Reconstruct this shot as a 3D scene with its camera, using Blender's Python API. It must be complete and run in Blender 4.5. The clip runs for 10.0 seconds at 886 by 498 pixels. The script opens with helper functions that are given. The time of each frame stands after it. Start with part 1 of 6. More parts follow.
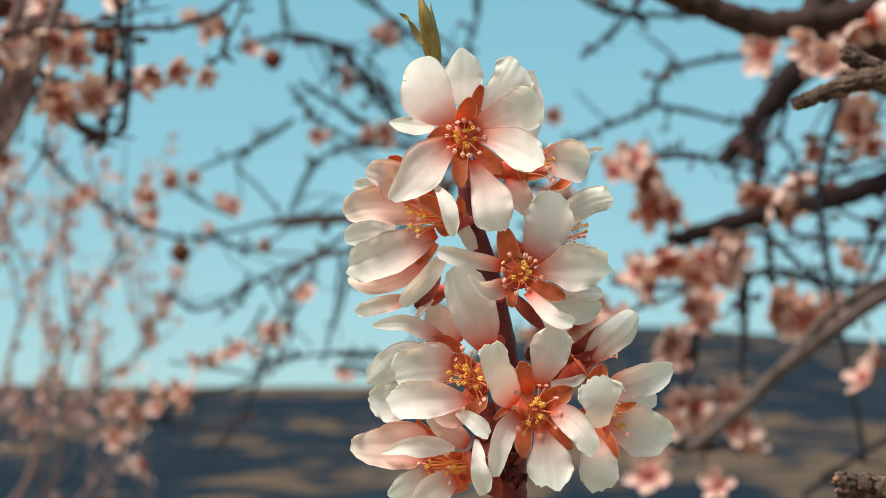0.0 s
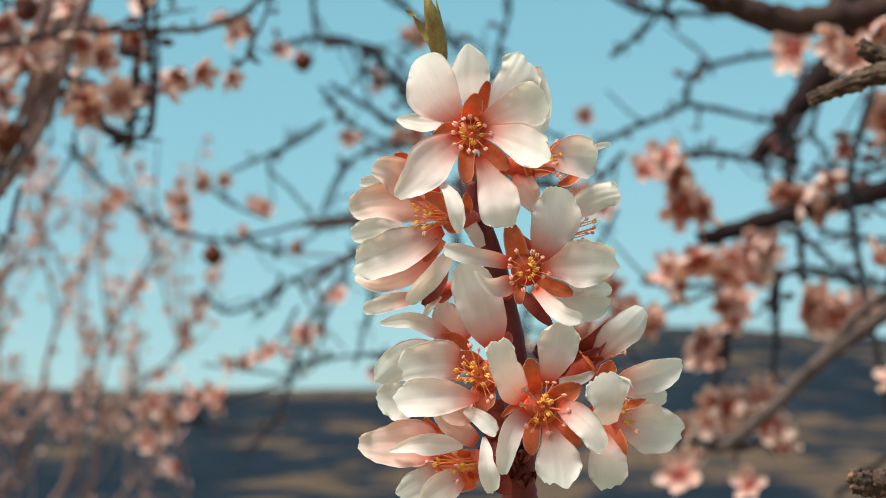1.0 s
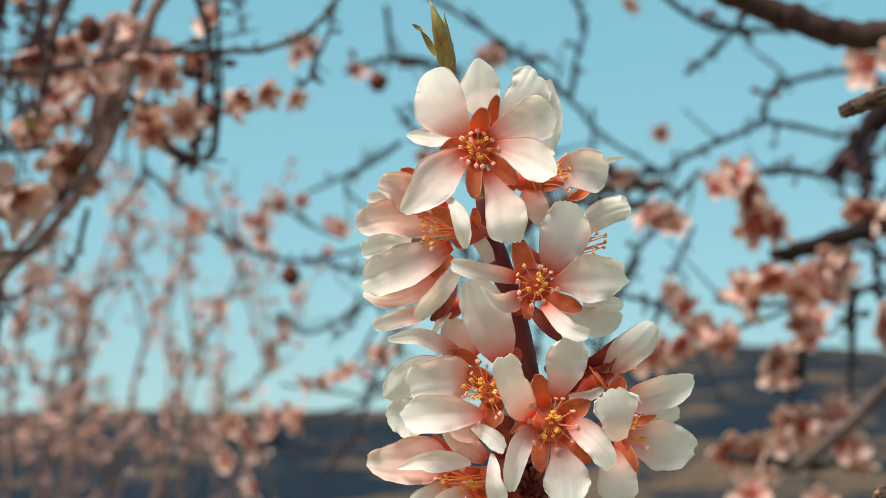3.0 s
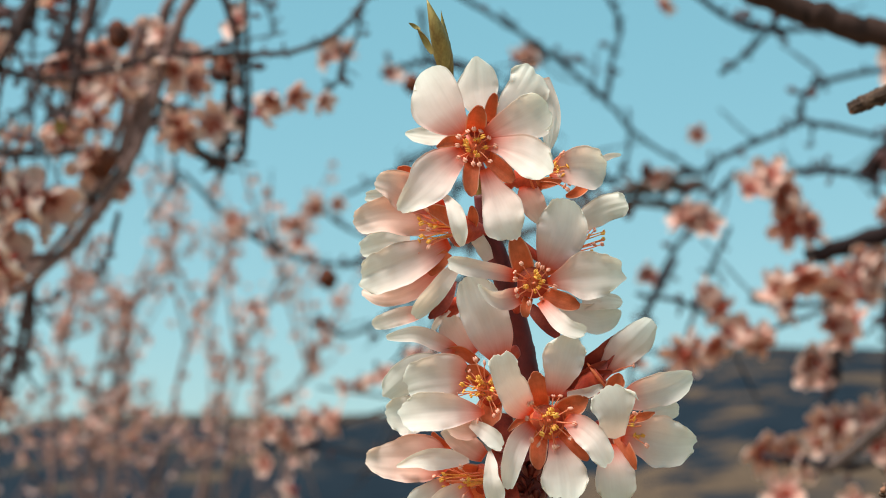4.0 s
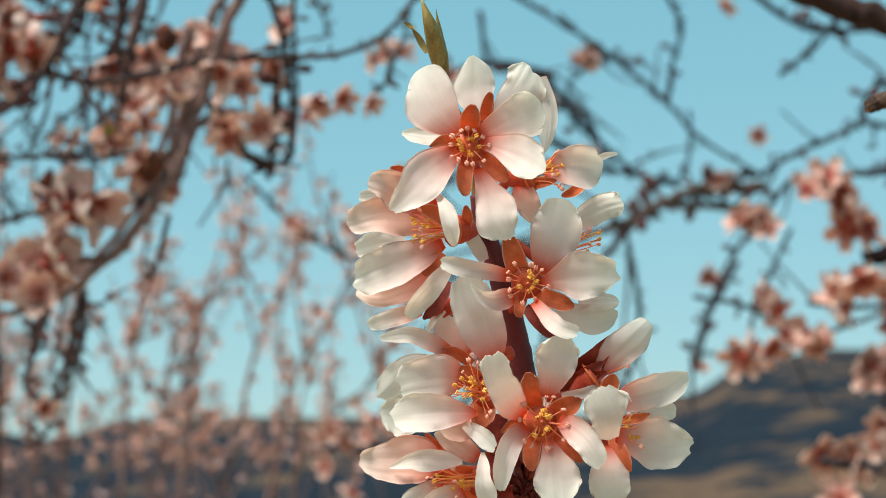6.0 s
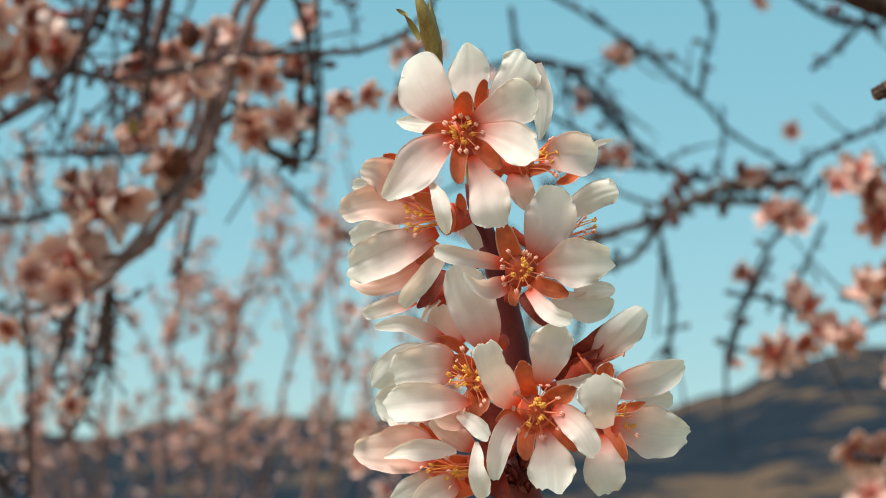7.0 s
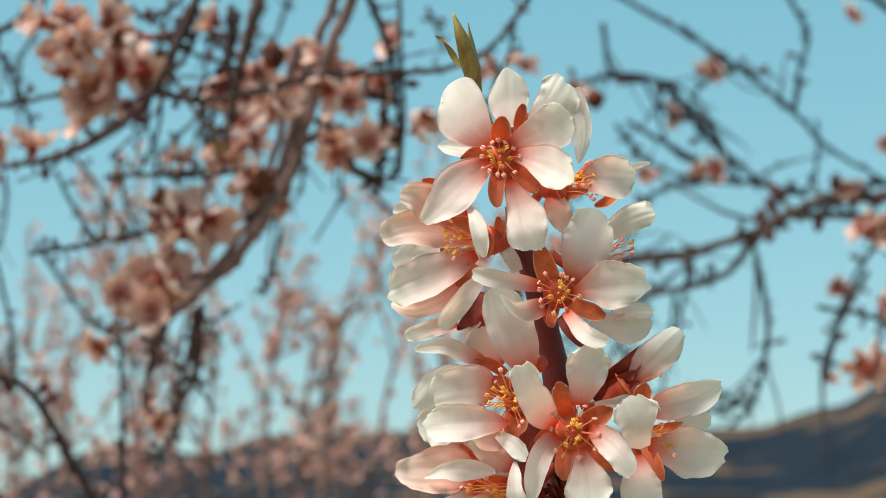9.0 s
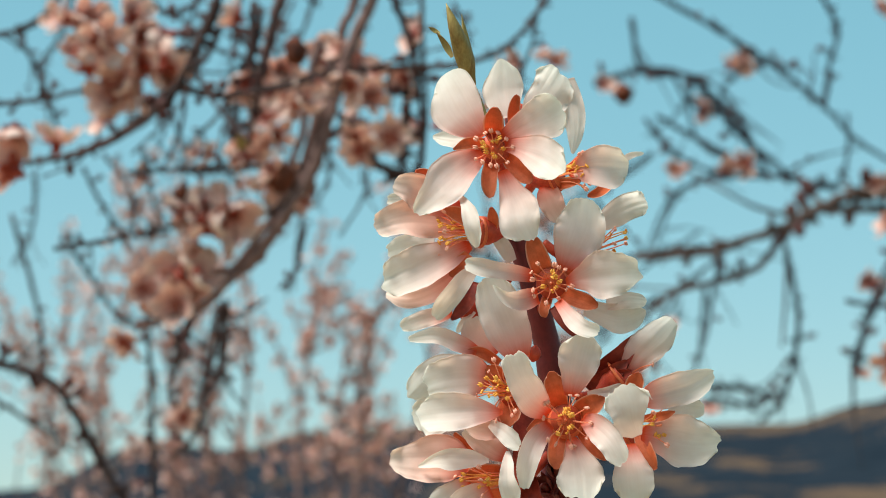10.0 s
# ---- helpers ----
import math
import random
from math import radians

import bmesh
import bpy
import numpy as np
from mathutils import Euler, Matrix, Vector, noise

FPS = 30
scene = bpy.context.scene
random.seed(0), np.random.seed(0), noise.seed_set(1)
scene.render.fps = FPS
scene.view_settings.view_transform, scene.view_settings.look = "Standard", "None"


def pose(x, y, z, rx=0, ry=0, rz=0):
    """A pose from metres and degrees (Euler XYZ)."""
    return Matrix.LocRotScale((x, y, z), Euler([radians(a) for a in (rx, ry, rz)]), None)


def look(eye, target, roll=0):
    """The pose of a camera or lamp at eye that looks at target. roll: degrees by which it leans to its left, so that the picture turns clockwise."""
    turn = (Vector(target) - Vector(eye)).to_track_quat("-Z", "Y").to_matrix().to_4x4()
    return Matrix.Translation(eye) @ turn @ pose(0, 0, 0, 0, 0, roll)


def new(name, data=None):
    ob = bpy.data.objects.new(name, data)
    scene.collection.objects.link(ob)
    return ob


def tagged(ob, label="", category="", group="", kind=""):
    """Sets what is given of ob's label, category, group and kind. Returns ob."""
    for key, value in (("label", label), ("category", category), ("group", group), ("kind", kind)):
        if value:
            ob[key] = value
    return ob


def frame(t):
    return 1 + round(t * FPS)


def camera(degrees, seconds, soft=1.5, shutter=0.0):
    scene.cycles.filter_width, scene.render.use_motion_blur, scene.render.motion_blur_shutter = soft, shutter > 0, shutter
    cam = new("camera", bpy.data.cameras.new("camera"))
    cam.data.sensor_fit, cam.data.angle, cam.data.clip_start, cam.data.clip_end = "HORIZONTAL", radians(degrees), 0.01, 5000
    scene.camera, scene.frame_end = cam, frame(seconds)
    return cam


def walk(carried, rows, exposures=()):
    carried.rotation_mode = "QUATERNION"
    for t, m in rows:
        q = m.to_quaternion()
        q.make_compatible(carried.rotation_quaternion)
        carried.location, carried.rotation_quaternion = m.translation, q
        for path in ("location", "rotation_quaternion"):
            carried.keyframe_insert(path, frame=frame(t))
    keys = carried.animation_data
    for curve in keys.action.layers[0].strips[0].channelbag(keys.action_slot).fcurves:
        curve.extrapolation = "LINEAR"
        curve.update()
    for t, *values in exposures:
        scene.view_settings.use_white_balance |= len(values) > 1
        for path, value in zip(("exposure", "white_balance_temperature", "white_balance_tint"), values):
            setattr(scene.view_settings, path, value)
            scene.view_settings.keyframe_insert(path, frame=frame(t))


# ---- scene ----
cam = camera(24.0, 10.0, soft=0.95)
cam.data.dof.use_dof = True
cam.data.dof.focus_distance = 0.515
cam.data.dof.aperture_fstop = 25.0
PATH = [
    (0, look((-0.0059, -0.5107, 1.4121), (-0.0059, -0.0142, 1.4715), 0.41)),
    (0.5, look((-0.0003, -0.5109, 1.4124), (-0.0044, -0.0145, 1.4719), 0.44)),
    (1, look((0.0014, -0.5083, 1.4113), (-0.0073, -0.012, 1.471), 0.15)),
    (1.5, look((0.0077, -0.5067, 1.4117), (-0.0064, -0.0105, 1.4724), 0.36)),
    (2, look((0.0113, -0.5039, 1.4114), (-0.0077, -0.0081, 1.4736), 0.20)),
    (2.5, look((0.016, -0.504, 1.411), (-0.0084, -0.0087, 1.4746), 0.17)),
    (4, look((0.0325, -0.5037, 1.4093), (-0.0078, -0.0096, 1.4745), -0.06)),
    (4.5, look((0.0378, -0.5011, 1.4086), (-0.0068, -0.0074, 1.4739), -0.06)),
    (5, look((0.0399, -0.5002, 1.4094), (-0.0085, -0.0069, 1.475), 0.05)),
    (5.5, look((0.0456, -0.5, 1.4096), (-0.0073, -0.0072, 1.4756), 0.15)),
    (7, look((0.0618, -0.4936, 1.4069), (-0.0049, -0.0024, 1.4725), -0.01)),
    (7.5, look((0.0676, -0.4915, 1.4068), (-0.0046, -0.0012, 1.473), 0.05)),
    (8, look((0.0707, -0.4925, 1.408), (-0.0081, -0.0033, 1.4753), -0.03)),
    (8.5, look((0.0742, -0.4947, 1.4071), (-0.0113, -0.0068, 1.4755), -0.05)),
    (9, look((0.0785, -0.4986, 1.4078), (-0.0125, -0.0119, 1.477), 0.02)),
    (9.5, look((0.0852, -0.5002, 1.4063), (-0.0101, -0.0143, 1.4759), -0.01)),
    (10, look((0.0893, -0.499, 1.406), (-0.0102, -0.0138, 1.4743), 0.00)),
]
walk(cam, PATH)

# ---- light ----
SUN_TURN, SUN_HEIGHT = -125.0, 60.0      # degrees: bearing of the sun from straight ahead (minus: left), height
a, e = radians(SUN_TURN), radians(SUN_HEIGHT)
sun_way = Vector((math.sin(a) * math.cos(e), math.cos(a) * math.cos(e), math.sin(e)))
sun_data = bpy.data.lights.new("sun", "SUN")
sun_data.energy, sun_data.angle, sun_data.color = 5.0, radians(30), (1.0, 0.92, 0.83)
sun = new("sun", sun_data)
sun.matrix_world = look((0, 0, 30), Vector((0, 0, 30)) - sun_way)

world = bpy.data.worlds.new("sky")
scene.world = world
world.use_nodes = True
wn, wl = world.node_tree.nodes, world.node_tree.links
sky = wn.new("ShaderNodeTexSky")
sky.sky_type, sky.sun_disc = "NISHITA", False
sky.sun_elevation, sky.sun_rotation = e, a
sky.air_density, sky.dust_density, sky.ozone_density = 1.0, 0.1, 2.0
# the clear, slightly hazy sky: each colour with its own fall from the horizon up
split, join = wn.new("ShaderNodeSeparateColor"), wn.new("ShaderNodeCombineColor")
wl.new(sky.outputs["Color"], split.inputs["Color"])
for band, fall, share in (("Red", 0.64, 0.65), ("Green", 0.39, 1.455), ("Blue", 0.43, 1.41)):
    bent, scaled = wn.new("ShaderNodeMath"), wn.new("ShaderNodeMath")
    bent.operation, bent.inputs[1].default_value = "POWER", fall
    scaled.operation, scaled.inputs[1].default_value = "MULTIPLY", share
    wl.new(split.outputs[band], bent.inputs[0])
    wl.new(bent.outputs[0], scaled.inputs[0])
    wl.new(scaled.outputs[0], join.inputs[band])
wl.new(join.outputs["Color"], wn["Background"].inputs["Color"])
wn["Background"].inputs["Strength"].default_value = 0.163
scene.view_settings.exposure = 0.52


# ---- materials ----
def material(name):
    m = bpy.data.materials.new(name)
    m.use_nodes = True
    nt = m.node_tree
    return m, nt.nodes, nt.links, nt.nodes["Principled BSDF"]


def ramp(nodes, stops):
    r = nodes.new("ShaderNodeValToRGB")
    els = r.color_ramp.elements
    while len(els) < len(stops):
        els.new(0.5)
    for el, (p, c) in zip(els, stops):
        el.position, el.color = p, (*c, 1)
    return r


def noise_tex(nodes, links, scale, detail=4.0, rough=0.6, coord="Object", stretch=(1, 1, 1)):
    tc, mp, nz = nodes.new("ShaderNodeTexCoord"), nodes.new("ShaderNodeMapping"), nodes.new("ShaderNodeTexNoise")
    mp.inputs["Scale"].default_value = stretch
    links.new(tc.outputs[coord], mp.inputs["Vector"])
    links.new(mp.outputs["Vector"], nz.inputs["Vector"])
    nz.inputs["Scale"].default_value, nz.inputs["Detail"].default_value, nz.inputs["Roughness"].default_value = scale, detail, rough
    return nz


def mixed(nodes, links, kind, fac, one, two):
    m = nodes.new("ShaderNodeMix")
    m.data_type, m.blend_type = "RGBA", kind
    for sock, v in ((m.inputs["Factor"], fac), (m.inputs[6], one), (m.inputs[7], two)):
        if isinstance(v, (int, float)):
            sock.default_value = v
        elif isinstance(v, tuple):
            sock.default_value = (*v, 1)
        else:
            links.new(v, sock)
    return m.outputs[2]


def bumped(nodes, links, bsdf, height, strength, distance):
    b = nodes.new("ShaderNodeBump")
    b.inputs["Strength"].default_value, b.inputs["Distance"].default_value = strength, distance
    links.new(height, b.inputs["Height"])
    links.new(b.outputs["Normal"], bsdf.inputs["Normal"])
    return b


def thin(m, nodes, links, bsdf, colour, share, warm=None):
    """Let light through a thin leaf or petal."""
    tr, mx = nodes.new("ShaderNodeBsdfTranslucent"), nodes.new("ShaderNodeMixShader")
    links.new(mixed(nodes, links, "MULTIPLY", 1.0, colour, warm) if warm else colour, tr.inputs["Color"])
    mx.inputs[0].default_value = share
    links.new(bsdf.outputs[0], mx.inputs[1])
    links.new(tr.outputs[0], mx.inputs[2])
    links.new(mx.outputs[0], nodes["Material Output"].inputs["Surface"])


def petal_material(name, flush, body, edge, share=0.4, reach=1.0, veiny=0.03):
    m, n, l, b = material(name)
    uv, sep = n.new("ShaderNodeUVMap"), n.new("ShaderNodeSeparateXYZ")
    l.new(uv.outputs["UV"], sep.inputs[0])
    veins = noise_tex(n, l, 1.0, 3, 0.6, "UV", (20, 1.6, 1))
    blot = noise_tex(n, l, 260.0, 3, 0.5)
    add = n.new("ShaderNodeMath")
    add.operation = "MULTIPLY_ADD"
    l.new(veins.outputs["Fac"], add.inputs[0])
    add.inputs[1].default_value = 0.07
    l.new(sep.outputs["Y"], add.inputs[2])
    r = ramp(n, ((0.08 * reach, flush), (0.22 * reach, tuple(p * 0.45 + q * 0.55 for p, q in zip(flush, body))),
                 (0.38 * reach, tuple(p * 0.12 + q * 0.88 for p, q in zip(flush, body))), (0.58 * reach, body), (0.98, edge)))
    l.new(add.outputs[0], r.inputs[0])
    vr = ramp(n, ((0.35, (1 - veiny, 1 - veiny * 1.2, 1 - veiny * 1.3)), (0.65, (1, 1, 1))))
    l.new(veins.outputs["Fac"], vr.inputs[0])
    br = ramp(n, ((0.3, (0.94, 0.92, 0.90)), (0.7, (1, 1, 1))))
    l.new(blot.outputs["Fac"], br.inputs[0])
    c = mixed(n, l, "MULTIPLY", 1.0, mixed(n, l, "MULTIPLY", 1.0, r.outputs[0], vr.outputs[0]), br.outputs[0])
    l.new(c, b.inputs["Base Color"])
    b.inputs["Roughness"].default_value = 0.55
    b.inputs["Specular IOR Level"].default_value = 0.3
    b.inputs["Sheen Weight"].default_value = 0.155
    bumped(n, l, b, veins.outputs["Fac"], 0.04, 0.0003)
    thin(m, n, l, b, c, share, (1.0, 0.925, 0.86))
    return m


def sepal_material():
    """Rust-brown with a flushed base, fine veins and a thin pale rim."""
    m, n, l, b = material("sepal")
    uv, sep = n.new("ShaderNodeUVMap"), n.new("ShaderNodeSeparateXYZ")
    l.new(uv.outputs["UV"], sep.inputs[0])
    veins = noise_tex(n, l, 1.0, 4, 0.65, "UV", (16, 2.5, 1))
    blot = noise_tex(n, l, 330.0, 4, 0.6)
    r = ramp(n, ((0.05, (0.92, 0.25, 0.09)), (0.35, (0.86, 0.23, 0.085)), (0.75, (0.72, 0.19, 0.07)), (0.98, (0.62, 0.17, 0.07))))
    l.new(sep.outputs["Y"], r.inputs[0])
    vr = ramp(n, ((0.35, (0.95, 0.93, 0.91)), (0.65, (1.03, 1.03, 1.03))))
    l.new(veins.outputs["Fac"], vr.inputs[0])
    br = ramp(n, ((0.32, (0.80, 0.72, 0.66)), (0.68, (1.08, 1.12, 1.15))))
    l.new(blot.outputs["Fac"], br.inputs[0])
    c = mixed(n, l, "MULTIPLY", 1.0, mixed(n, l, "MULTIPLY", 1.0, r.outputs[0], vr.outputs[0]), br.outputs[0])
    off, far = n.new("ShaderNodeMath"), n.new("ShaderNodeMath")
    off.operation, off.inputs[1].default_value = "SUBTRACT", 0.5
    far.operation = "ABSOLUTE"
    l.new(sep.outputs["X"], off.inputs[0])
    l.new(off.outputs[0], far.inputs[0])
    rim = ramp(n, ((0.41, (0, 0, 0)), (0.48, (0.8, 0.8, 0.8))))
    l.new(far.outputs[0], rim.inputs[0])
    c = mixed(n, l, "MIX", rim.outputs[0], c, (0.86, 0.56, 0.40))
    l.new(c, b.inputs["Base Color"])
    b.inputs["Roughness"].default_value = 0.5
    b.inputs["Specular IOR Level"].default_value = 0.35
    bumped(n, l, b, veins.outputs["Fac"], 0.3, 0.0004)
    thin(m, n, l, b, c, 0.4)
    return m


def plant_material(name, one, two, scale, rough=0.6, share=0.0, bump=0.0003, stretch=(1, 1, 1), three=None):
    m, n, l, b = material(name)
    nz = noise_tex(n, l, scale, 5, 0.65, "Object", stretch)
    fine = noise_tex(n, l, scale * 6, 3, 0.6)
    stops = ((0.3, one), (0.68, two)) if three is None else ((0.28, one), (0.5, two), (0.72, three))
    r = ramp(n, stops)
    l.new(nz.outputs["Fac"], r.inputs[0])
    fr = ramp(n, ((0.3, (0.82, 0.82, 0.82)), (0.7, (1.08, 1.08, 1.08))))
    l.new(fine.outputs["Fac"], fr.inputs[0])
    c = mixed(n, l, "MULTIPLY", 1.0, r.outputs[0], fr.outputs[0])
    l.new(c, b.inputs["Base Color"])
    b.inputs["Roughness"].default_value = rough
    b.inputs["Specular IOR Level"].default_value = 0.2 if rough > 0.75 else 0.4
    if bump:
        bumped(n, l, b, nz.outputs["Fac"], 0.6, bump)
    if share:
        thin(m, n, l, b, c, share)
    return m


PETAL = petal_material("petal", (0.88, 0.17, 0.06), (0.94, 0.895, 0.86), (0.93, 0.965, 0.925), 0.60, 1.1)
# Pinker copy of PETAL: light passing through stacked petals is put into its colour.
PETAL_LIT_THROUGH = petal_material("lit_through_petal", (0.82, 0.14, 0.06), (0.94, 0.73, 0.65), (0.95, 0.87, 0.81), 0.56, 1.2)
PETAL_PALE = petal_material("petal_pale", (0.48, 0.045, 0.022), (0.87, 0.645, 0.575), (0.91, 0.80, 0.745), 0.45, 1.0)
PETAL_FAR = petal_material("petal_far", (0.50, 0.045, 0.022), (0.80, 0.54, 0.455), (0.85, 0.69, 0.61), 0.40, 1.05)
SEPAL = sepal_material()
THROAT = plant_material("throat", (0.86, 0.17, 0.06), (0.94, 0.27, 0.10), 400.0, 0.4, 0.4, 0.0002)
RED_SEPAL = plant_material("red_sepal", (0.20, 0.020, 0.012), (0.42, 0.062, 0.030), 260.0, 0.5, 0.25, 0.0003)
CALYX = plant_material("calyx", (0.44, 0.032, 0.014), (0.64, 0.10, 0.036), 220.0, 0.5, 0.1)
CALYX_FAR = plant_material("far_calyx", (0.22, 0.020, 0.011), (0.44, 0.065, 0.028), 90.0, 0.5, 0.15)
CALYX_DARK = plant_material("bud_scale", (0.07, 0.009, 0.007), (0.22, 0.030, 0.017), 220.0, 0.5, 0.15)
BUD_DARK = plant_material("dark_bud", (0.018, 0.007, 0.008), (0.11, 0.03, 0.024), 60.0, 0.7)
FILAMENT = plant_material("filament", (0.93, 0.30, 0.14), (0.95, 0.44, 0.24), 300.0, 0.5, 0.45, 0)
FILAMENT_GOLD = plant_material("inner_filament", (0.97, 0.46, 0.10), (0.98, 0.60, 0.18), 300.0, 0.5, 0.45, 0)
ANTHER = plant_material("anther", (0.97, 0.48, 0.06), (0.98, 0.64, 0.15), 700.0, 0.7, 0.3, 0.0001)
ANTHER_PINK = plant_material("anther_pink", (0.97, 0.47, 0.33), (0.98, 0.60, 0.45), 700.0, 0.6, 0.3, 0.0001)
TWIG_RED = plant_material("young_twig", (0.070, 0.007, 0.007), (0.15, 0.018, 0.016), 130.0, 0.6, 0.0, 0.0005, (1, 1, 0.25), (0.11, 0.018, 0.015))
LEAF = plant_material("young_leaf", (0.20, 0.11, 0.03), (0.42, 0.32, 0.10), 230.0, 0.4, 0.3, 0.0004, (1, 1, 0.25), (0.22, 0.18, 0.05))
BARK = plant_material("bark", (0.018, 0.010, 0.010), (0.23, 0.145, 0.130), 75.0, 0.85, 0.0, 0.003, (1, 1, 0.5), (0.070, 0.040, 0.038))
BARK_NEAR = plant_material("cut_bark", (0.008, 0.005, 0.004), (0.075, 0.046, 0.033), 420.0, 0.9, 0.0, 0.003, (0.35, 1, 1), (0.25, 0.16, 0.11))
# Thin dark twigs; the blue tint of their shadow is put into the colour.
BARK_SHADOW_BLUE = plant_material("shadow_blue_twig", (0.007, 0.010, 0.018), (0.032, 0.029, 0.036), 90.0, 0.85, 0.0, 0.001, (1, 1, 0.5), (0.015, 0.016, 0.022))
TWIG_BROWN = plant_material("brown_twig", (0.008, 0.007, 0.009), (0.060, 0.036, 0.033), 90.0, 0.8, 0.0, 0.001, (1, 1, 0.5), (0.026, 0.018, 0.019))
# Darkened copy of BARK: shade on the right tree's limbs is in the colour.
BARK_SHADED = plant_material("shaded_bark", (0.003, 0.002, 0.002), (0.050, 0.026, 0.020), 75.0, 0.92, 0.0, 0.006, (1, 1, 0.5), (0.009, 0.005, 0.005))
WOOD = plant_material("bare_wood", (0.20, 0.09, 0.05), (0.36, 0.18, 0.11), 300.0, 0.8, 0.0, 0.0006)
# Near-black for the boughs, with the crown's shade put into the colour.
BOUGH_SHADED = plant_material("shaded_bough", (0.003, 0.002, 0.0025), (0.024, 0.013, 0.013), 75.0, 0.92, 0.0, 0.006, (1, 1, 0.5), (0.007, 0.004, 0.004))
BARK_MID = plant_material("limb_bark", (0.012, 0.009, 0.008), (0.11, 0.078, 0.068), 60.0, 0.88, 0.0, 0.003, (1, 1, 0.5), (0.04, 0.028, 0.026))
HUSK = plant_material("dry_husk", (0.022, 0.008, 0.006), (0.17, 0.050, 0.024), 90.0, 0.85, 0.0, 0.002)


# ---- helpers for things ----
def bm_new():
    return bmesh.new()


def part(name, bm, mats, parent=None, label="", smooth=True):
    me = bpy.data.meshes.new(name)
    bm.normal_update()
    bm.to_mesh(me)
    bm.free()
    for m in mats if isinstance(mats, (list, tuple)) else (mats,):
        me.materials.append(m)
    if smooth:
        me.polygons.foreach_set("use_smooth", [True] * len(me.polygons))
    ob = new(name, me)
    if parent is not None:
        ob.parent = parent
        ob.matrix_parent_inverse = parent.matrix_basis.inverted()
    if label:
        tagged(ob, label)
    return ob


def thing(name, place, label, category, group="", kind=""):
    ob = new(name)
    ob.empty_display_size = 0.01
    ob.matrix_basis = Matrix.Translation(place)
    return tagged(ob, label, category, group, kind)


def curve(points, steps):
    """Points along a smooth line through the given ones."""
    p = [Vector(q) for q in points]
    p = [p[0] * 2 - p[1], *p, p[-1] * 2 - p[-2]]
    out = []
    for i in range(1, len(p) - 2):
        for k in range(steps):
            t = k / steps
            out.append(0.5 * ((2 * p[i]) + (p[i + 1] - p[i - 1]) * t + (2 * p[i - 1] - 5 * p[i] + 4 * p[i + 1] - p[i + 2]) * t * t
                              + (3 * p[i] - p[i - 1] - 3 * p[i + 1] + p[i + 2]) * t ** 3))
    return out + [p[-2]]


def tube(bm, line, radii, sides=8, slot=0, knobbly=0.0, ridges=0.0):
    """A round, closed tube along a line of points."""
    rings, side = [], None
    for i, c in enumerate(line):
        way = (line[min(i + 1, len(line) - 1)] - line[max(i - 1, 0)]).normalized()
        if side is None:
            side = way.orthogonal().normalized()
        side = (side - way * side.dot(way)).normalized()
        up = way.cross(side)
        ring = []
        for k in range(sides):
            g = 2 * math.pi * k / sides
            d = side * math.cos(g) + up * math.sin(g)
            r = radii[i]
            if knobbly:
                r *= 1 + knobbly * noise.noise((c + d * radii[i]) * (0.35 / max(radii[i], 1e-5)))
            if ridges:
                r *= 1 + ridges * noise.noise(Vector((math.cos(g) * 2.6, math.sin(g) * 2.6, i * 0.22))) + ridges * 0.5 * noise.noise(Vector((math.cos(g) * 6, math.sin(g) * 6, i * 0.5 + 9)))
            ring.append(bm.verts.new(c + d * r))
        rings.append(ring)
    for r0, r1 in zip(rings, rings[1:]):
        for k in range(sides):
            bm.faces.new((r0[k], r0[(k + 1) % sides], r1[(k + 1) % sides], r1[k])).material_index = slot
    bm.faces.new(rings[0][::-1]).material_index = slot
    bm.faces.new(rings[-1]).material_index = slot


def ball(bm, centre, way, length, width, slot=0, sides=8, rows=5, rough=0.0):
    """A closed egg shape along a direction."""
    way = Vector(way).normalized()
    line, radii = [], []
    for i in range(rows + 1):
        t = i / rows
        line.append(Vector(centre) + way * length * (t - 0.5))
        radii.append(max(0.06, math.sin(math.pi * (0.04 + 0.92 * t)) ** 0.7) * width / 2)
    tube(bm, line, radii, sides, slot, rough)


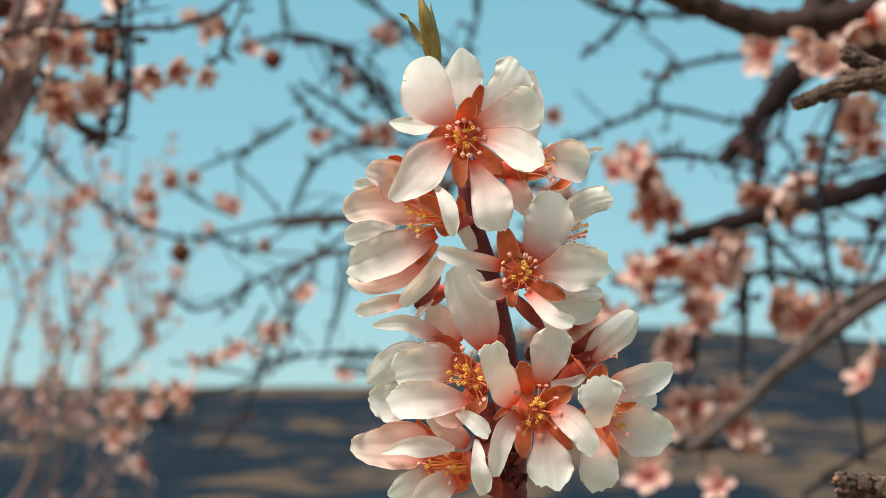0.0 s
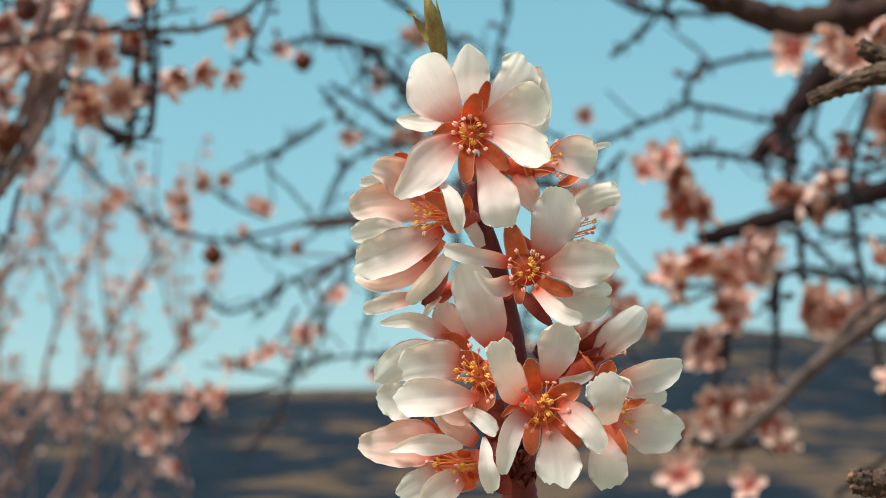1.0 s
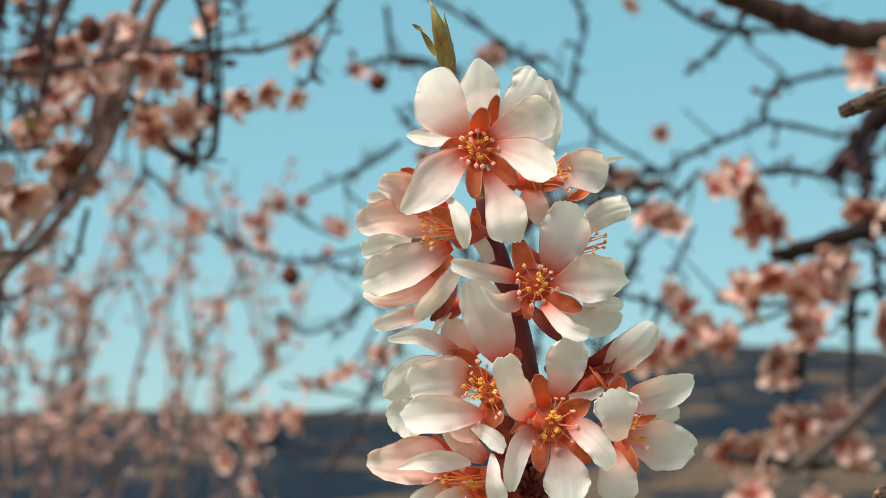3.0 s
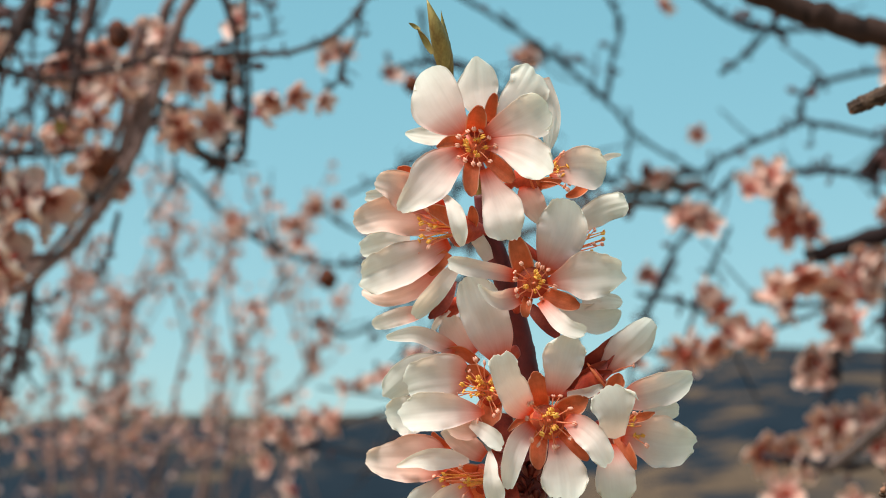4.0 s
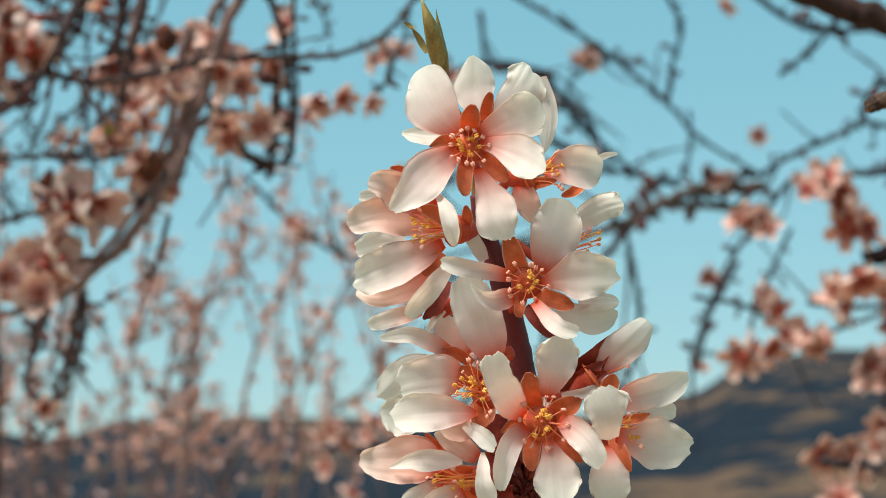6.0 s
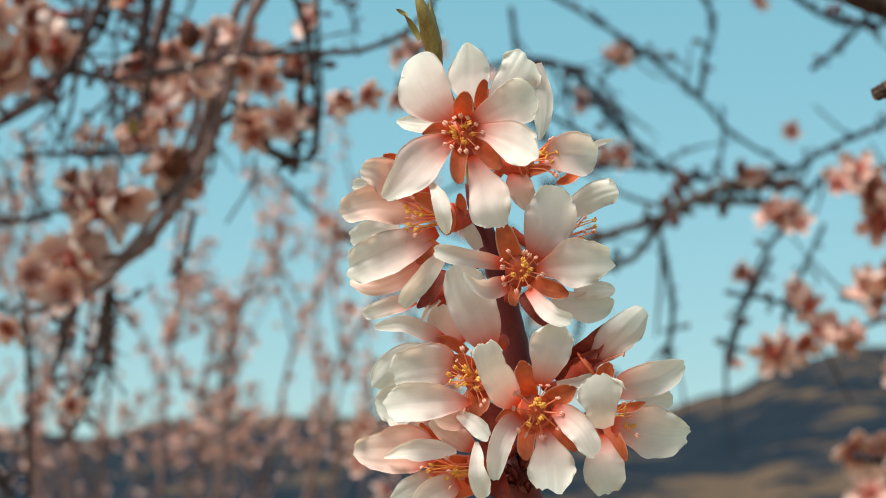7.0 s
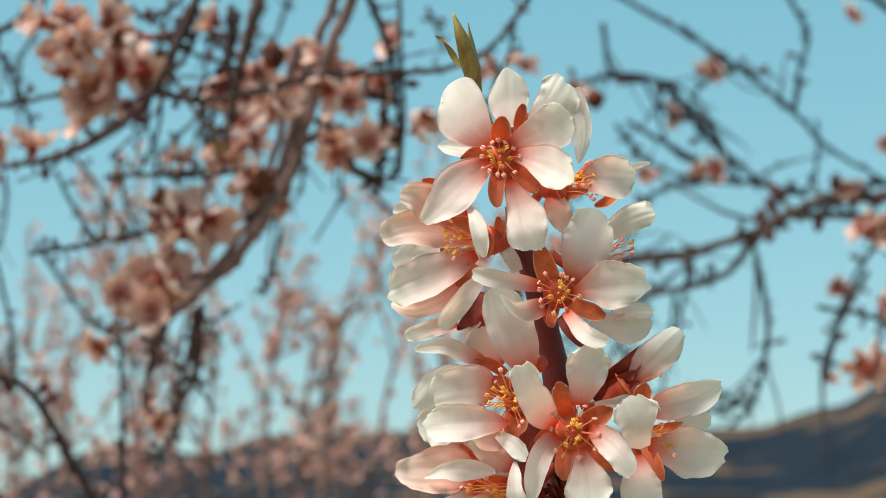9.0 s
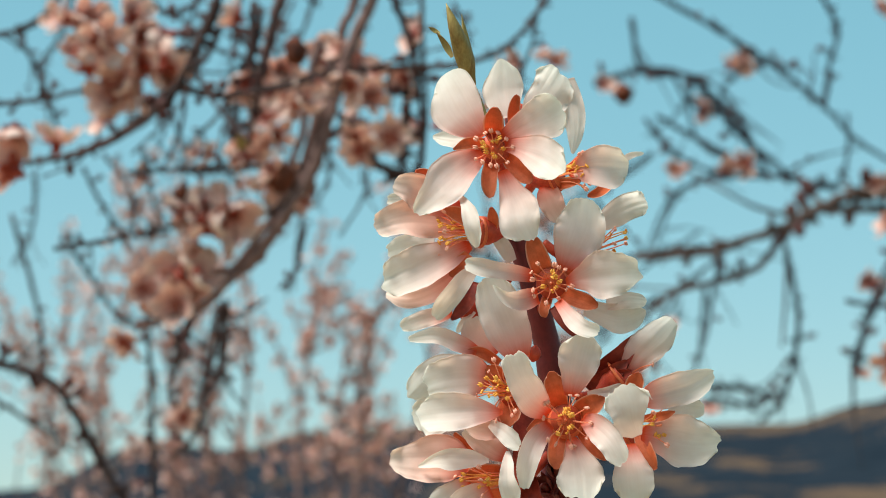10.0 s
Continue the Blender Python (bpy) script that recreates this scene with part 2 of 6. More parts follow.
def blade(bm, base, tip, width, face, cup=0.15, arch=0.08, twist=0.0, notch=0.1, ruffle=0.05, claw=0.16, thick=0.00022,
          broad=0.60, slot=0, rows=16, cols=10, seed=0, blunt=0.72, round_off=0.16, ragged=0.8):
    """A petal, sepal or leaf: a thin curved sheet from base to tip that turns its inner side to `face`."""
    base, tip = Vector(base), Vector(tip)
    along = tip - base
    length = along.length
    along.normalize()
    face = Vector(face)
    face = (face - along * face.dot(along)).normalized()
    across = along.cross(face)
    uv = bm.loops.layers.uv.verify()
    grids = ([], [])
    skew = 0.5 * noise.noise(Vector((seed * 1.9, 3.3, 0)))
    for i in range(rows + 1):
        s = i / rows
        if s < broad:
            w = claw + (1 - claw) * math.sin(math.pi / 2 * s / broad) ** 1.05
        else:
            w = 1 - (1 - blunt) * ((s - broad) / (1 - broad)) ** 2.0
        turn = twist * s * 1.2
        ac = across * math.cos(turn) + face * math.sin(turn)
        fa = face * math.cos(turn) - across * math.sin(turn)
        for side in (0, 1):
            row = []
            for j in range(cols + 1):
                v = 2 * j / cols - 1
                wob = noise.noise(Vector((v * 1.3 + seed * 3.1, s * 2.6, seed * 1.7)))
                edge = abs(v) ** 2
                ww = w * (1 + ragged * 0.13 * noise.noise(Vector((seed * 2.3 + (v > 0) * 9, s * 2.4, 4.0))) + ragged * 0.035 * noise.noise(Vector((seed * 1.3 + (v > 0) * 5, s * 9.0, 7.0))) * s)
                run = s - round_off * abs(v) ** 2.4 * s ** 4 - notch * math.exp(-((v - skew) / 0.25) ** 2) * s ** 8
                run -= ragged * (0.06 * noise.noise(Vector((v * 1.6, seed * 5.0, 1.0))) + 0.015 * noise.noise(Vector((v * 6.0, seed * 3.0, 2.0)))) * s ** 5
                out = -arch * length * math.sin(math.pi * s) * 1.0 + arch * length * 0.8 * s ** 3
                lift = cup * width * (v * v) * w * (0.4 + 0.6 * s) + ruffle * width * wob * (0.25 + edge) * s
                lift -= 0.035 * width * math.exp(-(v / 0.16) ** 2) * math.sin(math.pi * s) * ragged
                lift += 0.06 * width * ragged * noise.noise(Vector((v * 2.2 + seed, s * 4.5, seed * 0.7))) * s
                lift += ruffle * 0.7 * width * math.sin(v * 5 + seed) * s ** 4 * edge
                p = base + along * length * run + ac * (ww * width / 2 * v) + fa * (out + lift)
                row.append(bm.verts.new(p + fa * thick * (0.5 - side) * (0.35 + 0.65 * (1 - edge * 0.8))))
            grids[side].append(row)
    def quad(vs, uvs):
        f = bm.faces.new(vs)
        f.material_index = slot
        for lp, q in zip(f.loops, uvs):
            lp[uv].uv = q
    for side in (0, 1):
        g = grids[side]
        for i in range(rows):
            for j in range(cols):
                vs = [g[i][j], g[i][j + 1], g[i + 1][j + 1], g[i + 1][j]]
                us = [(j / cols, i / rows), ((j + 1) / cols, i / rows), ((j + 1) / cols, (i + 1) / rows), (j / cols, (i + 1) / rows)]
                if side == 0:
                    quad(vs, us)
                else:
                    quad(vs[::-1], us[::-1])
    rim = [(i, 0) for i in range(rows + 1)] + [(rows, j) for j in range(1, cols + 1)] + [(i, cols) for i in range(rows - 1, -1, -1)] + [(0, j) for j in range(cols - 1, 0, -1)]
    for (i0, j0), (i1, j1) in zip(rim, rim[1:] + rim[:1]):
        quad([bm.verts.new(grids[s][i][j].co) for s, i, j in ((0, i0, j0), (0, i1, j1), (1, i1, j1), (1, i0, j0))],
             [(j0 / cols, i0 / rows), (j1 / cols, i1 / rows), (j1 / cols, i1 / rows), (j0 / cols, i0 / rows)])


# ---- ground and hills ----
SKYLINE = ((-3.15, 0.05), (-1.5, 0.06), (-0.8, 0.05), (-0.45, 0.016), (-0.40, 0.022), (-0.34, 0.045), (-0.298, 0.041), (-0.27, 0.05), (-0.225, 0.052),
           (-0.15, 0.052), (-0.04, 0.0535), (0.0, 0.063), (0.03, 0.077), (0.066, 0.084), (0.10, 0.083), (0.17, 0.079), (0.21, 0.076), (0.6, 0.06), (1.5, 0.05), (3.15, 0.05))


def skyline(b):
    for (b0, h0), (b1, h1) in zip(SKYLINE, SKYLINE[1:]):
        if b <= b1:
            t = (b - b0) / (b1 - b0)
            return h0 + (h1 - h0) * (t * t * (3 - 2 * t))
    return SKYLINE[-1][1]


def build_ground():
    bm = bm_new()
    bearings = sorted(set([round(-math.pi + 2 * math.pi * k / 90, 5) for k in range(90)] + [round(-0.5 + 0.9 * k / 150, 5) for k in range(151)]))
    reaches = [0.0, 1, 2, 4, 7, 12, 20, 40, 80, 150, 250, 350] + [430 + 45 * k for k in range(30)] + [1800, 1900, 2100, 2500, 3200, 4600]
    rings = []
    for r in reaches[1:]:
        ring = []
        for b in bearings:
            t = min(1.0, max(0.0, (r - 380) / 1340))
            z = (skyline(b) * 1720 + 1.4) * (t ** 1.15)
            if r > 1760:
                z *= max(0.0, 1 - (r - 1760) / 2600)
            p = Vector((math.sin(b) * r, math.cos(b) * r, 0))
            if r > 100:
                z += (noise.fractal(p * 0.006, 1.0, 2.0, 4) * 7.0) * min(1, (r - 100) / 500) * (1 - 0.75 * t)
            elif r > 3:
                z += 0.05 * noise.noise(p * 0.4)
            if 40 < r < 700:
                z -= 3.0 * min(1, (r - 40) / 150)
            ring.append(bm.verts.new((p.x, p.y, z)))
        rings.append(ring)
    n = len(bearings)
    centre = bm.verts.new((0, 0, 0))
    for k in range(n):
        bm.faces.new((centre, rings[0][(k + 1) % n], rings[0][k]))
    for r0, r1 in zip(rings, rings[1:]):
        for k in range(n):
            bm.faces.new((r0[k], r0[(k + 1) % n], r1[(k + 1) % n], r1[k]))
    m, nd, l, b = material("hill_land")
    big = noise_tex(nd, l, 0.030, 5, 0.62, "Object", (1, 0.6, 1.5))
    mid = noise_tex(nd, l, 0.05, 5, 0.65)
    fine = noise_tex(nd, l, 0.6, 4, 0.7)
    # Dark scrub with the blue of distant haze mixed into its base colour.
    hazed_scrub = ramp(nd, ((0.3, (0.009, 0.016, 0.024)), (0.7, (0.019, 0.028, 0.038))))
    l.new(mid.outputs["Fac"], hazed_scrub.inputs[0])
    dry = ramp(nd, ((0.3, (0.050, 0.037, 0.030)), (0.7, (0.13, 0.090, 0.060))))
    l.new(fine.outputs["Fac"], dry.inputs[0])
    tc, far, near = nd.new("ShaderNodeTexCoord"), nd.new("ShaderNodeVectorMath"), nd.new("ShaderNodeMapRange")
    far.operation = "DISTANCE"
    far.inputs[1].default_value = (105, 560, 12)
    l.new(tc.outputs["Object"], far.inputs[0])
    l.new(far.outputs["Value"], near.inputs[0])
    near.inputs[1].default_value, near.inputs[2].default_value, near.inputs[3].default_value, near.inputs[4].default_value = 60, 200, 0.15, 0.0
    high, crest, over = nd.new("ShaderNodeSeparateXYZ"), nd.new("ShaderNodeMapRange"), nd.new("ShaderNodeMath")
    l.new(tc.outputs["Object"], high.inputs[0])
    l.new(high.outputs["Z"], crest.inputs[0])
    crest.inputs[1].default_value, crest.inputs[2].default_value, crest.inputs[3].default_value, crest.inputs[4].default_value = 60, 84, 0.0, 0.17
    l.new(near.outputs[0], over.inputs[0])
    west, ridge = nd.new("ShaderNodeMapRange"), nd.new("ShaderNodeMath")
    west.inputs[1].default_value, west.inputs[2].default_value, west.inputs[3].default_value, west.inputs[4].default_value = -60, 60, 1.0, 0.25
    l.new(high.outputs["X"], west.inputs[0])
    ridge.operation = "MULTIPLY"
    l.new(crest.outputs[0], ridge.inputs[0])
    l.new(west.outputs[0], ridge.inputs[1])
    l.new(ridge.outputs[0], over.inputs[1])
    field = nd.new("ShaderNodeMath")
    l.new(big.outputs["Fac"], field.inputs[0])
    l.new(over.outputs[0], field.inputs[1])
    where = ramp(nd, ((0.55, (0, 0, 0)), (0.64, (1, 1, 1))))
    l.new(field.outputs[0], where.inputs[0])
    hills = mixed(nd, l, "MIX", where.outputs[0], hazed_scrub.outputs[0], dry.outputs[0])
    around, home = nd.new("ShaderNodeVectorMath"), nd.new("ShaderNodeMapRange")
    around.operation = "LENGTH"
    l.new(tc.outputs["Object"], around.inputs[0])
    l.new(around.outputs["Value"], home.inputs[0])
    home.inputs[1].default_value, home.inputs[2].default_value = 60, 200
    soil_noise, tuft = noise_tex(nd, l, 1.3, 6, 0.65), noise_tex(nd, l, 22.0, 4, 0.7)
    # Unseen ground close by, kept pale to reflect warm fill onto the petals.
    bounce_soil = ramp(nd, ((0.3, (0.22, 0.15, 0.10)), (0.52, (0.38, 0.29, 0.20)), (0.68, (0.24, 0.22, 0.11))))
    l.new(soil_noise.outputs["Fac"], bounce_soil.inputs[0])
    grain = ramp(nd, ((0.3, (0.55, 0.55, 0.55)), (0.7, (1.1, 1.1, 1.1))))
    l.new(tuft.outputs["Fac"], grain.inputs[0])
    earth = mixed(nd, l, "MULTIPLY", 1.0, bounce_soil.outputs[0], grain.outputs[0])
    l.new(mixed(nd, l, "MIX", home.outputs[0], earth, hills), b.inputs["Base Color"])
    b.inputs["Roughness"].default_value = 1.0
    b.inputs["Specular IOR Level"].default_value = 0.0
    bumped(nd, l, b, mid.outputs["Fac"], 0.6, 6.0)
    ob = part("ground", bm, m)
    return tagged(ob, "dry hillsides with dark brush, blue haze put into its colour, under a clear sky", "ground", kind="structure")


build_ground()

# ---- the flowering twig in front ----
ORIGIN = Vector((0, 0, 1.5))


def mm(p):
    return ORIGIN + Vector(p) * 0.001


TO_CAMERA = Vector((0.097, -0.987, -0.131))      # direction to the camera at 5 s; petal outlines are fitted to this view
SHEETS = [0]


def along(values, s):
    """A smooth value at s (0 to 1) between evenly spaced ones."""
    n = len(values) - 1
    i = min(int(s * n), n - 1)
    t = s * n - i
    q0, q1, q2, q3 = values[max(i - 1, 0)], values[i], values[i + 1], values[min(i + 2, n)]
    return 0.5 * (2 * q1 + (q2 - q0) * t + (2 * q0 - 5 * q1 + 4 * q2 - q3) * t * t + (3 * q1 - q0 - 3 * q2 + q3) * t ** 3)


def sheet(bm, spine, half, cup=0.1, roll=0.0, wave=1.0, thick=0.00022, rows=24, cols=16, lip=0.0, start=0.0):
    """A thin petal or sepal along a spine (millimetres from the twig's middle), with its half widths left and right of
    the spine at even steps from base to tip, square to the camera's view. cup: edges towards the camera; roll: the
    right edge towards it; lip: the tip curls over; start: how far from its base the piece begins."""
    SHEETS[0] += 1
    seed = SHEETS[0] * 1.37
    spots = [mm(p) for p in spine]
    left, right = [w[0] * 0.001 for w in half], [w[1] * 0.001 for w in half]
    length = sum((q - p).length for p, q in zip(spots, spots[1:]))
    uv = bm.loops.layers.uv.verify()
    grids = ([], [])
    skew = 0.6 * noise.noise(Vector((seed * 1.9, 3.3, 0)))
    for i in range(rows + 1):
        s = 1 - (1 - i / rows) ** 1.25
        p = along(spots, s)
        way = (along(spots, min(1, s + 0.02)) - along(spots, max(0, s - 0.02))).normalized()
        across = way.cross(TO_CAMERA).normalized()
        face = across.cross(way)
        wl, wr = max(0.0002, along(left, s)), max(0.0002, along(right, s))
        mean = (wl + wr) / 2
        both = ([], [])
        for j in range(cols + 1):
            v = 2 * j / cols - 1
            w, end = (wr, right[-1]) if v > 0 else (wl, left[-1])
            rim = noise.noise(Vector((seed * 2.3 + (v > 0) * 9, s * 3.2, 4.0))) * 0.12 + noise.noise(Vector((seed * 1.3 + (v > 0) * 5, s * 11.0, 7.0))) * 0.065
            reach = w * v * (1 + wave * rim * s)
            drop = end * (1 - math.sqrt(1 - 0.985 * v * v)) * s ** 6
            drop += wave * end * (0.10 * math.exp(-((v - skew) / 0.22) ** 2) + 0.30 * noise.noise(Vector((v * 1.7, seed * 5, 1))) + 0.13 * noise.noise(Vector((v * 7, seed * 3, 2)))) * s ** 8
            lift = cup * mean * v * v * (0.35 + 0.65 * s) * 2 + roll * w * v
            lift += wave * mean * (0.10 * noise.noise(Vector((v * 1.1 + seed, s * 2.4, seed * 0.7))) + 0.40 * v ** 4 * noise.noise(Vector((v + seed * 3, s * 6.5, 1.3)))) * min(1, 2.5 * s)
            lift += wave * mean * (0.08 * noise.noise(Vector((v * 4.5 + seed, s * 1.2, 5)))) * s
            lift -= 0.035 * mean * math.exp(-(v / 0.13) ** 2) * math.sin(math.pi * min(1, s * 1.1))
            lift += lip * length * s ** 5
            q = p + across * reach - way * drop + face * lift
            edge = thick * (0.5 if abs(v) < 0.9 else 0.3)
            both[0].append(bm.verts.new(q + face * edge))
            both[1].append(bm.verts.new(q - face * edge))
        grids[0].append((s, both[0]))
        grids[1].append((s, both[1]))

    def quad(vs, uvs):
        f = bm.faces.new(vs)
        for lp, q in zip(f.loops, uvs):
            lp[uv].uv = (q[0], start + (1 - start) * q[1])
    for side, g in enumerate(grids):
        for (s0, r0), (s1, r1) in zip(g, g[1:]):
            for j in range(cols):
                vs = [r0[j], r0[j + 1], r1[j + 1], r1[j]]
                us = [(j / cols, s0), ((j + 1) / cols, s0), ((j + 1) / cols, s1), (j / cols, s1)]
                quad(vs[::-1] if side else vs, us[::-1] if side else us)
    ring = [(i, 0) for i in range(rows + 1)] + [(rows, j) for j in range(1, cols + 1)] + [(i, cols) for i in range(rows - 1, -1, -1)] + [(0, j) for j in range(cols - 1, 0, -1)]
    for (i0, j0), (i1, j1) in zip(ring, ring[1:] + ring[:1]):
        quad([grids[k][i][1][j] for k, i, j in ((0, i0, j0), (1, i0, j0), (1, i1, j1), (0, i1, j1))],
             [(j0 / cols, grids[0][i0][0]), (j0 / cols, grids[0][i0][0]), (j1 / cols, grids[0][i1][0]), (j1 / cols, grids[0][i1][0])])


def petal(flower, spine, half, cup=0.1, roll=0.0, skin=None, bare=False, lip=0.0, wave=1.0):
    bm = bm_new()
    sheet(bm, spine, half, cup, roll, wave, lip=lip, start=0.5 if bare else 0.0)
    part("petal", bm, skin or PETAL, flower)


def sepal(flower, spine, half, skin=None):
    bm = bm_new()
    sheet(bm, spine, half, 0.22, 0.0, 0.5, 0.0004, 16, 12)
    part("sepal", bm, skin or SEPAL, flower)


BLOSSOM_COUNT = [0]


def blossom(label, centre, axis, foot, stamens, spread, reach):
    """One near blossom without its petals: cup, stalk, stamens and style. Places and reach in millimetres from the twig's middle."""
    BLOSSOM_COUNT[0] += 1
    rnd = random.Random(BLOSSOM_COUNT[0] * 17)
    c, axis = mm(centre), Vector(axis).normalized()
    ob = thing("blossom", c, label, "flower", "almond blossoms on the twig")
    back = mm(foot)
    bm = bm_new()
    depth = min(0.0065, (back - c).length * 0.6)
    neck = c - axis * depth
    line = curve([back, (back + neck) / 2 + (neck - c) * 0.05, neck, c - axis * depth * 0.45, c + axis * 0.0002], 4)
    n = len(line)
    radii = [0.0012 if i < n * 0.45 else 0.0012 + 0.0026 * math.sin(math.pi / 2 * (i / (n - 1) - 0.45) / 0.55) ** 0.7 for i in range(n)]
    tube(bm, line, radii, 14, 0, 0.12)
    part("calyx", bm, CALYX, ob, "red-brown cup and short stalk")
    if not stamens:
        return ob
    bm = bm_new()
    ball(bm, c - axis * 0.0006, axis, 0.0022, 0.0080, 0, 18, 7, 0.3)
    part("cup_lining", bm, THROAT, ob, "glossy orange-red rim of the cup")
    side = axis.orthogonal().normalized()
    up = axis.cross(side)
    for k in range(stamens):
        inner = k < stamens * 0.45
        g = 2 * math.pi * (rnd.random() if inner else k * 0.382 + rnd.uniform(-0.05, 0.05))
        lean = spread * (rnd.uniform(0.0, 0.5) if inner else rnd.uniform(0.85, 1.25))
        ln = reach * 0.001 * (rnd.uniform(0.45, 1.0) if inner else rnd.uniform(0.75, 1.1))
        r = side * math.cos(g) + up * math.sin(g)
        root = c + r * 0.0015 + axis * 0.0002
        way = (axis * math.cos(lean) + r * math.sin(lean)).normalized()
        end = root + way * ln
        bend = root + (axis * 0.6 + way * 0.4) * ln * 0.5 + up * ln * rnd.uniform(-0.08, 0.08)
        bm = bm_new()
        tube(bm, curve([root, bend, end], 3), [0.00019, 0.00018, 0.00017, 0.00016, 0.00015, 0.00014, 0.00013], 6)
        st = part("stamen", bm, FILAMENT_GOLD if inner else FILAMENT, ob)
        bm = bm_new()
        tilt = (way * 0.6 + r * rnd.uniform(-1, 1) + up * rnd.uniform(-1, 1)).normalized()
        size = rnd.uniform(0.0011, 0.0016) if inner else rnd.uniform(0.0011, 0.0015)
        for lobe in (-1, 1):
            ball(bm, end + way.cross(tilt).normalized() * lobe * size * 0.2, tilt, size, size * (0.42 if inner else 0.5), 0, 8, 6, 0.5)
        part("anther", bm, ANTHER if inner else ANTHER_PINK, st)
    bm = bm_new()
    tube(bm, curve([c - axis * 0.001, c + axis * reach * 0.0005 + side * 0.0003, c + axis * reach * 0.00095], 3), [0.0005, 0.00035, 0.00026, 0.00022, 0.0002, 0.00022, 0.0003], 6)
    part("pistil", bm, FILAMENT, ob, "pale green-yellow style")
    return ob


def stem_tube(points, r0, r1, knobs=0.12, sides=14, steps=8):
    bm = bm_new()
    line = curve(points, steps)
    n = len(line) - 1
    tube(bm, line, [r0 + (r1 - r0) * i / n for i in range(n + 1)], sides, 0, knobs)
    return bm


twig_front = thing("flowering_twig", (0.012, 0.02, 1.2), "reddish young almond twig densely set with blossoms", "branch")


def scale_bud(spot, size):
    """A small red-brown bud base with overlapping scales, set on the twig between the blossoms."""
    rnd = random.Random(int(spot[0] * 1e5) + int(spot[2] * 1e5))
    bm = bm_new()
    c = Vector(spot)
    way = Vector((rnd.uniform(-0.5, 0.5), -1, rnd.uniform(-0.2, 0.8))).normalized()
    ball(bm, c, way, size * 0.8, size * 0.5, 0, 10, 7, 0.25)
    core = part("bud", bm, CALYX_DARK, twig_front)
    side = way.orthogonal().normalized()
    for k in range(5):
        g = 2 * math.pi * k / 5 + rnd.uniform(-0.3, 0.3)
        d = side * math.cos(g) + way.cross(side) * math.sin(g)
        bm = bm_new()
        blade(bm, c + d * size * 0.25 - way * size * 0.3, c + d * size * rnd.uniform(0.35, 0.7) + way * size * rnd.uniform(0.3, 0.8), size * 0.5, d, -0.2, -0.08,
              0, 0, 0.03, 0.7, 0.0003, 0.45, 0, 7, 4, k, 0.3, 0.25, 0.4)
        part("bud_scale", bm, CALYX_DARK, core)


part("stem", stem_tube([(1.34, 2.28, 0.95), (0.9, 1.5, 0.98), (0.35, 0.6, 1), (0.09, 0.12, 1.12), (0.035, 0.035, 1.27), (0.0151, 0.0309, 1.3854), (0.0126, 0.028, 1.4051), (0.0113, 0.0264, 1.4163), (0.0118, 0.0266, 1.4305), (0.0105, 0.0246, 1.4446), (0.0088, 0.0229, 1.4559), (0.0052, 0.0205, 1.4714), (0.0013, 0.0195, 1.4835), (-0.0003, 0.019, 1.492)], 0.0075, 0.0020, 0.10), TWIG_RED, twig_front)
part("leaf_stalk", stem_tube([(-0.0003, 0.019, 1.491), (-0.0015, 0.0165, 1.500), (-0.0043, 0.0120, 1.5095), (-0.007, 0.0125, 1.5165), (-0.0081, 0.0118, 1.5195)], 0.0014, 0.0012, 0.15), LEAF, twig_front, "pale olive stalk under the leaf bud")
bm = bm_new()
bud_line = curve([(-0.0081, 0.0120, 1.5187), (-0.0091, 0.0090, 1.5256), (-0.0105, 0.0038, 1.5319), (-0.0128, 0.0027, 1.5391)], 5)
tube(bm, bud_line, [0.00235 * w for w in (0.5, 0.62, 0.74, 0.85, 0.93, 0.98, 1.0, 0.98, 0.93, 0.86, 0.76, 0.64, 0.5, 0.36, 0.2, 0.05)], 12, 0, 0.12, 0.12)
part("leaf_bud", bm, LEAF, twig_front, "swollen yellow-olive leaf bud")
for base, tip, wide, seed in (((-0.0080, 0.0098, 1.5200), (-0.0099, 0.0030, 1.5330), 0.0026, 41), ((-0.0072, 0.0105, 1.5195), (-0.0096, 0.0060, 1.5370), 0.0022, 47), ((-0.0094, 0.0100, 1.5210), (-0.0126, 0.0030, 1.5375), 0.0022, 53)):
    bm = bm_new()
    blade(bm, base, tip, wide, (0.1, -0.97, 0.1), -0.35, -0.05, 0.15, 0.0, 0.06, 0.55, 0.0004, 0.4, rows=18, cols=8, seed=seed, blunt=0.15, round_off=0.1, ragged=0.5)
    part("bud_scale", bm, LEAF, twig_front, "folded olive leaflet with brown edges")
bm = bm_new()
blade(bm, (-0.0116, 0.0046, 1.5256), (-0.015, 0.0034, 1.5321), 0.0017, (-0.08, -0.92, 0.39), 0.5, 0.10, 0.5, 0.0, 0.05, 0.5, 0.0005, 0.42, rows=20, cols=8, seed=818, blunt=0.12, round_off=0.1)
part("young_leaf", bm, LEAF, twig_front, "tiny curled leaf tip")
bm = bm_new()
blade(bm, (-0.0146, 0.0035, 1.5316), (-0.0174, 0.003, 1.5332), 0.0011, (-0.07, -0.83, 0.56), 0.5, 0.10, 0.3, 0.0, 0.05, 0.5, 0.0005, 0.42, rows=20, cols=8, seed=788, blunt=0.12, round_off=0.1)
part("young_leaf", bm, LEAF, twig_front, "tiny curled leaf tip")
bm = bm_new()
ball(bm, (0.0081, 0.0094, 1.4508), (0.3, -0.3, 1), 0.0042, 0.0034, 0, 10, 8, 0.15)
part("bud", bm, CALYX, twig_front, "small orange-brown bud")
scale_bud((0.012, 0.0206, 1.4225), 0.0055)
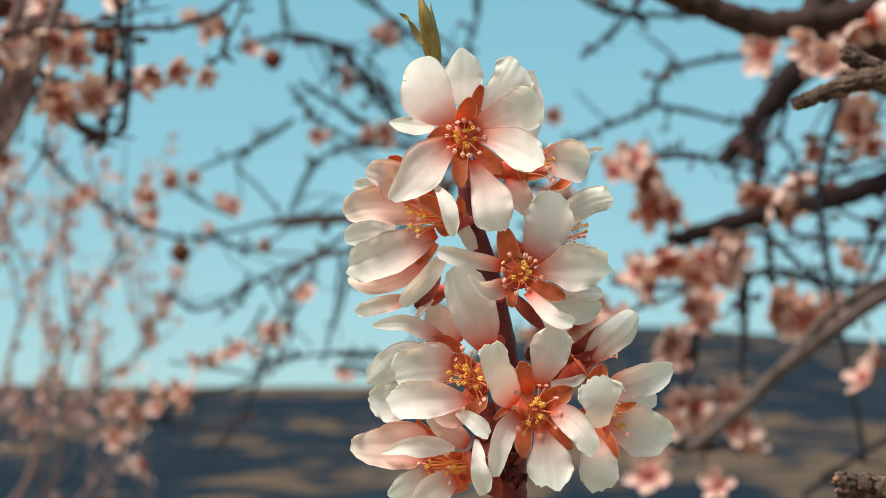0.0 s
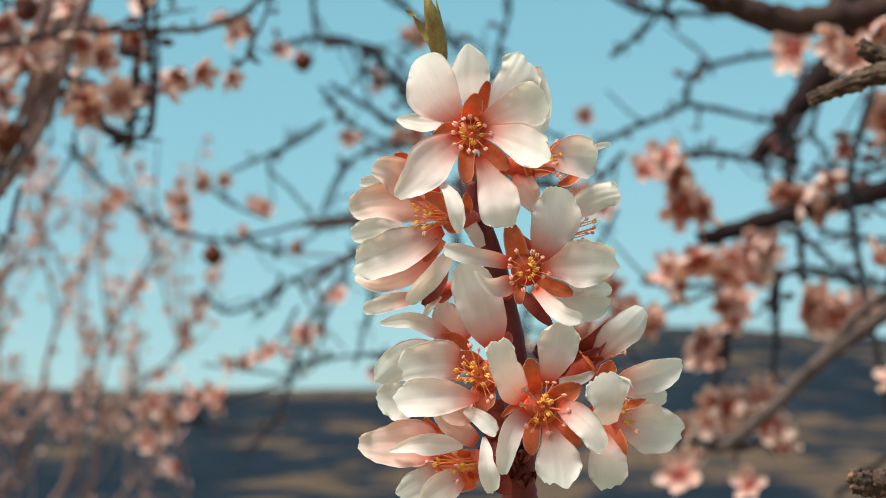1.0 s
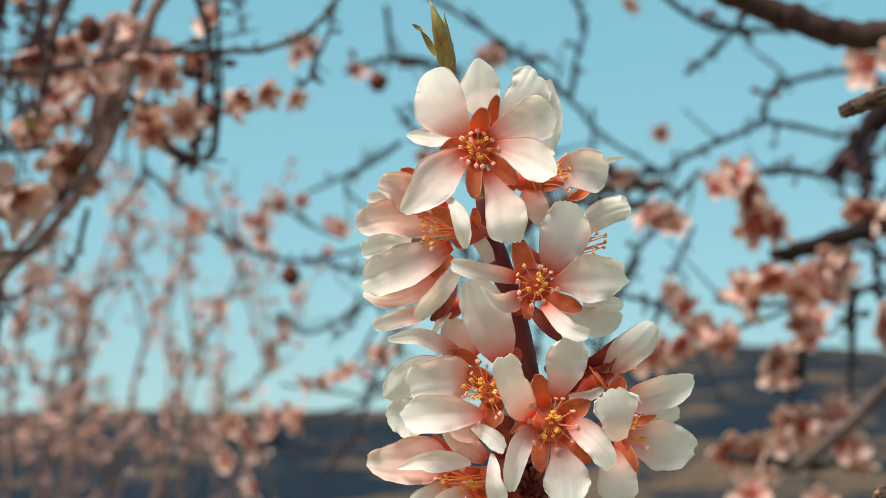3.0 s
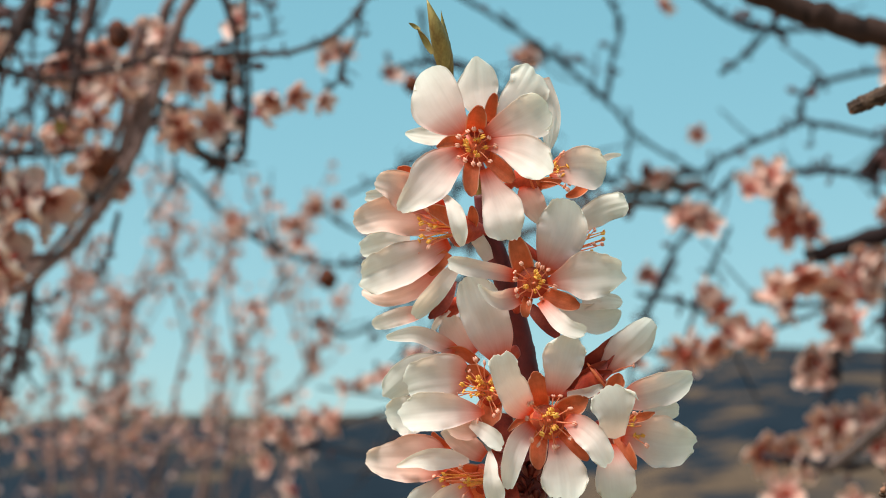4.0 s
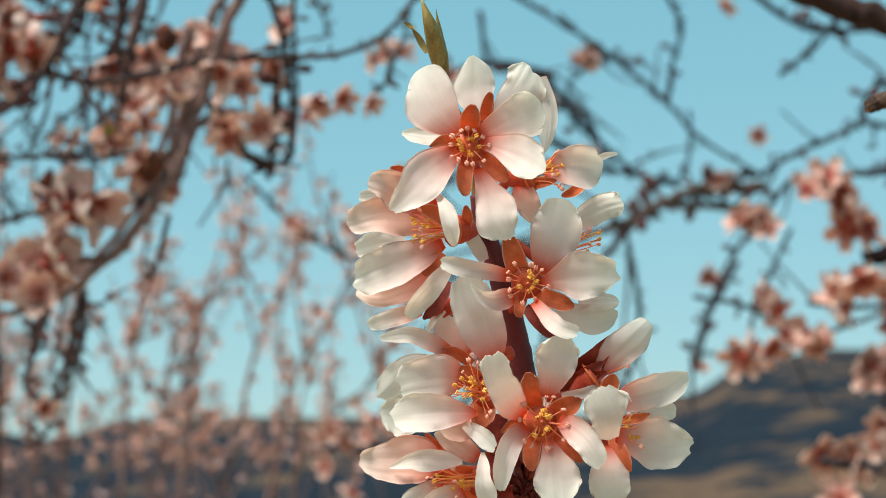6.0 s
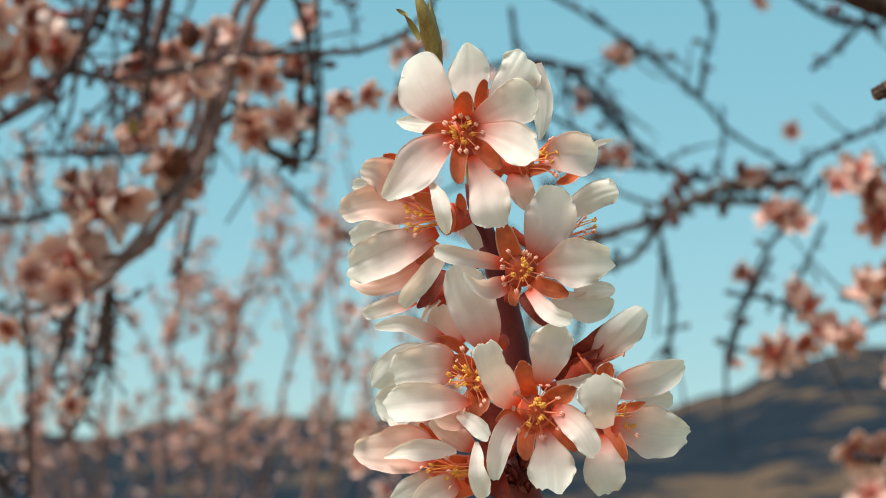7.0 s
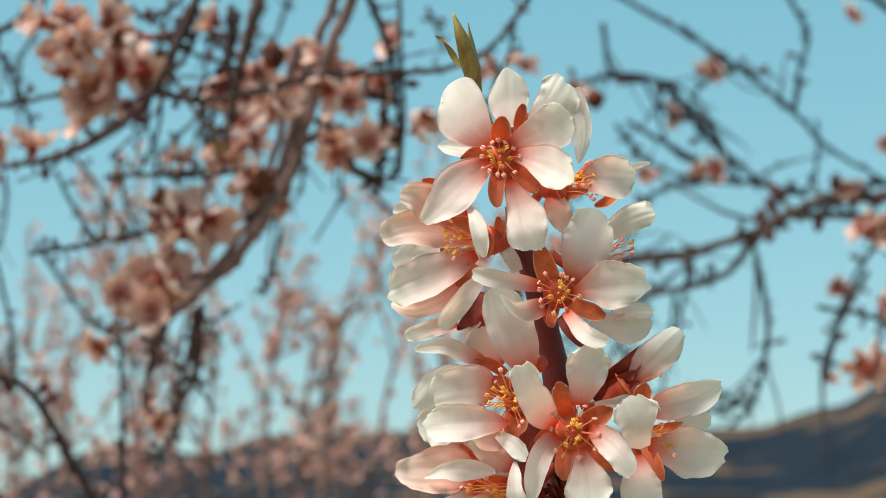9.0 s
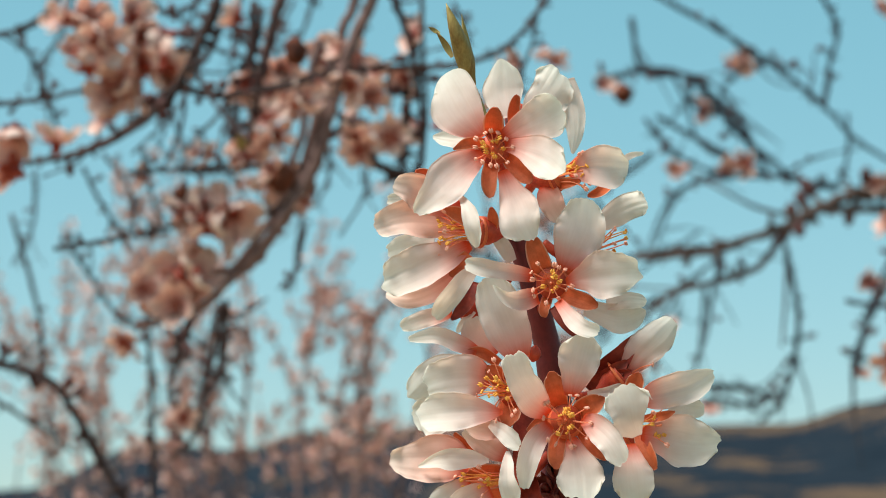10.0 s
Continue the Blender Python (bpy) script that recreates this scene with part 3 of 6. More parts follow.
scale_bud((0.0087, 0.0219, 1.418), 0.0050)
scale_bud((0.0129, 0.0225, 1.4163), 0.0055)
scale_bud((0.0174, 0.0207, 1.4485), 0.0052)
scale_bud((0.0209, 0.0213, 1.4464), 0.0047)
scale_bud((0.0298, 0.0247, 1.4275), 0.0052)

tip_flower = blossom("open white almond blossom with an orange-red star centre", (-0.9, 4, 1.5), (0.12, -0.99, -0.05), (2.6, 16.7, -9), 22, 0.70, 4.7)
petal(tip_flower, [(-3.4, 4, 4.9), (-6.6, 3, 10.5), (-10.4, 4, 16.8), (-13.7, 6, 21.9)], [(1.5, 1.2), (6.8, 2.9), (9, 4.6), (7.0, 5.0), (4.6, 4.4)], cup=0.05, roll=0.1, wave=0.25)
petal(tip_flower, [(1.4, 3, 4.1), (8, 0, 6.6), (13.3, -3, 8.6), (17.9, -4, 11.1)], [(1.4, 1.7), (3.4, 3.3), (4.3, 5.2), (5, 6.3), (4.8, 5.4)], cup=0.12, lip=0.06, wave=0.7)
petal(tip_flower, [(2, 3, 2.1), (7.6, 0, -0.2), (13.3, -4, -3.4), (17.6, -7, -7.2)], [(1.6, 1.3), (3.4, 1.7), (5.4, 3.4), (5.2, 4.5), (4.1, 4.1)], cup=0.14, wave=0.7)
petal(tip_flower, [(1.4, 3, -4.1), (3.7, 2, -10.6), (6.1, 0, -17.2), (8.4, 1, -22.2)], [(1.2, 1.2), (3.2, 2.4), (5.9, 4.1), (5.3, 5), (4.1, 3.3)], cup=0.08, roll=-0.05)
petal(tip_flower, [(-3.6, 3, 0.5), (-9, -1, -4.3), (-13.8, -4, -9.9), (-19.1, -5, -15.5)], [(1.5, 1.5), (3.9, 4.5), (5.6, 5.7), (4.6, 3.3), (2.0, 1.6)], cup=0.16, roll=-0.15)
sepal(tip_flower, [(-1.2, 6, 5), (-0.4, 1.5, 7.6), (0.7, -2.5, 10.8)], [(1.9, 1.9), (2.5, 2.5), (2.5, 2.5), (1.8, 1.8)])
sepal(tip_flower, [(-1.9, 6, 2.4), (-6, 1.5, 2.5), (-9.9, -2.5, 0.7)], [(1.2, 1.7), (1.2, 1.9), (1.1, 1.7), (0.4, 0.4)])
sepal(tip_flower, [(-1.6, 6, -1.4), (-2, 3.5, -6.5), (-1.5, 2.5, -10.9)], [(1.9, 1.9), (2.1, 2.1), (1.9, 1.9), (1.3, 1.3)])
sepal(tip_flower, [(1.7, 6, 0), (5.6, 4.5, -4.2), (8.7, 3.5, -7.3)], [(1.5, 1.5), (2.2, 2.2), (2.2, 2.2), (1.3, 1.3)])
sepal(tip_flower, [(0.4, 8, 3.6), (3.7, 6.5, 4.1), (6.2, 5.5, 4.2)], [(0.7, 0.7), (0.8, 0.8), (0.7, 0.7), (0.3, 0.3)])
back_flower = blossom("pale almond blossom turned away at the twig tip", (2.3, 25, 13.6), (0.1, 0.9, 0.42), (2.8, 18.7, -1.4), 0, 0.5, 5)
petal(back_flower, [(0.3, 17, 12.1), (-1, 18, 18.2), (-1.4, 18, 23.3), (-1.7, 18, 27.8)], [(1.5, 1.5), (4.6, 4.6), (5.2, 5.5), (3.2, 4.4), (1.2, 2.0)], bare=True, cup=-0.1, roll=0.1, wave=0.5)
petal(back_flower, [(4.9, 19, 10.9), (7.9, 18, 16.5), (10.8, 18, 20.8), (13.2, 19, 25)], [(1.5, 1.5), (3.1, 6.1), (3.4, 7.7), (4, 6.8), (4.7, 5.2)], bare=True, cup=-0.1)
petal(back_flower, [(15.7, 20, 22.2), (17.4, 20, 15.3), (17.6, 20, 8.7), (16.4, 21, 2.8)], [(1.5, 4.3), (2.1, 4.6), (2.3, 3.7), (1.8, 2.1), (0.5, 0.5)], bare=True, cup=-0.12)
petal(back_flower, [(-8.4, 18, 7.1), (-13.9, 20, 7.8), (-20, 21, 8.7)], [(1.5, 1.5), (2.5, 2.2), (2.2, 2), (0.9, 0.6)], bare=True, cup=0.2, roll=-0.3)
sepal(back_flower, [(1.8, 17, 10.6), (2.5, 14.5, 13.7), (3.7, 12.5, 16.9)], [(1.3, 1.3), (1.6, 1.6), (1.4, 1.4), (1, 1)])
nodding_flower = blossom("almond blossom seen from the side with yellow stamens", (14.4, 9, -5), (0.93, -0.36, 0.1), (5.1, 15.8, -8.4), 14, 0.38, 7.5)
petal(nodding_flower, [(17.2, 9, -3.6), (22.4, 8, -3.3), (27.2, 11, -2.7), (31.6, 15, -1.9)], [(1.4, 1.4), (3.8, 3.6), (5.4, 5.4), (4.7, 5), (2.9, 2.9)], cup=0.22)
petal(nodding_flower, [(30.2, 15, -0.2), (32.8, 15, 0.9), (35.1, 16, 1.3)], [(0.8, 0.8), (0.9, 0.8), (0.6, 0.6), (0.4, 0.4)], bare=True)
petal(nodding_flower, [(11.2, 8, -7.4), (13.3, 7, -12.1), (15.8, 8, -17)], [(2.2, 1.5), (3, 3.3), (2.7, 3), (1.7, 2.1)], cup=0.1, skin=PETAL_LIT_THROUGH)
sepal(nodding_flower, [(9, 14, -5.9), (14.9, 9.5, -6.9), (20.3, 7.5, -6.6)], [(1.3, 1.3), (1.5, 1.5), (1.3, 1.3), (0.6, 0.6)])
sepal(nodding_flower, [(25.9, 16, -6.6), (23.7, 14.5, -8.5), (21.2, 13.5, -9.5)], [(1.3, 1.3), (1.4, 1.4), (1.1, 1.1), (0.6, 0.6)])
side_flower = blossom("almond blossom facing sideways, some petals coloured pink as if lit through, with long orange stamens", (-5.8, 8, -18.4), (-0.8, -0.6, -0.08), (1.1, 18.6, -17.3), 18, 0.36, 11.5)
petal(side_flower, [(-6.3, 8, -16.6), (-14.4, 5, -15.5), (-22.6, 3, -15), (-31, 3, -17.1)], [(1.5, 1.8), (4.2, 4.5), (5.4, 5.4), (4.2, 4.2), (3.5, 3.1)], cup=0.1, roll=-0.2, lip=0.06, skin=PETAL_LIT_THROUGH)
petal(side_flower, [(-8.8, 5, -13.5), (-16.1, 1, -10.5), (-20.6, -2, -8.5), (-25.1, -3, -7.8)], [(1.5, 1.5), (4.1, 3.8), (5, 4.4), (3.8, 3.6), (2.5, 2.7)], cup=0.15, skin=PETAL_LIT_THROUGH)
petal(side_flower, [(-18.6, 5, -12.6), (-23.4, 4, -10.9), (-28.4, 5, -10.4)], [(2.2, 2.2), (2.4, 2.4), (1.8, 2.1), (1.3, 1.7)], bare=True, cup=0.1)
petal(side_flower, [(-7.7, 8, -21.8), (-15, 4, -25.4), (-22.7, 4, -28.8), (-29.6, 6, -31.3)], [(1.2, 1.2), (3.9, 3.6), (5.2, 5.4), (4.9, 5.2), (4.2, 4)], cup=0.18, roll=-0.12)
petal(side_flower, [(-9.9, 9, -27), (-16.8, 8, -31.9), (-23.1, 8, -34), (-29.8, 10, -32.9)], [(1.5, 1.2), (3.6, 2.2), (3.6, 2.2), (3.3, 2.2), (1.7, 1.7)], cup=0.12, roll=-0.2, skin=PETAL_LIT_THROUGH)
petal(side_flower, [(-18.2, 14, -21.3), (-24.2, 16, -20.5), (-31.2, 18, -22.3)], [(2.3, 2.3), (3.7, 3.3), (3.3, 3.3), (2.1, 2.6)], bare=True, cup=0.1)
petal(side_flower, [(-8.3, -1, -10.8), (-6, -5, -14.5), (-4.4, -7, -19.5), (-3.6, -5, -24.3)], [(0.4, 0.6), (1.2, 1.2), (2.3, 1.8), (2, 1.8), (0.8, 0.8)], bare=True, cup=0.35)
petal(side_flower, [(-6, 2, -28.7), (-9, 0, -33.4), (-12.4, 2, -36.8), (-16, 6, -40.4)], [(1.5, 1.2), (2.1, 2.4), (2.4, 2.5), (2.2, 2.5), (1.2, 1.7)], bare=True, cup=0.2, roll=0.2)
petal(side_flower, [(1.9, 14, -25.4), (0.1, 12, -21.8), (-1.7, 12, -19)], [(1.2, 1.2), (1.8, 1.8), (1.8, 1.8), (1.7, 1.7)], bare=True)
sepal(side_flower, [(-14.4, 2, -7.5), (-17, 0.5, -5.2), (-19.5, -2.5, -4.4)], [(1.1, 1.1), (1.5, 1.5), (1.4, 1.4), (0.7, 0.7)])
sepal(side_flower, [(-8, 7, -24.2), (-10, 6.5, -26.9), (-12.5, 6.5, -29.9)], [(1.3, 1.3), (1.8, 1.8), (1.7, 1.7), (0.8, 0.8)])
sepal(side_flower, [(-4.9, 5, -17.4), (-8.5, 1.5, -15.4), (-12.7, -0.5, -14)], [(1.4, 1.4), (2.1, 2.1), (1.8, 1.8), (0.8, 0.8)])
sepal(side_flower, [(-3.5, 11, -20.4), (-1.8, 7.5, -16.3), (-1.9, 5.5, -12.8)], [(1, 1), (1.4, 1.4), (1.4, 1.4), (0.7, 0.7)])
sepal(side_flower, [(-7.9, 13, -30.5), (-9.4, 10.5, -36.4), (-12.9, 9.5, -40.4)], [(1.7, 1.7), (2, 2), (1.5, 1.5), (0.6, 0.6)], RED_SEPAL)
drooping_flower = blossom("small half-closed petals drooping beneath the side blossom", (-12.3, 19, -37.5), (-0.91, -0.25, -0.33), (2.7, 19.9, -25.8), 0, 0.7, 8)
petal(drooping_flower, [(-14.2, 17, -37.6), (-21.5, 18, -39), (-28.2, 20, -40.9)], [(1.1, 1.1), (2.3, 2.1), (2.3, 2.1), (1.5, 1.7)], cup=0.15)
petal(drooping_flower, [(-8.6, 17, -37.4), (-11.3, 16, -40.6), (-12.6, 16, -43)], [(0.8, 0.8), (0.9, 0.9), (0.8, 0.8), (0.6, 0.6)], bare=True)
middle_flower = blossom("open white almond blossom with a bright orange centre", (13.1, 5.6, -32.1), (0.12, -0.98, -0.12), (7.5, 21.1, -38.6), 22, 0.66, 5.4)
petal(middle_flower, [(15.8, 6, -28.8), (18.6, 5, -23.6), (20.7, 6, -17.9), (21.7, 7, -10.9)], [(1.3, 1.3), (4.4, 5), (6.5, 6.5), (6.1, 6.1), (4.6, 4.1)], cup=0.05, roll=-0.1)
petal(middle_flower, [(16.8, 5, -32.2), (22.4, 3, -31.5), (28.6, 2, -31), (35.6, 2, -30.6)], [(0.9, 0.9), (3.2, 2.9), (6.2, 5.6), (5.7, 5.4), (4.5, 4.1)], cup=0.14, roll=-0.1)
petal(middle_flower, [(8.6, 4, -30.6), (3.3, 0, -29.9), (-2, -2, -29), (-7.3, -1, -27.4)], [(1.5, 1.5), (1.9, 2.1), (2.1, 2.1), (2.3, 2.2), (1.8, 1.4)], cup=0.25)
petal(middle_flower, [(9.9, 4, -35.4), (6.1, 0, -36.5), (3.1, -3, -36), (0.2, -4, -33.5)], [(2, 2), (2.9, 2.3), (2.6, 1.8), (1.5, 0.9), (0.3, 0.3)], cup=0.3)
petal(middle_flower, [(15.1, 3, -37), (18.4, -1, -40.9), (21.9, -4, -43.9), (26.3, -5, -45.6)], [(1.2, 1.2), (1.7, 1.7), (2, 2.3), (1.7, 2.3), (1.8, 2)], cup=0.2)
sepal(middle_flower, [(11.3, 7, -30.3), (10.1, 3.5, -25.8), (8.6, 1.5, -20.5)], [(2.3, 2.3), (2.8, 2.8), (2.5, 2.5), (1.4, 1.4)])
sepal(middle_flower, [(15.2, 9, -29.2), (20.1, 8.5, -27.4), (24.9, 8.5, -25.2)], [(1.3, 1.3), (1.5, 1.5), (1.4, 1.4), (0.6, 0.6)])
sepal(middle_flower, [(15.3, 7, -34.5), (20.2, 5.5, -36.6), (24.6, 5.5, -38.1)], [(1.8, 1.8), (2.1, 2.1), (2.1, 2.1), (1.1, 1.1)])
sepal(middle_flower, [(12.1, 15, -37.1), (16, 12.5, -41.7), (19.6, 11.5, -45.5)], [(1.1, 1.1), (1.7, 1.7), (1.5, 1.5), (0.7, 0.7)], RED_SEPAL)
sepal(middle_flower, [(11.8, 8, -35.7), (11.2, 5.5, -38.8), (11.6, 5.5, -40.7)], [(1.2, 1.2), (1.4, 1.4), (1.2, 1.2), (0.7, 0.7)])
hidden_flower = blossom("almond blossom behind the twig with brown-tipped stamens", (21.5, 17, -23.2), (0.86, -0.3, 0.25), (9.1, 19.8, -20.1), 10, 0.3, 10.5)
petal(hidden_flower, [(24.2, 14, -16.8), (28.5, 12, -14.6), (32.7, 10, -13), (36.7, 8, -12.5)], [(1.8, 1.8), (3.3, 3), (3.7, 3.1), (3.6, 3), (3.3, 2.9)], bare=True, cup=-0.1)
petal(hidden_flower, [(19.7, 18, -36.9), (25.3, 19, -38.9), (30.2, 20, -39.2), (34.8, 20, -37.5)], [(2.1, 2.1), (2.7, 3), (3.6, 4.5), (4.2, 3.6), (3, 2.1)], bare=True, cup=0.1)
petal(hidden_flower, [(25, 19, -36.1), (30.2, 18, -35.5), (35.1, 19, -35.9)], [(1.5, 1.5), (2, 2), (2, 2), (1.5, 1.5)], bare=True, roll=0.3)
low_flower = blossom("open almond blossom with white petals and brown sepals", (16.6, 4.6, -65.9), (0.1, -0.99, -0.05), (12.2, 24.2, -58.3), 24, 0.95, 6)
petal(low_flower, [(12.6, 3, -64.4), (9.5, -2, -61.5), (6.8, -6, -56.8), (5.2, -9, -50.5)], [(1.7, 0.9), (3.8, 3.5), (3.5, 4.6), (2.9, 4), (3, 4)], cup=0.08)
petal(low_flower, [(18.1, 3, -60.3), (19.6, 1, -55), (21, 0, -50.3), (22.4, -1, -45.5)], [(1.6, 1.2), (3.2, 3.5), (5.2, 4.9), (5.2, 4.9), (3.7, 4.5)], cup=0.08, roll=-0.1)
petal(low_flower, [(20.8, 3, -65.7), (24.9, 0, -68.6), (28.3, -2, -72.1), (30.9, -2, -77.1)], [(1.4, 1.2), (3.2, 2.6), (3.5, 3.2), (3.2, 2.9), (2.8, 2.4)], cup=0.14)
petal(low_flower, [(18, 4, -70.4), (19.4, 2, -75.3), (20.5, 1, -80), (21.1, 0, -85.8)], [(1.2, 1.2), (2.9, 2.6), (5.2, 4.9), (5.8, 5.8), (4.9, 5.3)], cup=0.1)
petal(low_flower, [(13, 3, -67.1), (10, 0, -71.3), (8.3, -1, -76), (7.1, 0, -82.7)], [(1.2, 1.4), (2.3, 2.9), (2.6, 2.9), (2.3, 2.6), (1.2, 1.6)], cup=0.2, roll=0.15)
sepal(low_flower, [(14.7, 7, -62.1), (14.3, 2.5, -58.3), (13.7, 0.5, -54.3)], [(2.2, 2.2), (2.5, 2.5), (2.5, 2.5), (1.5, 1.5)])
sepal(low_flower, [(18.6, 7, -64.3), (22.5, 3.5, -62.6), (26.4, 2.5, -60.9)], [(1.5, 1.5), (2.6, 2.6), (2.5, 2.5), (1.2, 1.2)])
sepal(low_flower, [(19.2, 8, -68.2), (22.7, 5.5, -72), (26.3, 5.5, -75.7)], [(1.1, 1.1), (1.6, 1.6), (1.6, 1.6), (0.8, 0.8)])
sepal(low_flower, [(14.7, 7, -68.9), (14.1, 4.5, -73.8), (14.3, 3.5, -77.9)], [(1.9, 1.9), (2.2, 2.2), (2, 2), (1.1, 1.1)])
sepal(low_flower, [(13, 8, -65.5), (9.7, 5.5, -66), (6.9, 4.5, -68.5)], [(0.7, 0.7), (1, 1), (0.8, 0.8), (0.4, 0.4)])
bowl_flower = blossom("almond blossom facing sideways with pink-tipped stamens", (2.6, 6.5, -58.6), (-0.40, -0.91, 0.02), (8.7, 24.6, -56.8), 30, 0.95, 7.6)
petal(bowl_flower, [(4.6, 7, -51), (2.5, 5, -44.3), (-0.1, 4, -37.4), (-2.5, 4, -30.2)], [(1.8, 2.7), (4.7, 5.3), (5.6, 5.9), (5, 5.6), (4.1, 4.5)], cup=0.06)
petal(bowl_flower, [(-2, 10, -49.6), (-5.8, 10, -45.1), (-8.4, 11, -39.8)], [(1.8, 1.8), (4.2, 3.9), (3.6, 3.3), (2.7, 2.9)], skin=PETAL_LIT_THROUGH)
petal(bowl_flower, [(-6, 8, -48.1), (-11, 6, -46.4), (-16.5, 5, -44.7), (-23.2, 7, -45.3)], [(1.5, 0.9), (2.1, 2.1), (1.8, 2.4), (1.8, 1.8), (0.6, 0.8)], cup=0.2)
petal(bowl_flower, [(-7.9, 10, -52.1), (-14.8, 9, -52.8), (-19.9, 11, -55.4), (-24.4, 13, -59.2)], [(2.1, 1.8), (4.5, 3.6), (4.8, 3.9), (4.2, 3.6), (2.7, 2.7)], bare=True, cup=-0.1)
petal(bowl_flower, [(-2.3, 7, -55.4), (-7.2, 3, -55.1), (-12.6, 2, -55.7), (-18.3, 3, -57.4)], [(1.5, 1.5), (4.7, 5.1), (5.6, 5.3), (5.3, 4.7), (4.1, 4.5)], cup=0.12, roll=-0.1)
petal(bowl_flower, [(1.3, 3, -64), (-4.9, 0, -63.6), (-11.5, -2, -64), (-19.2, -1, -64.8)], [(0.4, 0.4), (2.9, 2.6), (4.2, 4.4), (4.5, 4.7), (4.1, 4.1)], cup=0.22, roll=-0.3)
petal(bowl_flower, [(-12.5, 14, -64.4), (-18.2, 15, -63.6), (-24.5, 17, -63.9)], [(2.3, 2.3), (4.8, 4.5), (5.1, 4.5), (3.8, 3.8)], bare=True)
petal(bowl_flower, [(1, 7, -66.2), (-3.3, 5, -67.9), (-8.3, 4, -67)], [(1.5, 1.5), (2.6, 2.3), (2.6, 2.3), (1.6, 1.6)], cup=0.1, skin=PETAL_LIT_THROUGH)
petal(bowl_flower, [(-2.1, 4, -66.6), (1.9, 2, -69.1), (5.6, 1, -72.8)], [(1, 1), (1.7, 1.9), (2.2, 2.2), (1.8, 1.8)], bare=True, cup=0.2)
sepal(bowl_flower, [(-1, 11, -51.4), (-5, 8.5, -48.8), (-9.8, 7.5, -49.2)], [(1.2, 1.2), (1.5, 1.5), (1.4, 1.4), (0.6, 0.6)])
sepal(bowl_flower, [(2.1, 10, -57.7), (-0.6, 6.5, -54.8), (-3.5, 5.5, -52.5)], [(2.2, 2.2), (2.6, 2.6), (2.3, 2.3), (1, 1)])
sepal(bowl_flower, [(2.2, 9, -60.3), (2.4, 5.5, -64.2), (2.5, 4.5, -67.5)], [(2.2, 2.2), (3, 3), (2.7, 2.7), (1.5, 1.5)])
sepal(bowl_flower, [(5.4, 15, -63.7), (4.7, 12.5, -68.7), (4.2, 11.5, -73.6)], [(1.9, 1.9), (2.8, 2.8), (2.5, 2.5), (1.1, 1.1)], RED_SEPAL)
sepal(bowl_flower, [(6.3, 16, -68.5), (4.8, 12.5, -72.8), (3.2, 10.5, -77.7)], [(1.9, 1.9), (2.5, 2.5), (2.2, 2.2), (1.1, 1.1)], RED_SEPAL)
bottom_flower = blossom("half-open almond blossom with cupped petals coloured pink as if lit through", (0.1, 10, -80), (-0.8, -0.6, -0.06), (9.9, 26.8, -72.3), 18, 0.36, 11)
petal(bottom_flower, [(-7.8, 9, -76.4), (-13.9, 8, -75), (-21, 9, -75), (-28.1, 11, -74.6)], [(1.5, 1.5), (5.3, 5.3), (5.6, 5.9), (4.7, 4.1), (3.3, 2.5)], cup=0.14, roll=-0.15, lip=0.07, skin=PETAL_LIT_THROUGH)
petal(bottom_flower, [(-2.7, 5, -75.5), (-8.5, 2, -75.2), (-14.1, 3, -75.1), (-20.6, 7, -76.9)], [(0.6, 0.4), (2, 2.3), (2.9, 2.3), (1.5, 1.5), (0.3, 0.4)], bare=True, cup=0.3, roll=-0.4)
petal(bottom_flower, [(0.8, 9, -74.6), (-3.6, 8, -71.6), (-9.3, 7, -67.9)], [(1.5, 1.5), (2.9, 2.7), (2.7, 2.7), (1.7, 1.7)], skin=PETAL_LIT_THROUGH)
petal(bottom_flower, [(2.6, 2, -73.5), (3, -1, -78), (3.5, -2, -82), (4.6, 0, -87.1)], [(0.4, 0.4), (1.6, 1.4), (1.7, 2), (2.6, 2.3), (1.6, 1.6)], bare=True, cup=0.3)
petal(bottom_flower, [(-7.8, 9, -81.2), (-12.5, 8, -84.6), (-18.5, 8, -87.7)], [(2.2, 2.2), (3.2, 3.5), (3.5, 3.8), (2.5, 2.5)])
petal(bottom_flower, [(-2.3, 6, -82.8), (-7.2, 3, -85.6), (-12.7, 3, -90)], [(1.7, 1.7), (3.5, 3.5), (3.8, 3.8), (2.4, 2.4)], cup=0.15)
sepal(bottom_flower, [(-8.1, 12, -72.8), (-9.9, 10.5, -70.9), (-12.2, 9.5, -68.6)], [(0.7, 0.7), (1, 1), (0.8, 0.8), (0.6, 0.6)])
sepal(bottom_flower, [(0.5, 13, -79.7), (-3.8, 10.5, -78.8), (-9.9, 9.5, -79.8)], [(2.5, 2.5), (2.8, 2.8), (2.5, 2.5), (1.2, 1.2)])
sepal(bottom_flower, [(0.4, 14, -83.8), (-3.9, 11.5, -84.7), (-7.9, 10.5, -86.9)], [(1.9, 1.9), (2.4, 2.4), (2.1, 2.1), (1, 1)])
sepal(bottom_flower, [(4.8, 17, -79.6), (6.4, 13.5, -83.8), (9.2, 12.5, -87.3)], [(2.2, 2.2), (2.8, 2.8), (2.5, 2.5), (1.2, 1.2)], RED_SEPAL)
sepal(bottom_flower, [(4.1, 17, -75.5), (1.8, 13.5, -79), (0.5, 12.5, -82.5)], [(1.9, 1.9), (2.5, 2.5), (2.2, 2.2), (1.1, 1.1)], RED_SEPAL)
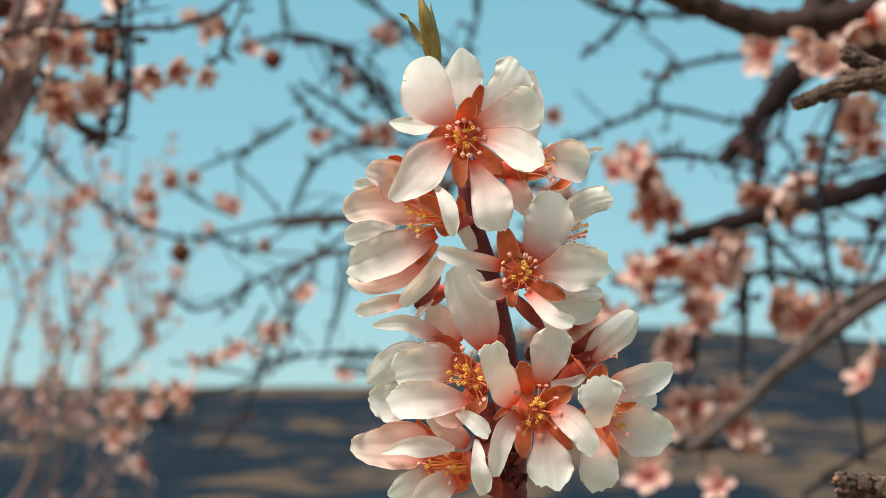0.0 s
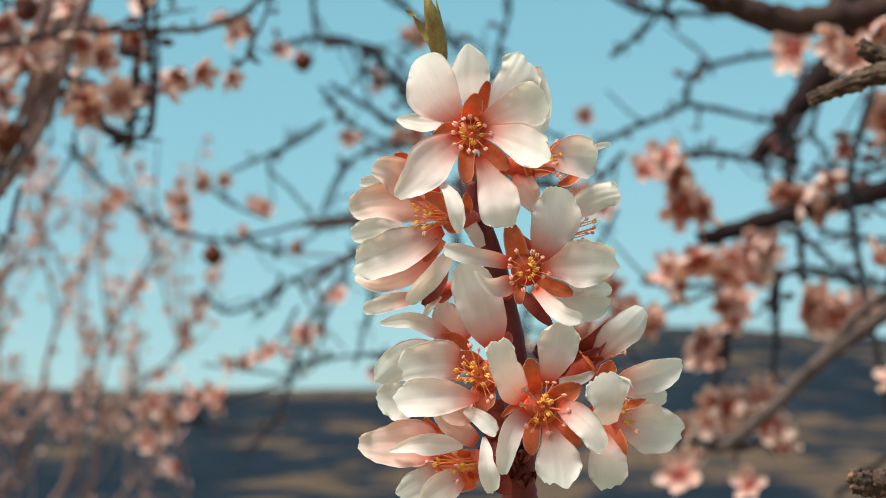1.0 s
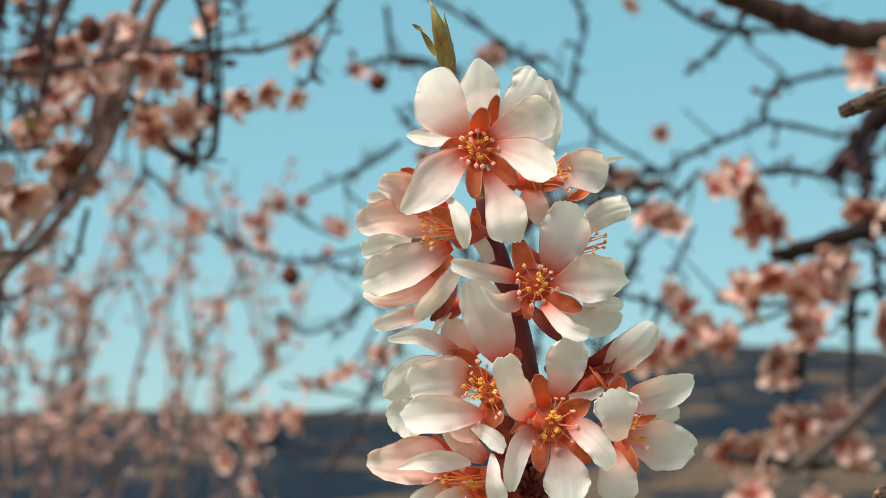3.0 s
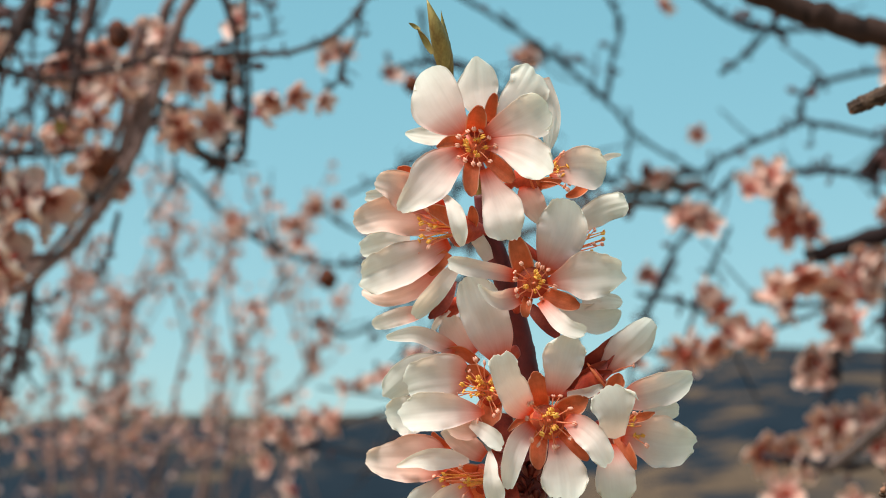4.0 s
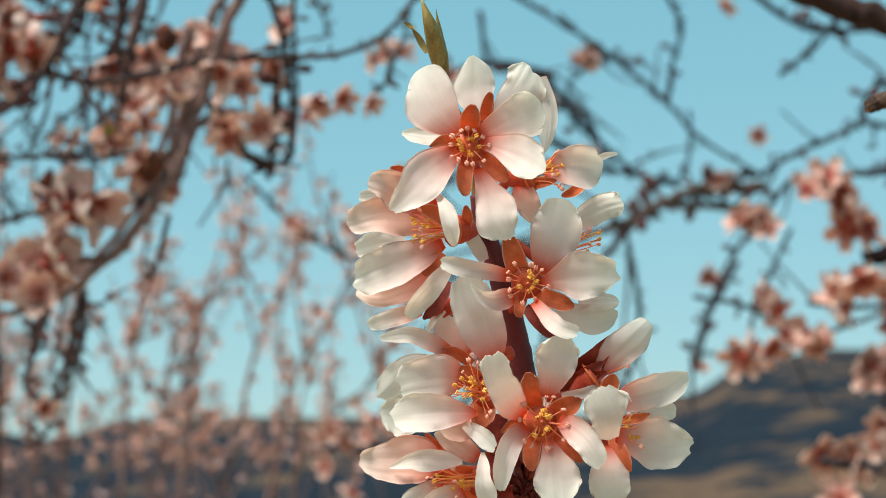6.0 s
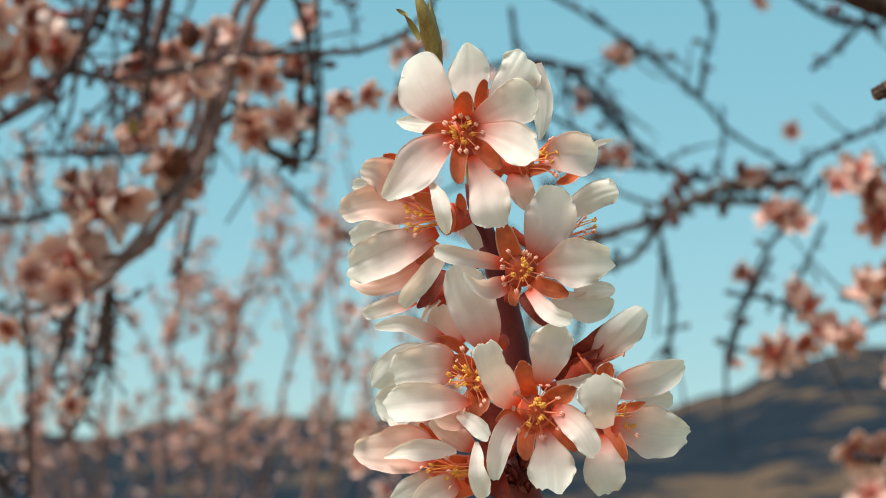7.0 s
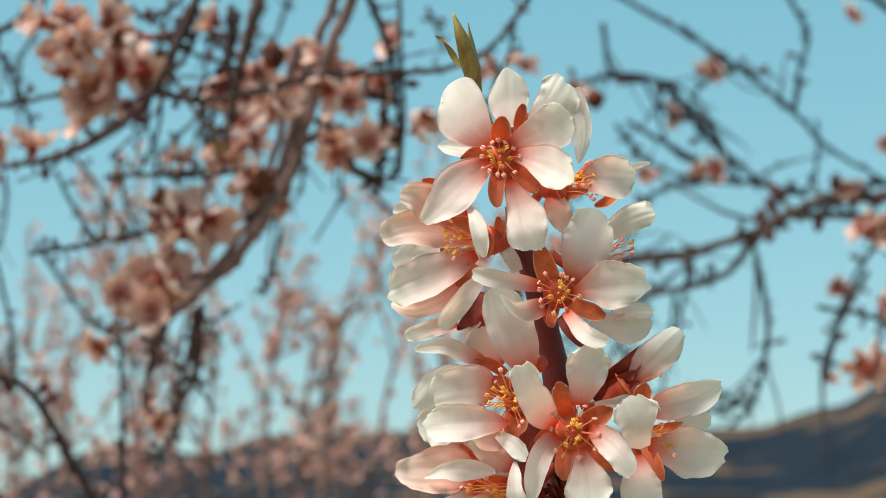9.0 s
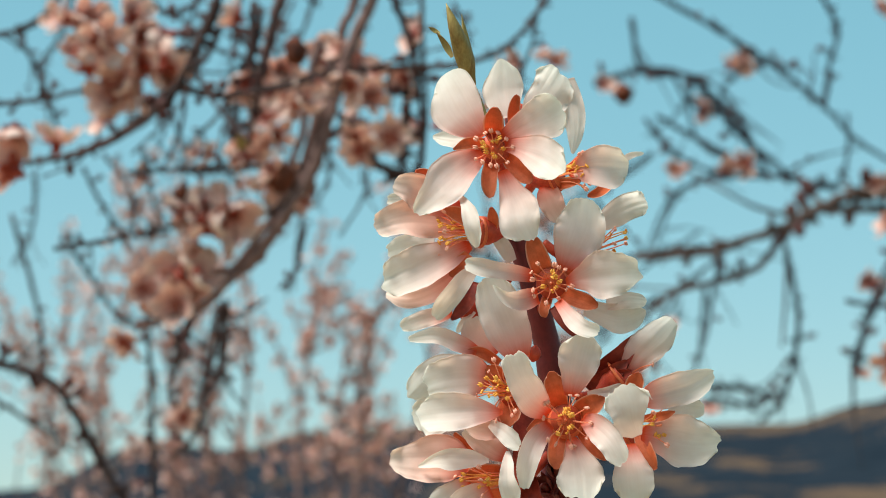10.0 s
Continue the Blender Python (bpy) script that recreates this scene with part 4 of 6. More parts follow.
outer_flower = blossom("almond blossom facing outward with grey-pink shaded petals", (32.1, 14, -68), (0.88, -0.46, 0.1), (19.2, 26.6, -63.9), 9, 0.35, 8.5)
petal(outer_flower, [(34.3, 6, -61.2), (39.8, 8, -59.7), (46, 10, -57.7), (51.9, 12, -54.4)], [(1.5, 1.5), (3.8, 3.5), (4.4, 4.1), (3.5, 3.8), (1.9, 2.3)], cup=0.12, roll=-0.15)
petal(outer_flower, [(34.2, 10, -69.2), (40.3, 13, -69.5), (46.5, 16, -70.7), (52.9, 18, -70.7)], [(1.2, 1.5), (4.7, 5), (6.2, 6.8), (5, 5.9), (3.3, 3.7)], cup=0.16)
petal(outer_flower, [(34.1, 3, -70), (33, -1, -66.9), (31.9, -3, -63), (30, -3, -58.7)], [(1.4, 1.2), (4.2, 2.6), (3.9, 4.6), (4.6, 6.3), (4.8, 6.5)], bare=True, cup=0.1)
petal(outer_flower, [(40.4, 20, -64.3), (44.6, 20, -62.6), (49.1, 21, -62.9)], [(1.5, 1.5), (2.4, 2.4), (2.4, 2.4), (1.9, 2.1)], bare=True)
petal(outer_flower, [(31.4, 9, -71.7), (32.1, 6, -76.5), (32.6, 5, -80.6), (33.1, 6, -86)], [(1.5, 1.5), (3.2, 3.2), (5, 4.4), (5, 4.7), (4.1, 3.7)], cup=0.1)
sepal(outer_flower, [(31.5, 11, -59.5), (33, 8.5, -57), (34.2, 7.5, -54.4)], [(1.4, 1.4), (2.1, 2.1), (2.1, 2.1), (1.2, 1.2)])
sepal(outer_flower, [(33.5, 13, -69.4), (35.5, 10.5, -73.7), (37.6, 10.5, -78)], [(1.5, 1.5), (1.9, 1.9), (1.8, 1.8), (0.8, 0.8)])
sepal(outer_flower, [(34.2, 12, -65.5), (39, 10.5, -65), (42.6, 9.5, -63.9)], [(0.7, 0.7), (1.2, 1.2), (1.1, 1.1), (0.3, 0.3)])
opening_bud = blossom("half-open almond bud with dark red calyx and white petals", (29.5, 12, -54.7), (0.78, -0.1, 0.6), (17.2, 23.7, -59.1), 6, 0.3, 9)
petal(opening_bud, [(29.8, 11, -54.4), (33.7, 9, -50.4), (37.9, 8, -46.4), (42.6, 10, -41.2)], [(1.2, 0.9), (3.5, 2.7), (4.4, 3.8), (3.8, 4.3), (2.5, 3.1)], cup=-0.15)
petal(opening_bud, [(30.3, 13, -53.8), (35.1, 14, -48.6), (40.7, 15, -43.7)], [(1.2, 1.2), (3, 3.3), (3.6, 3.9), (2.7, 2.9)])
petal(opening_bud, [(21.2, 10, -59.3), (26.1, 9, -59), (30.2, 9, -57)], [(0.6, 0.7), (1.2, 1.3), (1.2, 1.2), (0.4, 0.6)], bare=True, cup=0.2)
sepal(opening_bud, [(20.2, 20, -57.5), (26, 12.5, -53.5), (30.3, 9.5, -49.6), (33.6, 9.5, -44.7)], [(1.4, 1.4), (3.3, 3.3), (3.1, 3.1), (2.1, 2.1), (0.6, 0.6)], RED_SEPAL)
sepal(opening_bud, [(20.9, 18, -57.9), (26.7, 11.5, -55.7), (32.3, 8.5, -53.9)], [(1.2, 1.2), (2.1, 2.1), (1.8, 1.8), (0.7, 0.7)], RED_SEPAL)
sepal(opening_bud, [(20.7, 18, -57.3), (26.8, 10.5, -54.8), (31.2, 9.5, -51.3)], [(1.2, 1.2), (2.2, 2.2), (1.9, 1.9), (0.8, 0.8)], RED_SEPAL)

# ---- trees behind ----
left_tree = thing("almond_tree", (-1.45, 1.5, 0), "blossoming almond tree with brown hanging branches", "tree", "almond trees")
right_tree = thing("almond_tree", (1.35, 2.3, 0), "almond tree with heavy grey-brown limbs and pink blossoms", "tree", "almond trees")


def bud_mesh():
    """A closed bud one metre long, pointing along +z."""
    bm = bm_new()
    ball(bm, Vector((0, 0, 0.4)), (0, 0, 1), 1.0, 0.62, 0, 8, 6, 0.2)
    for k in range(4):
        g = math.pi / 2 * k
        d = Vector((math.cos(g), math.sin(g), 0))
        blade(bm, d * 0.16, d * 0.2 + Vector((0, 0, 0.7)), 0.4, d, -0.3, -0.15, 0, 0, 0.03, 0.7, 0.03, 0.45, 0, 4, 3, k, 0.3, 0.25, 0.3)
    me = bpy.data.meshes.new("bud")
    bm.normal_update()
    bm.to_mesh(me)
    bm.free()
    me.materials.append(BUD_DARK)
    me.polygons.foreach_set("use_smooth", [True] * len(me.polygons))
    return me


BUD_MESH = bud_mesh()


def twig(tree, points, r0, r1, name="twig", skin=None):
    """A branch through the points, knobbly, with short spurs where it is thin."""
    pts = [Vector(p) for p in points]
    if name == "twig":
        slim = 0.74 if pts[0].y < 2.5 else 0.64
        r0, r1 = r0 * slim, r1 * slim * 0.92
    rnd = random.Random(int(abs(pts[0].x * 7919 + pts[0].z * 104729) * 100) % 99991)
    line = curve(pts, 7)
    line = [p + Vector((rnd.uniform(-1, 1), rnd.uniform(-1, 1), rnd.uniform(-1, 1))) * min(r0, r1) * ((0.4 if tree == left_tree else 0.15) if name != "twig" else 0.3) for p in line]
    n = len(line) - 1
    bm = bm_new()
    radii = [(r0 + (r1 - r0) * i / n) * (1 if name != "twig" else rnd.uniform(0.9, 1.1)) for i in range(n + 1)]
    tube(bm, line, radii, 16 if name != "twig" else 8, 0, (0.28 if tree == left_tree else 0.14) if name != "twig" else 0.2)
    buds = []
    if name == "twig":
        for i in range(2, n - 1):
            if rnd.random() < 0.5:
                ahead = (line[i + 1] - line[i]).normalized()
                for q in range(rnd.choice((1, 1, 2, 3))):
                    way = Vector((rnd.uniform(-1, 1), rnd.uniform(-0.6, 0.6), rnd.uniform(-0.8, 1)))
                    way = (way - ahead * way.dot(ahead) * 0.7).normalized()
                    ln = radii[i] * rnd.uniform(1.8, 4.0)
                    tip = line[i] + way * ln
                    tube(bm, [line[i], line[i] + way * ln * 0.6, tip], [radii[i] * 0.75, radii[i] * 0.55, radii[i] * 0.45], 6, 0, 0.3)
                    if rnd.random() < 0.3:
                        buds.append((tip, way, radii[i]))
        for q in range(rnd.choice((0, 1, 2)) + (1 if tree == left_tree or pts[0].y < 3.0 else 0)):
            i = rnd.randint(1, n - 2)
            ln = (line[-1] - line[0]).length * rnd.uniform(0.15, 0.5)
            ahead = (line[i + 1] - line[i]).normalized()
            way = (ahead * rnd.uniform(0.2, 1.0) + Vector((rnd.uniform(-1, 1), rnd.uniform(-0.5, 0.5), rnd.uniform(-1, 0.8)))).normalized()
            sag = Vector((rnd.uniform(-0.1, 0.1), 0, rnd.uniform(-0.18, 0.1))) * ln
            shoot = curve([line[i], line[i] + way * ln * 0.45 + sag, line[i] + way * ln], 7)
            m = len(shoot) - 1
            r = radii[i] * rnd.uniform(0.5, 0.7)
            tube(bm, shoot, [r * (1 - 0.5 * k / m) * rnd.uniform(0.85, 1.2) for k in range(m + 1)], 6, 0, 0.3)
            for k in range(3, m + 1, 3):
                way = Vector((rnd.uniform(-1, 1), rnd.uniform(-0.6, 0.6), rnd.uniform(-0.8, 1))).normalized()
                buds.append((shoot[k] + way * r, way, r))
    branch = part(name, bm, skin if skin else TWIG_BROWN if name == "twig" and tree == left_tree else BARK_SHADOW_BLUE if name == "twig" else BOUGH_SHADED if name == "bough" else BARK_SHADED if tree == right_tree else BARK, tree)
    for spot, way, r in buds[:6]:
        ob = new("bud", BUD_MESH)
        ob.matrix_basis = Matrix.Translation(spot) @ way.to_track_quat("Z", "Y").to_matrix().to_4x4() @ Matrix.Scale(r * rnd.uniform(2.8, 5.0), 4)
        ob.parent = branch
        ob.matrix_parent_inverse = branch.matrix_basis.inverted()
    return branch



def bloom_mesh(seed, rows=7, cols=5, stamens=9, skin=None):
    """A whole blossom one metre across, facing +z, for the trees behind."""
    rnd = random.Random(seed)
    bm = bm_new()
    c = Vector((0, 0, 0))
    lift = rnd.uniform(0.0, 0.5)
    for k in range(5):
        g = 2 * math.pi * (k + rnd.uniform(-0.12, 0.12)) / 5
        d = Vector((math.cos(g), math.sin(g), 0))
        tilt = lift + rnd.uniform(-0.25, 0.25)
        tip = d * 0.5 * math.cos(tilt) + Vector((0, 0, 0.5 * math.sin(tilt)))
        blade(bm, d * 0.05, tip, rnd.uniform(0.28, 0.37), Vector((0, 0, 1)) - d * 0.3, 0.2, 0.1, rnd.uniform(-0.2, 0.2), 0.08, 0.12, 0.2, 0.012,
              rows=rows, cols=cols, seed=seed + k)
    for k in range(5):
        g = 2 * math.pi * (k + 0.5) / 5
        d = Vector((math.cos(g), math.sin(g), 0))
        blade(bm, d * 0.04 - Vector((0, 0, 0.02)), d * 0.27 + Vector((0, 0, 0.015)), 0.15, (0, 0, 1), 0.2, 0.05, 0, 0, 0.03, 0.7, 0.015, 0.5, 1, 4, 3, k)
    tube(bm, [Vector((0, 0, -0.22)), Vector((0, 0, -0.1)), Vector((0, 0, 0.01))], [0.03, 0.09, 0.09], 8, 1)
    for k in range(stamens):
        g = 2.4 * k
        r = Vector((math.cos(g), math.sin(g), 0))
        end = r * 0.12 * (0.3 + k / stamens) + Vector((0, 0, 0.2))
        tube(bm, [Vector((0, 0, 0)), end], [0.008, 0.008], 4, 1)
        ball(bm, end, r + Vector((0, 0, 1)), 0.04, 0.03, 2, 5, 3)
    me = bpy.data.meshes.new("blossom")
    bm.normal_update()
    bm.to_mesh(me)
    bm.free()
    for m in (skin or PETAL_FAR, CALYX_FAR, ANTHER_PINK):
        me.materials.append(m)
    me.polygons.foreach_set("use_smooth", [True] * len(me.polygons))
    return me


BLOOM_MESHES = [bloom_mesh(s) for s in range(40, 46)]
PALE_BLOOMS = [bloom_mesh(s, 9, 6, 12, PETAL_PALE) for s in range(50, 56)]


def bloom(tree, spot, size, turn):
    rnd = random.Random(turn * 31 + int(spot[0] * 1000))
    way = Vector((rnd.uniform(-0.9, 0.9), -rnd.uniform(-0.15, 1.0), rnd.uniform(-0.6, 0.6))).normalized()
    ob = new("blossom", (PALE_BLOOMS if spot[1] < 1.4 or spot[1] > 5 else BLOOM_MESHES)[turn % 6])
    ob.matrix_basis = (Matrix.Translation(spot) @ way.to_track_quat("Z", "Y").to_matrix().to_4x4() @ Matrix.Rotation(radians(turn), 4, "Z")
                       @ Matrix.Scale(size * rnd.uniform(1.15, 1.4) * (1.15 if spot[1] < 1.4 else 1.2 if spot[1] < 2.2 else 1.0), 4))
    ob.parent = tree
    ob.matrix_parent_inverse = tree.matrix_basis.inverted()
    return ob


def nut(tree, spot, size, kind):
    bm = bm_new()
    c = Vector(spot)
    if kind == "nut":
        ball(bm, c, (0.2, 0, -1), size * 2.2, size * 1.9, 0, 12, 9, 0.35)
        return part("dry_almond_husk", bm, HUSK, tree, "shrivelled dark brown almond husk")
    if kind == "dark_bud":
        ball(bm, c, (0.45, 0, 1), size * 3.0, size * 1.2, 0, 10, 8, 0.2)
        return part("dry_almond_husk", bm, HUSK, tree, "long dark dried husk")
    if kind == "red_bud":
        ball(bm, c, (0.3, -0.5, -0.4), size * 2.6, size * 1.9, 0, 10, 8, 0.3)
        return part("bud", bm, CALYX_FAR, tree, "dark red swollen flower bud")
    blade(bm, c, c + Vector((0.3, -0.2, 0.6)) * size * 3, size * 1.8, (0, -1, 0), rows=8, cols=5)
    return part("young_leaf", bm, LEAF, tree, "small yellow-green leaf")


# trunks and boughs that carry the branches
part("trunk", stem_tube([(-1.45, 1.5, -0.05), (-1.42, 1.52, 0.6), (-1.5, 1.55, 1.3), (-1.4, 1.5, 1.9)], 0.13, 0.09, 0.2), BARK, left_tree)
part("limb", stem_tube([(-1.41, 1.5, 1.85), (-1.15, 1.4, 2.2), (-0.7, 1.25, 2.2), (-0.25, 1.12, 2.05), (-0.24, 1.11, 1.85)], 0.06, 0.008, 0.2), BARK, left_tree)
part("limb", stem_tube([(-1.48, 1.54, 1.2), (-1.2, 1.4, 1.45), (-0.95, 1.3, 1.5), (-0.72, 1.3, 1.62)], 0.04, 0.006, 0.2), BARK, left_tree)
part("trunk", stem_tube([(1.35, 2.3, -0.05), (1.32, 2.28, 0.7), (1.4, 2.34, 1.4), (1.3, 2.3, 2.1)], 0.15, 0.10, 0.2), BARK, right_tree)
part("limb", stem_tube([(1.31, 2.3, 2.0), (0.9, 2.6, 2.5), (0.2, 2.9, 2.62), (-0.5, 3.0, 2.58), (-0.9, 3.1, 2.5)], 0.07, 0.02, 0.2), BARK, right_tree)
part("limb", stem_tube([(1.38, 2.32, 1.3), (1.1, 2.1, 1.55), (0.8, 1.9, 1.75), (0.62, 1.86, 1.8)], 0.06, 0.014, 0.2), BARK, right_tree)
part("limb", stem_tube([(1.36, 2.3, 1.2), (1.0, 1.95, 1.45), (0.75, 1.75, 1.6), (0.56, 1.67, 1.68)], 0.05, 0.012, 0.2), BARK, right_tree)
part("limb", stem_tube([(1.31, 2.28, 2.05), (1.0, 1.7, 2.15), (0.7, 1.2, 2.0), (0.37, 1.02, 1.79)], 0.06, 0.016, 0.2), BARK, right_tree)
twig(left_tree, [(-0.279, 1.045, 1.835), (-0.303, 1.047, 1.782), (-0.318, 1.051, 1.734), (-0.334, 1.054, 1.69), (-0.36, 1.054, 1.65), (-0.391, 1.053, 1.611), (-0.428, 1.05, 1.582), (-0.474, 1.042, 1.567)], 0.0049, 0.0027, "limb")
twig(left_tree, [(-0.308, 1.108, 1.853), (-0.332, 1.111, 1.798), (-0.346, 1.115, 1.748), (-0.362, 1.119, 1.702), (-0.39, 1.119, 1.657), (-0.421, 1.118, 1.618), (-0.45, 1.115, 1.597)], 0.0041, 0.0023, "limb")
twig(left_tree, [(-0.597, 0.993, 1.738), (-0.541, 1.004, 1.745), (-0.506, 1.01, 1.752)], 0.0031, 0.0027)
twig(left_tree, [(-0.441, 1.023, 1.755), (-0.398, 1.033, 1.747), (-0.354, 1.04, 1.756), (-0.311, 1.048, 1.766), (-0.241, 1.062, 1.77), (-0.198, 1.07, 1.777), (-0.169, 1.073, 1.798), (-0.142, 1.073, 1.835)], 0.0040, 0.0027)
twig(left_tree, [(-0.386, 0.992, 1.831), (-0.411, 0.995, 1.775), (-0.436, 0.996, 1.736), (-0.468, 0.993, 1.711), (-0.501, 0.988, 1.697), (-0.543, 0.98, 1.689)], 0.0048, 0.0030)
twig(left_tree, [(-0.279, 1.075, 1.843), (-0.264, 1.083, 1.802), (-0.257, 1.09, 1.762), (-0.255, 1.096, 1.727), (-0.259, 1.099, 1.696), (-0.281, 1.095, 1.695), (-0.296, 1.09, 1.707)], 0.0041, 0.0027)
twig(left_tree, [(-0.252, 1.081, 1.838), (-0.252, 1.088, 1.785), (-0.251, 1.095, 1.736), (-0.256, 1.1, 1.695)], 0.0027, 0.0018)
twig(left_tree, [(-0.36, 1.059, 1.838), (-0.375, 1.062, 1.789), (-0.383, 1.067, 1.749), (-0.389, 1.069, 1.72)], 0.0036, 0.0023)
twig(left_tree, [(-0.432, 1.139, 1.824), (-0.414, 1.144, 1.81), (-0.436, 1.146, 1.763), (-0.458, 1.145, 1.739), (-0.472, 1.145, 1.721)], 0.0028, 0.0019)
twig(left_tree, [(-0.533, 1.022, 1.629), (-0.505, 1.027, 1.633), (-0.47, 1.033, 1.64), (-0.431, 1.04, 1.649)], 0.0027, 0.0022)
twig(left_tree, [(-0.475, 1.025, 1.688), (-0.443, 1.032, 1.69), (-0.399, 1.041, 1.689), (-0.365, 1.047, 1.695)], 0.0027, 0.0022)
twig(left_tree, [(-0.514, 1.307, 1.602), (-0.527, 1.31, 1.564), (-0.537, 1.313, 1.533), (-0.514, 1.32, 1.515), (-0.507, 1.324, 1.497)], 0.0036, 0.0026)
twig(left_tree, [(-0.483, 1.311, 1.62), (-0.488, 1.318, 1.569), (-0.504, 1.32, 1.528), (-0.517, 1.322, 1.495), (-0.538, 1.32, 1.477)], 0.0041, 0.0031)
twig(left_tree, [(-0.717, 1.271, 1.566), (-0.65, 1.287, 1.551), (-0.618, 1.299, 1.512), (-0.599, 1.309, 1.472), (-0.575, 1.319, 1.431)], 0.0046, 0.0057)
twig(left_tree, [(-0.918, 1.744, 1.573), (-0.855, 1.762, 1.534), (-0.811, 1.776, 1.502)], 0.0039, 0.0026)
twig(left_tree, [(-0.726, 1.764, 1.715), (-0.724, 1.776, 1.631), (-0.722, 1.789, 1.541), (-0.724, 1.803, 1.438)], 0.0039, 0.0052)
twig(left_tree, [(-0.588, 1.169, 1.744), (-0.61, 1.155, 1.812), (-0.638, 1.146, 1.836)], 0.0024, 0.0015)
twig(left_tree, [(-0.658, 1.143, 1.831), (-0.609, 1.151, 1.846), (-0.58, 1.152, 1.879)], 0.0039, 0.0029)
twig(left_tree, [(-0.493, 1.071, 1.849), (-0.462, 1.08, 1.828), (-0.442, 1.083, 1.837), (-0.425, 1.084, 1.853)], 0.0032, 0.0023)
twig(left_tree, [(-0.382, 1.143, 1.866), (-0.395, 1.146, 1.824), (-0.405, 1.15, 1.782), (-0.402, 1.154, 1.758)], 0.0057, 0.0038, "limb")
twig(left_tree, [(-0.401, 1.076, 1.656), (-0.383, 1.079, 1.659), (-0.361, 1.083, 1.667)], 0.0032, 0.0027)
twig(left_tree, [(-0.437, 1.074, 1.614), (-0.397, 1.082, 1.617), (-0.372, 1.083, 1.644), (-0.356, 1.083, 1.669)], 0.0045, 0.0036, "limb")
twig(left_tree, [(-0.385, 1.221, 1.672), (-0.393, 1.224, 1.638), (-0.403, 1.226, 1.615)], 0.0034, 0.0024)
twig(left_tree, [(-0.954, 1.91, 1.804), (-0.929, 1.929, 1.706), (-0.921, 1.939, 1.65), (-0.921, 1.945, 1.607)], 0.0042, 0.0035)
twig(left_tree, [(-0.886, 1.929, 1.769), (-0.86, 1.941, 1.727), (-0.83, 1.953, 1.681), (-0.803, 1.961, 1.66)], 0.0042, 0.0035)
twig(left_tree, [(-0.719, 1.548, 1.793), (-0.7, 1.557, 1.754), (-0.676, 1.566, 1.723), (-0.631, 1.576, 1.723)], 0.0030, 0.0030)
twig(left_tree, [(-0.324, 1.103, 1.744), (-0.317, 1.106, 1.726), (-0.306, 1.109, 1.711), (-0.286, 1.113, 1.698), (-0.275, 1.115, 1.688)], 0.0041, 0.0032)
twig(left_tree, [(-0.266, 1.104, 1.778), (-0.27, 1.108, 1.742), (-0.273, 1.112, 1.711), (-0.278, 1.115, 1.684)], 0.0050, 0.0036)
twig(left_tree, [(-0.461, 1.096, 1.702), (-0.434, 1.099, 1.703), (-0.407, 1.101, 1.706), (-0.371, 1.105, 1.695)], 0.0027, 0.0023)
twig(left_tree, [(-0.173, 1.115, 1.755), (-0.182, 1.113, 1.764), (-0.168, 1.11, 1.795), (-0.164, 1.107, 1.822)], 0.0023, 0.0018)
twig(left_tree, [(-0.441, 1.169, 1.854), (-0.458, 1.172, 1.817), (-0.477, 1.173, 1.798), (-0.506, 1.176, 1.756)], 0.0043, 0.0033)
twig(left_tree, [(-0.411, 1.172, 1.854), (-0.423, 1.177, 1.803), (-0.435, 1.181, 1.765), (-0.441, 1.186, 1.723)], 0.0038, 0.0028)
twig(left_tree, [(-0.201, 1.153, 1.759), (-0.188, 1.153, 1.768), (-0.182, 1.151, 1.786)], 0.0023, 0.0018)
twig(left_tree, [(-0.341, 1.152, 1.823), (-0.35, 1.158, 1.772), (-0.359, 1.164, 1.726), (-0.377, 1.17, 1.676)], 0.0069, 0.0055, "limb")
twig(left_tree, [(-0.393, 1.206, 1.797), (-0.365, 1.209, 1.773), (-0.351, 1.206, 1.797), (-0.332, 1.205, 1.799)], 0.0066, 0.0038)
twig(left_tree, [(-0.341, 1.162, 1.745), (-0.327, 1.164, 1.722), (-0.299, 1.166, 1.706), (-0.283, 1.167, 1.699)], 0.0032, 0.0028)
twig(right_tree, [(-0.266, 2.716, 2.221), (-0.249, 2.727, 2.134), (-0.173, 2.728, 2.125), (-0.132, 2.734, 2.071), (-0.087, 2.739, 2.027), (-0.055, 2.748, 1.956)], 0.0063, 0.0045)
twig(right_tree, [(-0.325, 2.728, 2.123), (-0.244, 2.727, 2.134), (-0.137, 2.729, 2.111), (-0.083, 2.739, 2.027)], 0.0045, 0.0036)
twig(right_tree, [(-0.26, 2.834, 2.081), (-0.214, 2.84, 2.024), (-0.14, 2.845, 1.988), (-0.066, 2.846, 1.977)], 0.0055, 0.0046)
twig(right_tree, [(-0.121, 2.846, 1.981), (-0.195, 2.847, 1.969), (-0.232, 2.851, 1.932), (-0.259, 2.859, 1.87)], 0.0046, 0.0037)
twig(right_tree, [(-0.694, 2.944, 2.003), (-0.599, 2.955, 1.909), (-0.513, 2.961, 1.861), (-0.437, 2.963, 1.843), (-0.352, 2.961, 1.857), (-0.276, 2.959, 1.876), (-0.143, 2.958, 1.886)], 0.0057, 0.0057)
twig(right_tree, [(-0.476, 2.948, 1.962), (-0.428, 2.955, 1.911), (-0.352, 2.959, 1.878)], 0.0047, 0.0038)
twig(right_tree, [(-0.258, 2.939, 2.044), (-0.352, 2.947, 1.977), (-0.314, 2.953, 1.926), (-0.276, 2.958, 1.879)], 0.0047, 0.0038)
